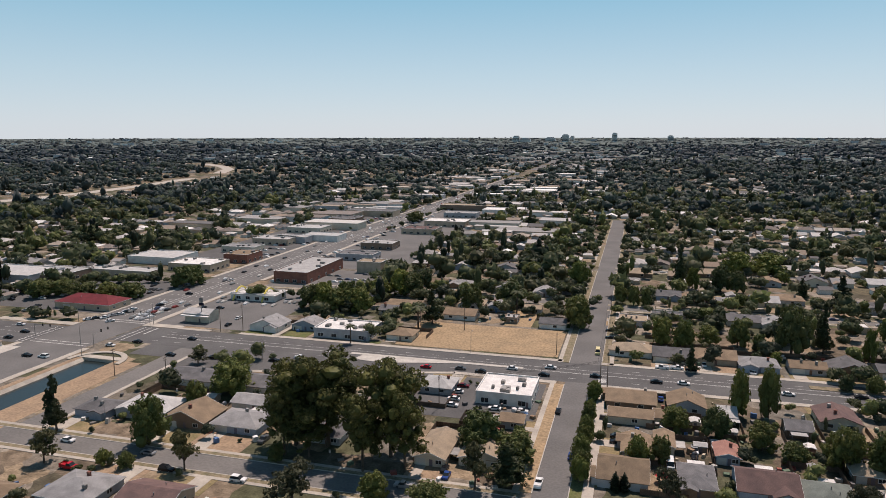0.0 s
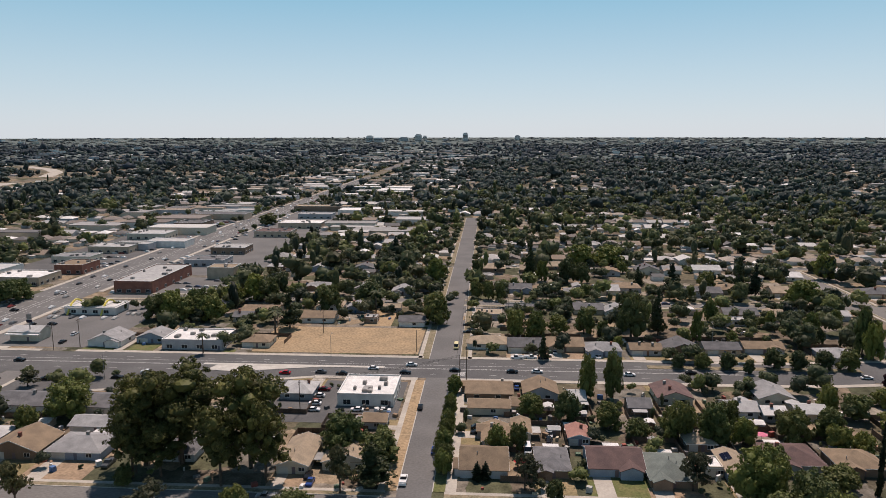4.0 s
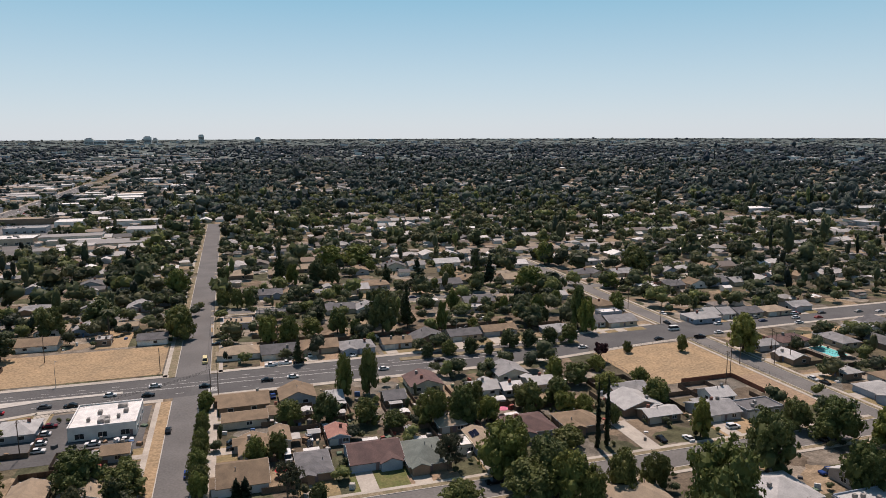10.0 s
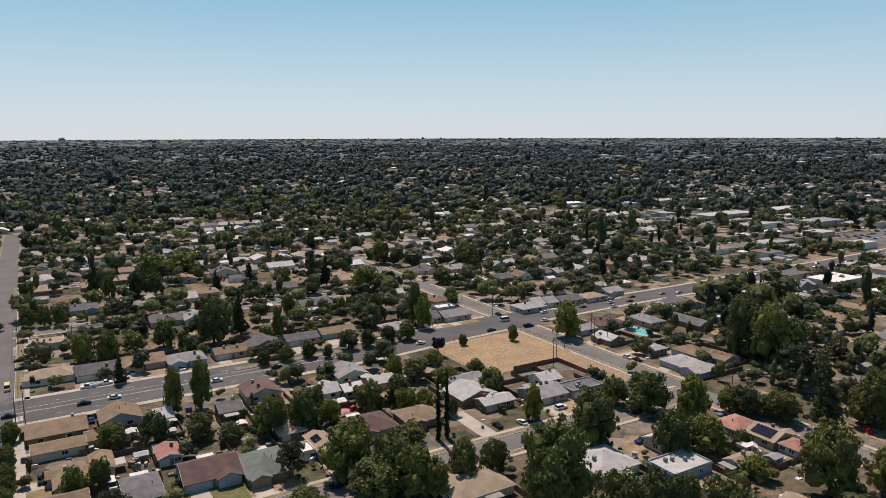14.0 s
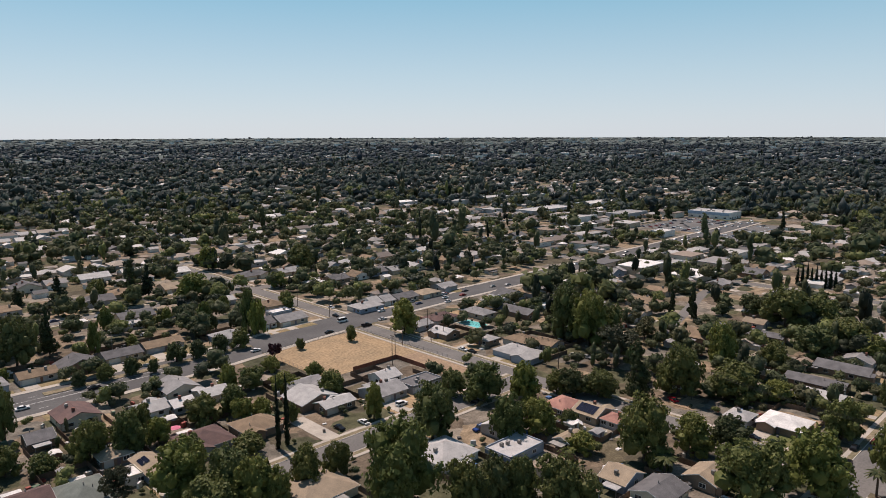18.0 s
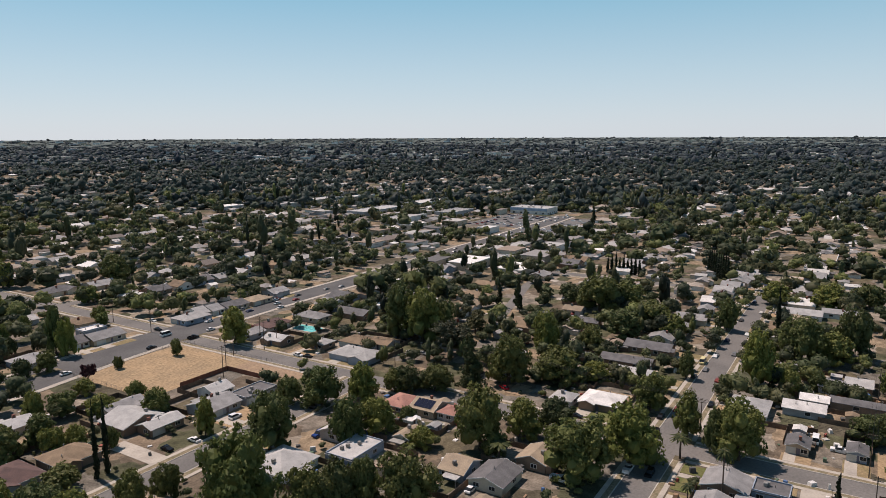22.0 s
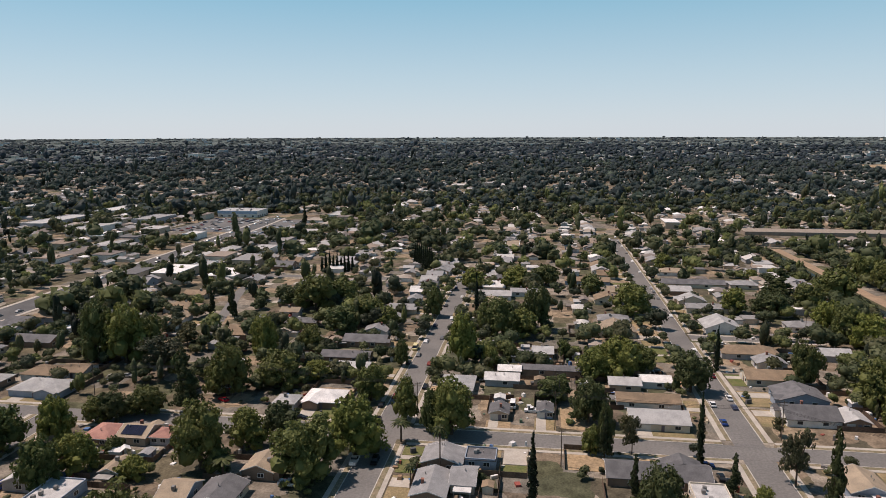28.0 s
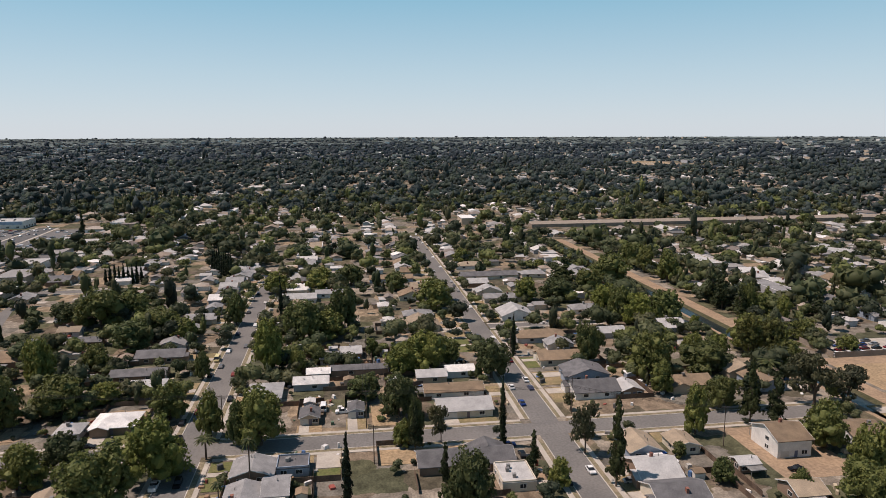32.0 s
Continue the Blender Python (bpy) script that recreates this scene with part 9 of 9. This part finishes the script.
WOODS = leaf_mat("mixed_woods", (0.088, 0.1, 0.05), (0.142, 0.156, 0.078), 0.0, True, 0.4)
# distant crowns: bluish leaf colour and extra translucency stand in for air haze
WOODS_HAZE = leaf_mat("haze_tinted_woods", (0.078, 0.103, 0.093), (0.115, 0.144, 0.132), 0.0, True, 0.55)
WOODS_FAR_HAZE = leaf_mat("far_haze_tinted_woods", (0.084, 0.108, 0.124), (0.114, 0.14, 0.156), 0.0, True, 0.6)
far_trees("woods_near", 1050, 165, 275, 220, 0.115, [WOODS], "bushes and small leafy trees crowding the back yards", (0.7, 2.4), (1.2, 1.7))
far_trees("woods_yards", 3800, 258, 430, 210, 0.12, [WOODS], "leafy green trees crowding the back yards", (1.3, 4.8), (1.2, 1.7))
far_trees("woods_mid", 12500, 400, 1100, 42, 0.24, [WOODS], "dense leafy suburban trees among the houses", (2.6, 7.6), (1.1, 1.7), 1.0, None, 0.05, 3)
far_trees("woods_far", 26000, 860, 2300, 12, 0.28, [WOODS_HAZE], "dense suburban tree canopy in the distance", (4.2, 11), (1.0, 1.6), 1.0, None, -0.1, 2)
far_trees("woods_distant", 24000, 1900, 3700, 4, 0.24, [WOODS_FAR_HAZE], "tree canopy in the far distance, tinted blue-green for haze", (7, 15), (0.7, 1.1), 1.0, None, -0.24, 1)
far_trees("woods_horizon", 16000, 3600, 4930, 2, 0.2, [WOODS_FAR_HAZE], "tree canopy reaching to the horizon, tinted blue-green for haze", (9, 18), (0.2, 0.36), 1.0, None, -0.1, 1)
CONIFERS = leaf_mat("dark_conifers", (0.018, 0.026, 0.015), (0.04, 0.052, 0.03), 0.0, True)
far_trees("conifers", 1900, 330, 3200, 60, 0.2, [CONIFERS], "tall dark conifers and cypresses standing above the canopy", (1.6, 3.6), (3.2, 5.6), 0.7, None, 0.25, 5)
# street trees standing beside the kerbs
rows_of_trees = []
for axis, c, a0, a1, off, gap in (("x", 48, 290, 470, 6.6, 15), ("x", -65, 270, 640, 7.4, 16), ("x", 385, 10, 700, 6.2, 12), ("x", 498, 0, 800, 6, 11), ("x", 611, 0, 800, 6, 11), ("y", 443, 100, 700, 6.2, 12),
                                  ("y", X1 + 1.2, 330, 780, 10.5, 16), ("y", -254, 620, 2200, 19.5, 22), ("x", 268, 455, 600, 5, 9), ("x", 390, -165, -30, 6.5, 14), ("x", 273, 60, 110, 14, 14)):
    for s in (-1, 1):
        a = a0
        while a < a1:
            a += far_rng.uniform(0.5, 1.7) * gap
            p = (a, c + s * (off + far_rng.uniform(0, 1.2))) if axis == "x" else (c + s * (off + far_rng.uniform(0, 1.2)), a)
            if not inside_house(*p, 0.8) and math.hypot(*p) > 250:
                rows_of_trees.append(p)
# dark hedges round the restaurants
for k in range(26):
    rows_of_trees.append((-349 + 57 * k / 25, 352 + 26 * k / 25 + far_rng.uniform(-2, 2)))
for k in range(16):
    rows_of_trees.append((-215 + 67 * k / 15, 350 + 26 * k / 15 + far_rng.uniform(-3, 3)))
# growth lining the eastern canal
for k in range(95):
    rows_of_trees.append((372 + 2.6 * k + far_rng.uniform(-2, 2), -172 - far_rng.uniform(-1.5, 2.5)))
    rows_of_trees.append((265 + 3.6 * k + far_rng.uniform(-2, 2), -203 - far_rng.uniform(0, 11)))
yard_spots = []
while len(yard_spots) < 170:
    x, y = far_rng.uniform(240, 620), far_rng.uniform(75, 335)
    if free(x, y) and math.hypot(x, y) > 285 and not inside_house(x, y, 1.0):
        yard_spots.append((x, y))
far_trees("yard_trees", len(yard_spots), 240, 600, 120, 0.16, [WOODS], "leafy trees shading the back yards of the eastern blocks", (1.4, 4.4), (1.2, 1.8), 1.0, yard_spots)
far_trees("street_trees", len(rows_of_trees), 240, 600, 190, 0.125, [WOODS], "rows of leafy street trees along the kerbs and canal", (2.2, 4.6), (1.1, 1.6), 1.0, rows_of_trees)

# office towers on the skyline
for x, y, w, h in ((-425, 4250, 40, 40), (-142, 4300, 30, 48), (-390, 4300, 24, 30), (-705, 4150, 40, 34), (-650, 4150, 60, 22), (180, 4450, 34, 28), (-520, 4300, 60, 22)):
    r = math.hypot(x, y)
    b = empty("office_tower", pose(x, y, far_rise(r) - 2), "distant tan office tower on the skyline", "building", "skyline towers")
    part("wall", Shape().box(-w / 2, -w / 3, 0, w / 2, w / 3, h).mesh("wall", WALL[1]), b)
    for k in range(1, int(h / 7)):
        part("window", Shape().box(-w / 2 + 1, -w / 3 - 0.2, k * 7, w / 2 - 1, -w / 3 + 0.1, k * 7 + 3).mesh("window", GLASS), b)
    part("roof", Shape().box(-w / 3, -w / 4, h, w / 3, w / 4, h + 5).mesh("roof", WALL[2]), b)


# ---------------------------------------------------------------- clutter of back yards: bins, boxes, tarps, furniture, stored things
clut = Shape()
crng = random.Random(31)
for x0, y0, x1, y1 in RECTS:
    if math.hypot((x0 + x1) / 2, (y0 + y1) / 2) > 360:
        continue
    for k in range(crng.randrange(6, 15)):
        x, y = crng.uniform(x0 - 9, x1 + 9), crng.uniform(y0 - 11, y1 + 11)
        if inside_house(x, y, 1.3) or not free(x, y):
            continue
        a, b, c = crng.uniform(0.25, 1.1), crng.uniform(0.25, 0.9), crng.choice((0.3, 0.6, 0.9, 1.1, 1.6))
        t = crng.uniform(0, 3.14)
        ct, st = math.cos(t), math.sin(t)
        ring = [(x + u * a * ct - v * b * st, y + u * a * st + v * b * ct) for u, v in ((-1, -1), (1, -1), (1, 1), (-1, 1))]
        top = crng.uniform(0.8, 1.0)
        clut.add([(p, q, 0) for p, q in ring] + [(x + (p - x) * top, y + (q - y) * top, c) for p, q in ring], [(3, 2, 1, 0), (4, 5, 6, 7), (0, 1, 5, 4), (1, 2, 6, 5), (2, 3, 7, 6), (3, 0, 4, 7)])
CLUTTER = island_mat("stored_things", [(0.6, 0.59, 0.57), (0.09, 0.09, 0.09), (0.28, 0.18, 0.11), (0.08, 0.16, 0.32), (0.42, 0.4, 0.36), (0.3, 0.08, 0.06), (0.5, 0.42, 0.3), (0.16, 0.15, 0.14), (0.1, 0.15, 0.1), (0.72, 0.7, 0.67)], 0.7)
tagged(new("yard_clutter", clut.mesh("yard_clutter", CLUTTER)), "mixed bins, boxes and stored things in the back yards", "clutter", "", "stuff")
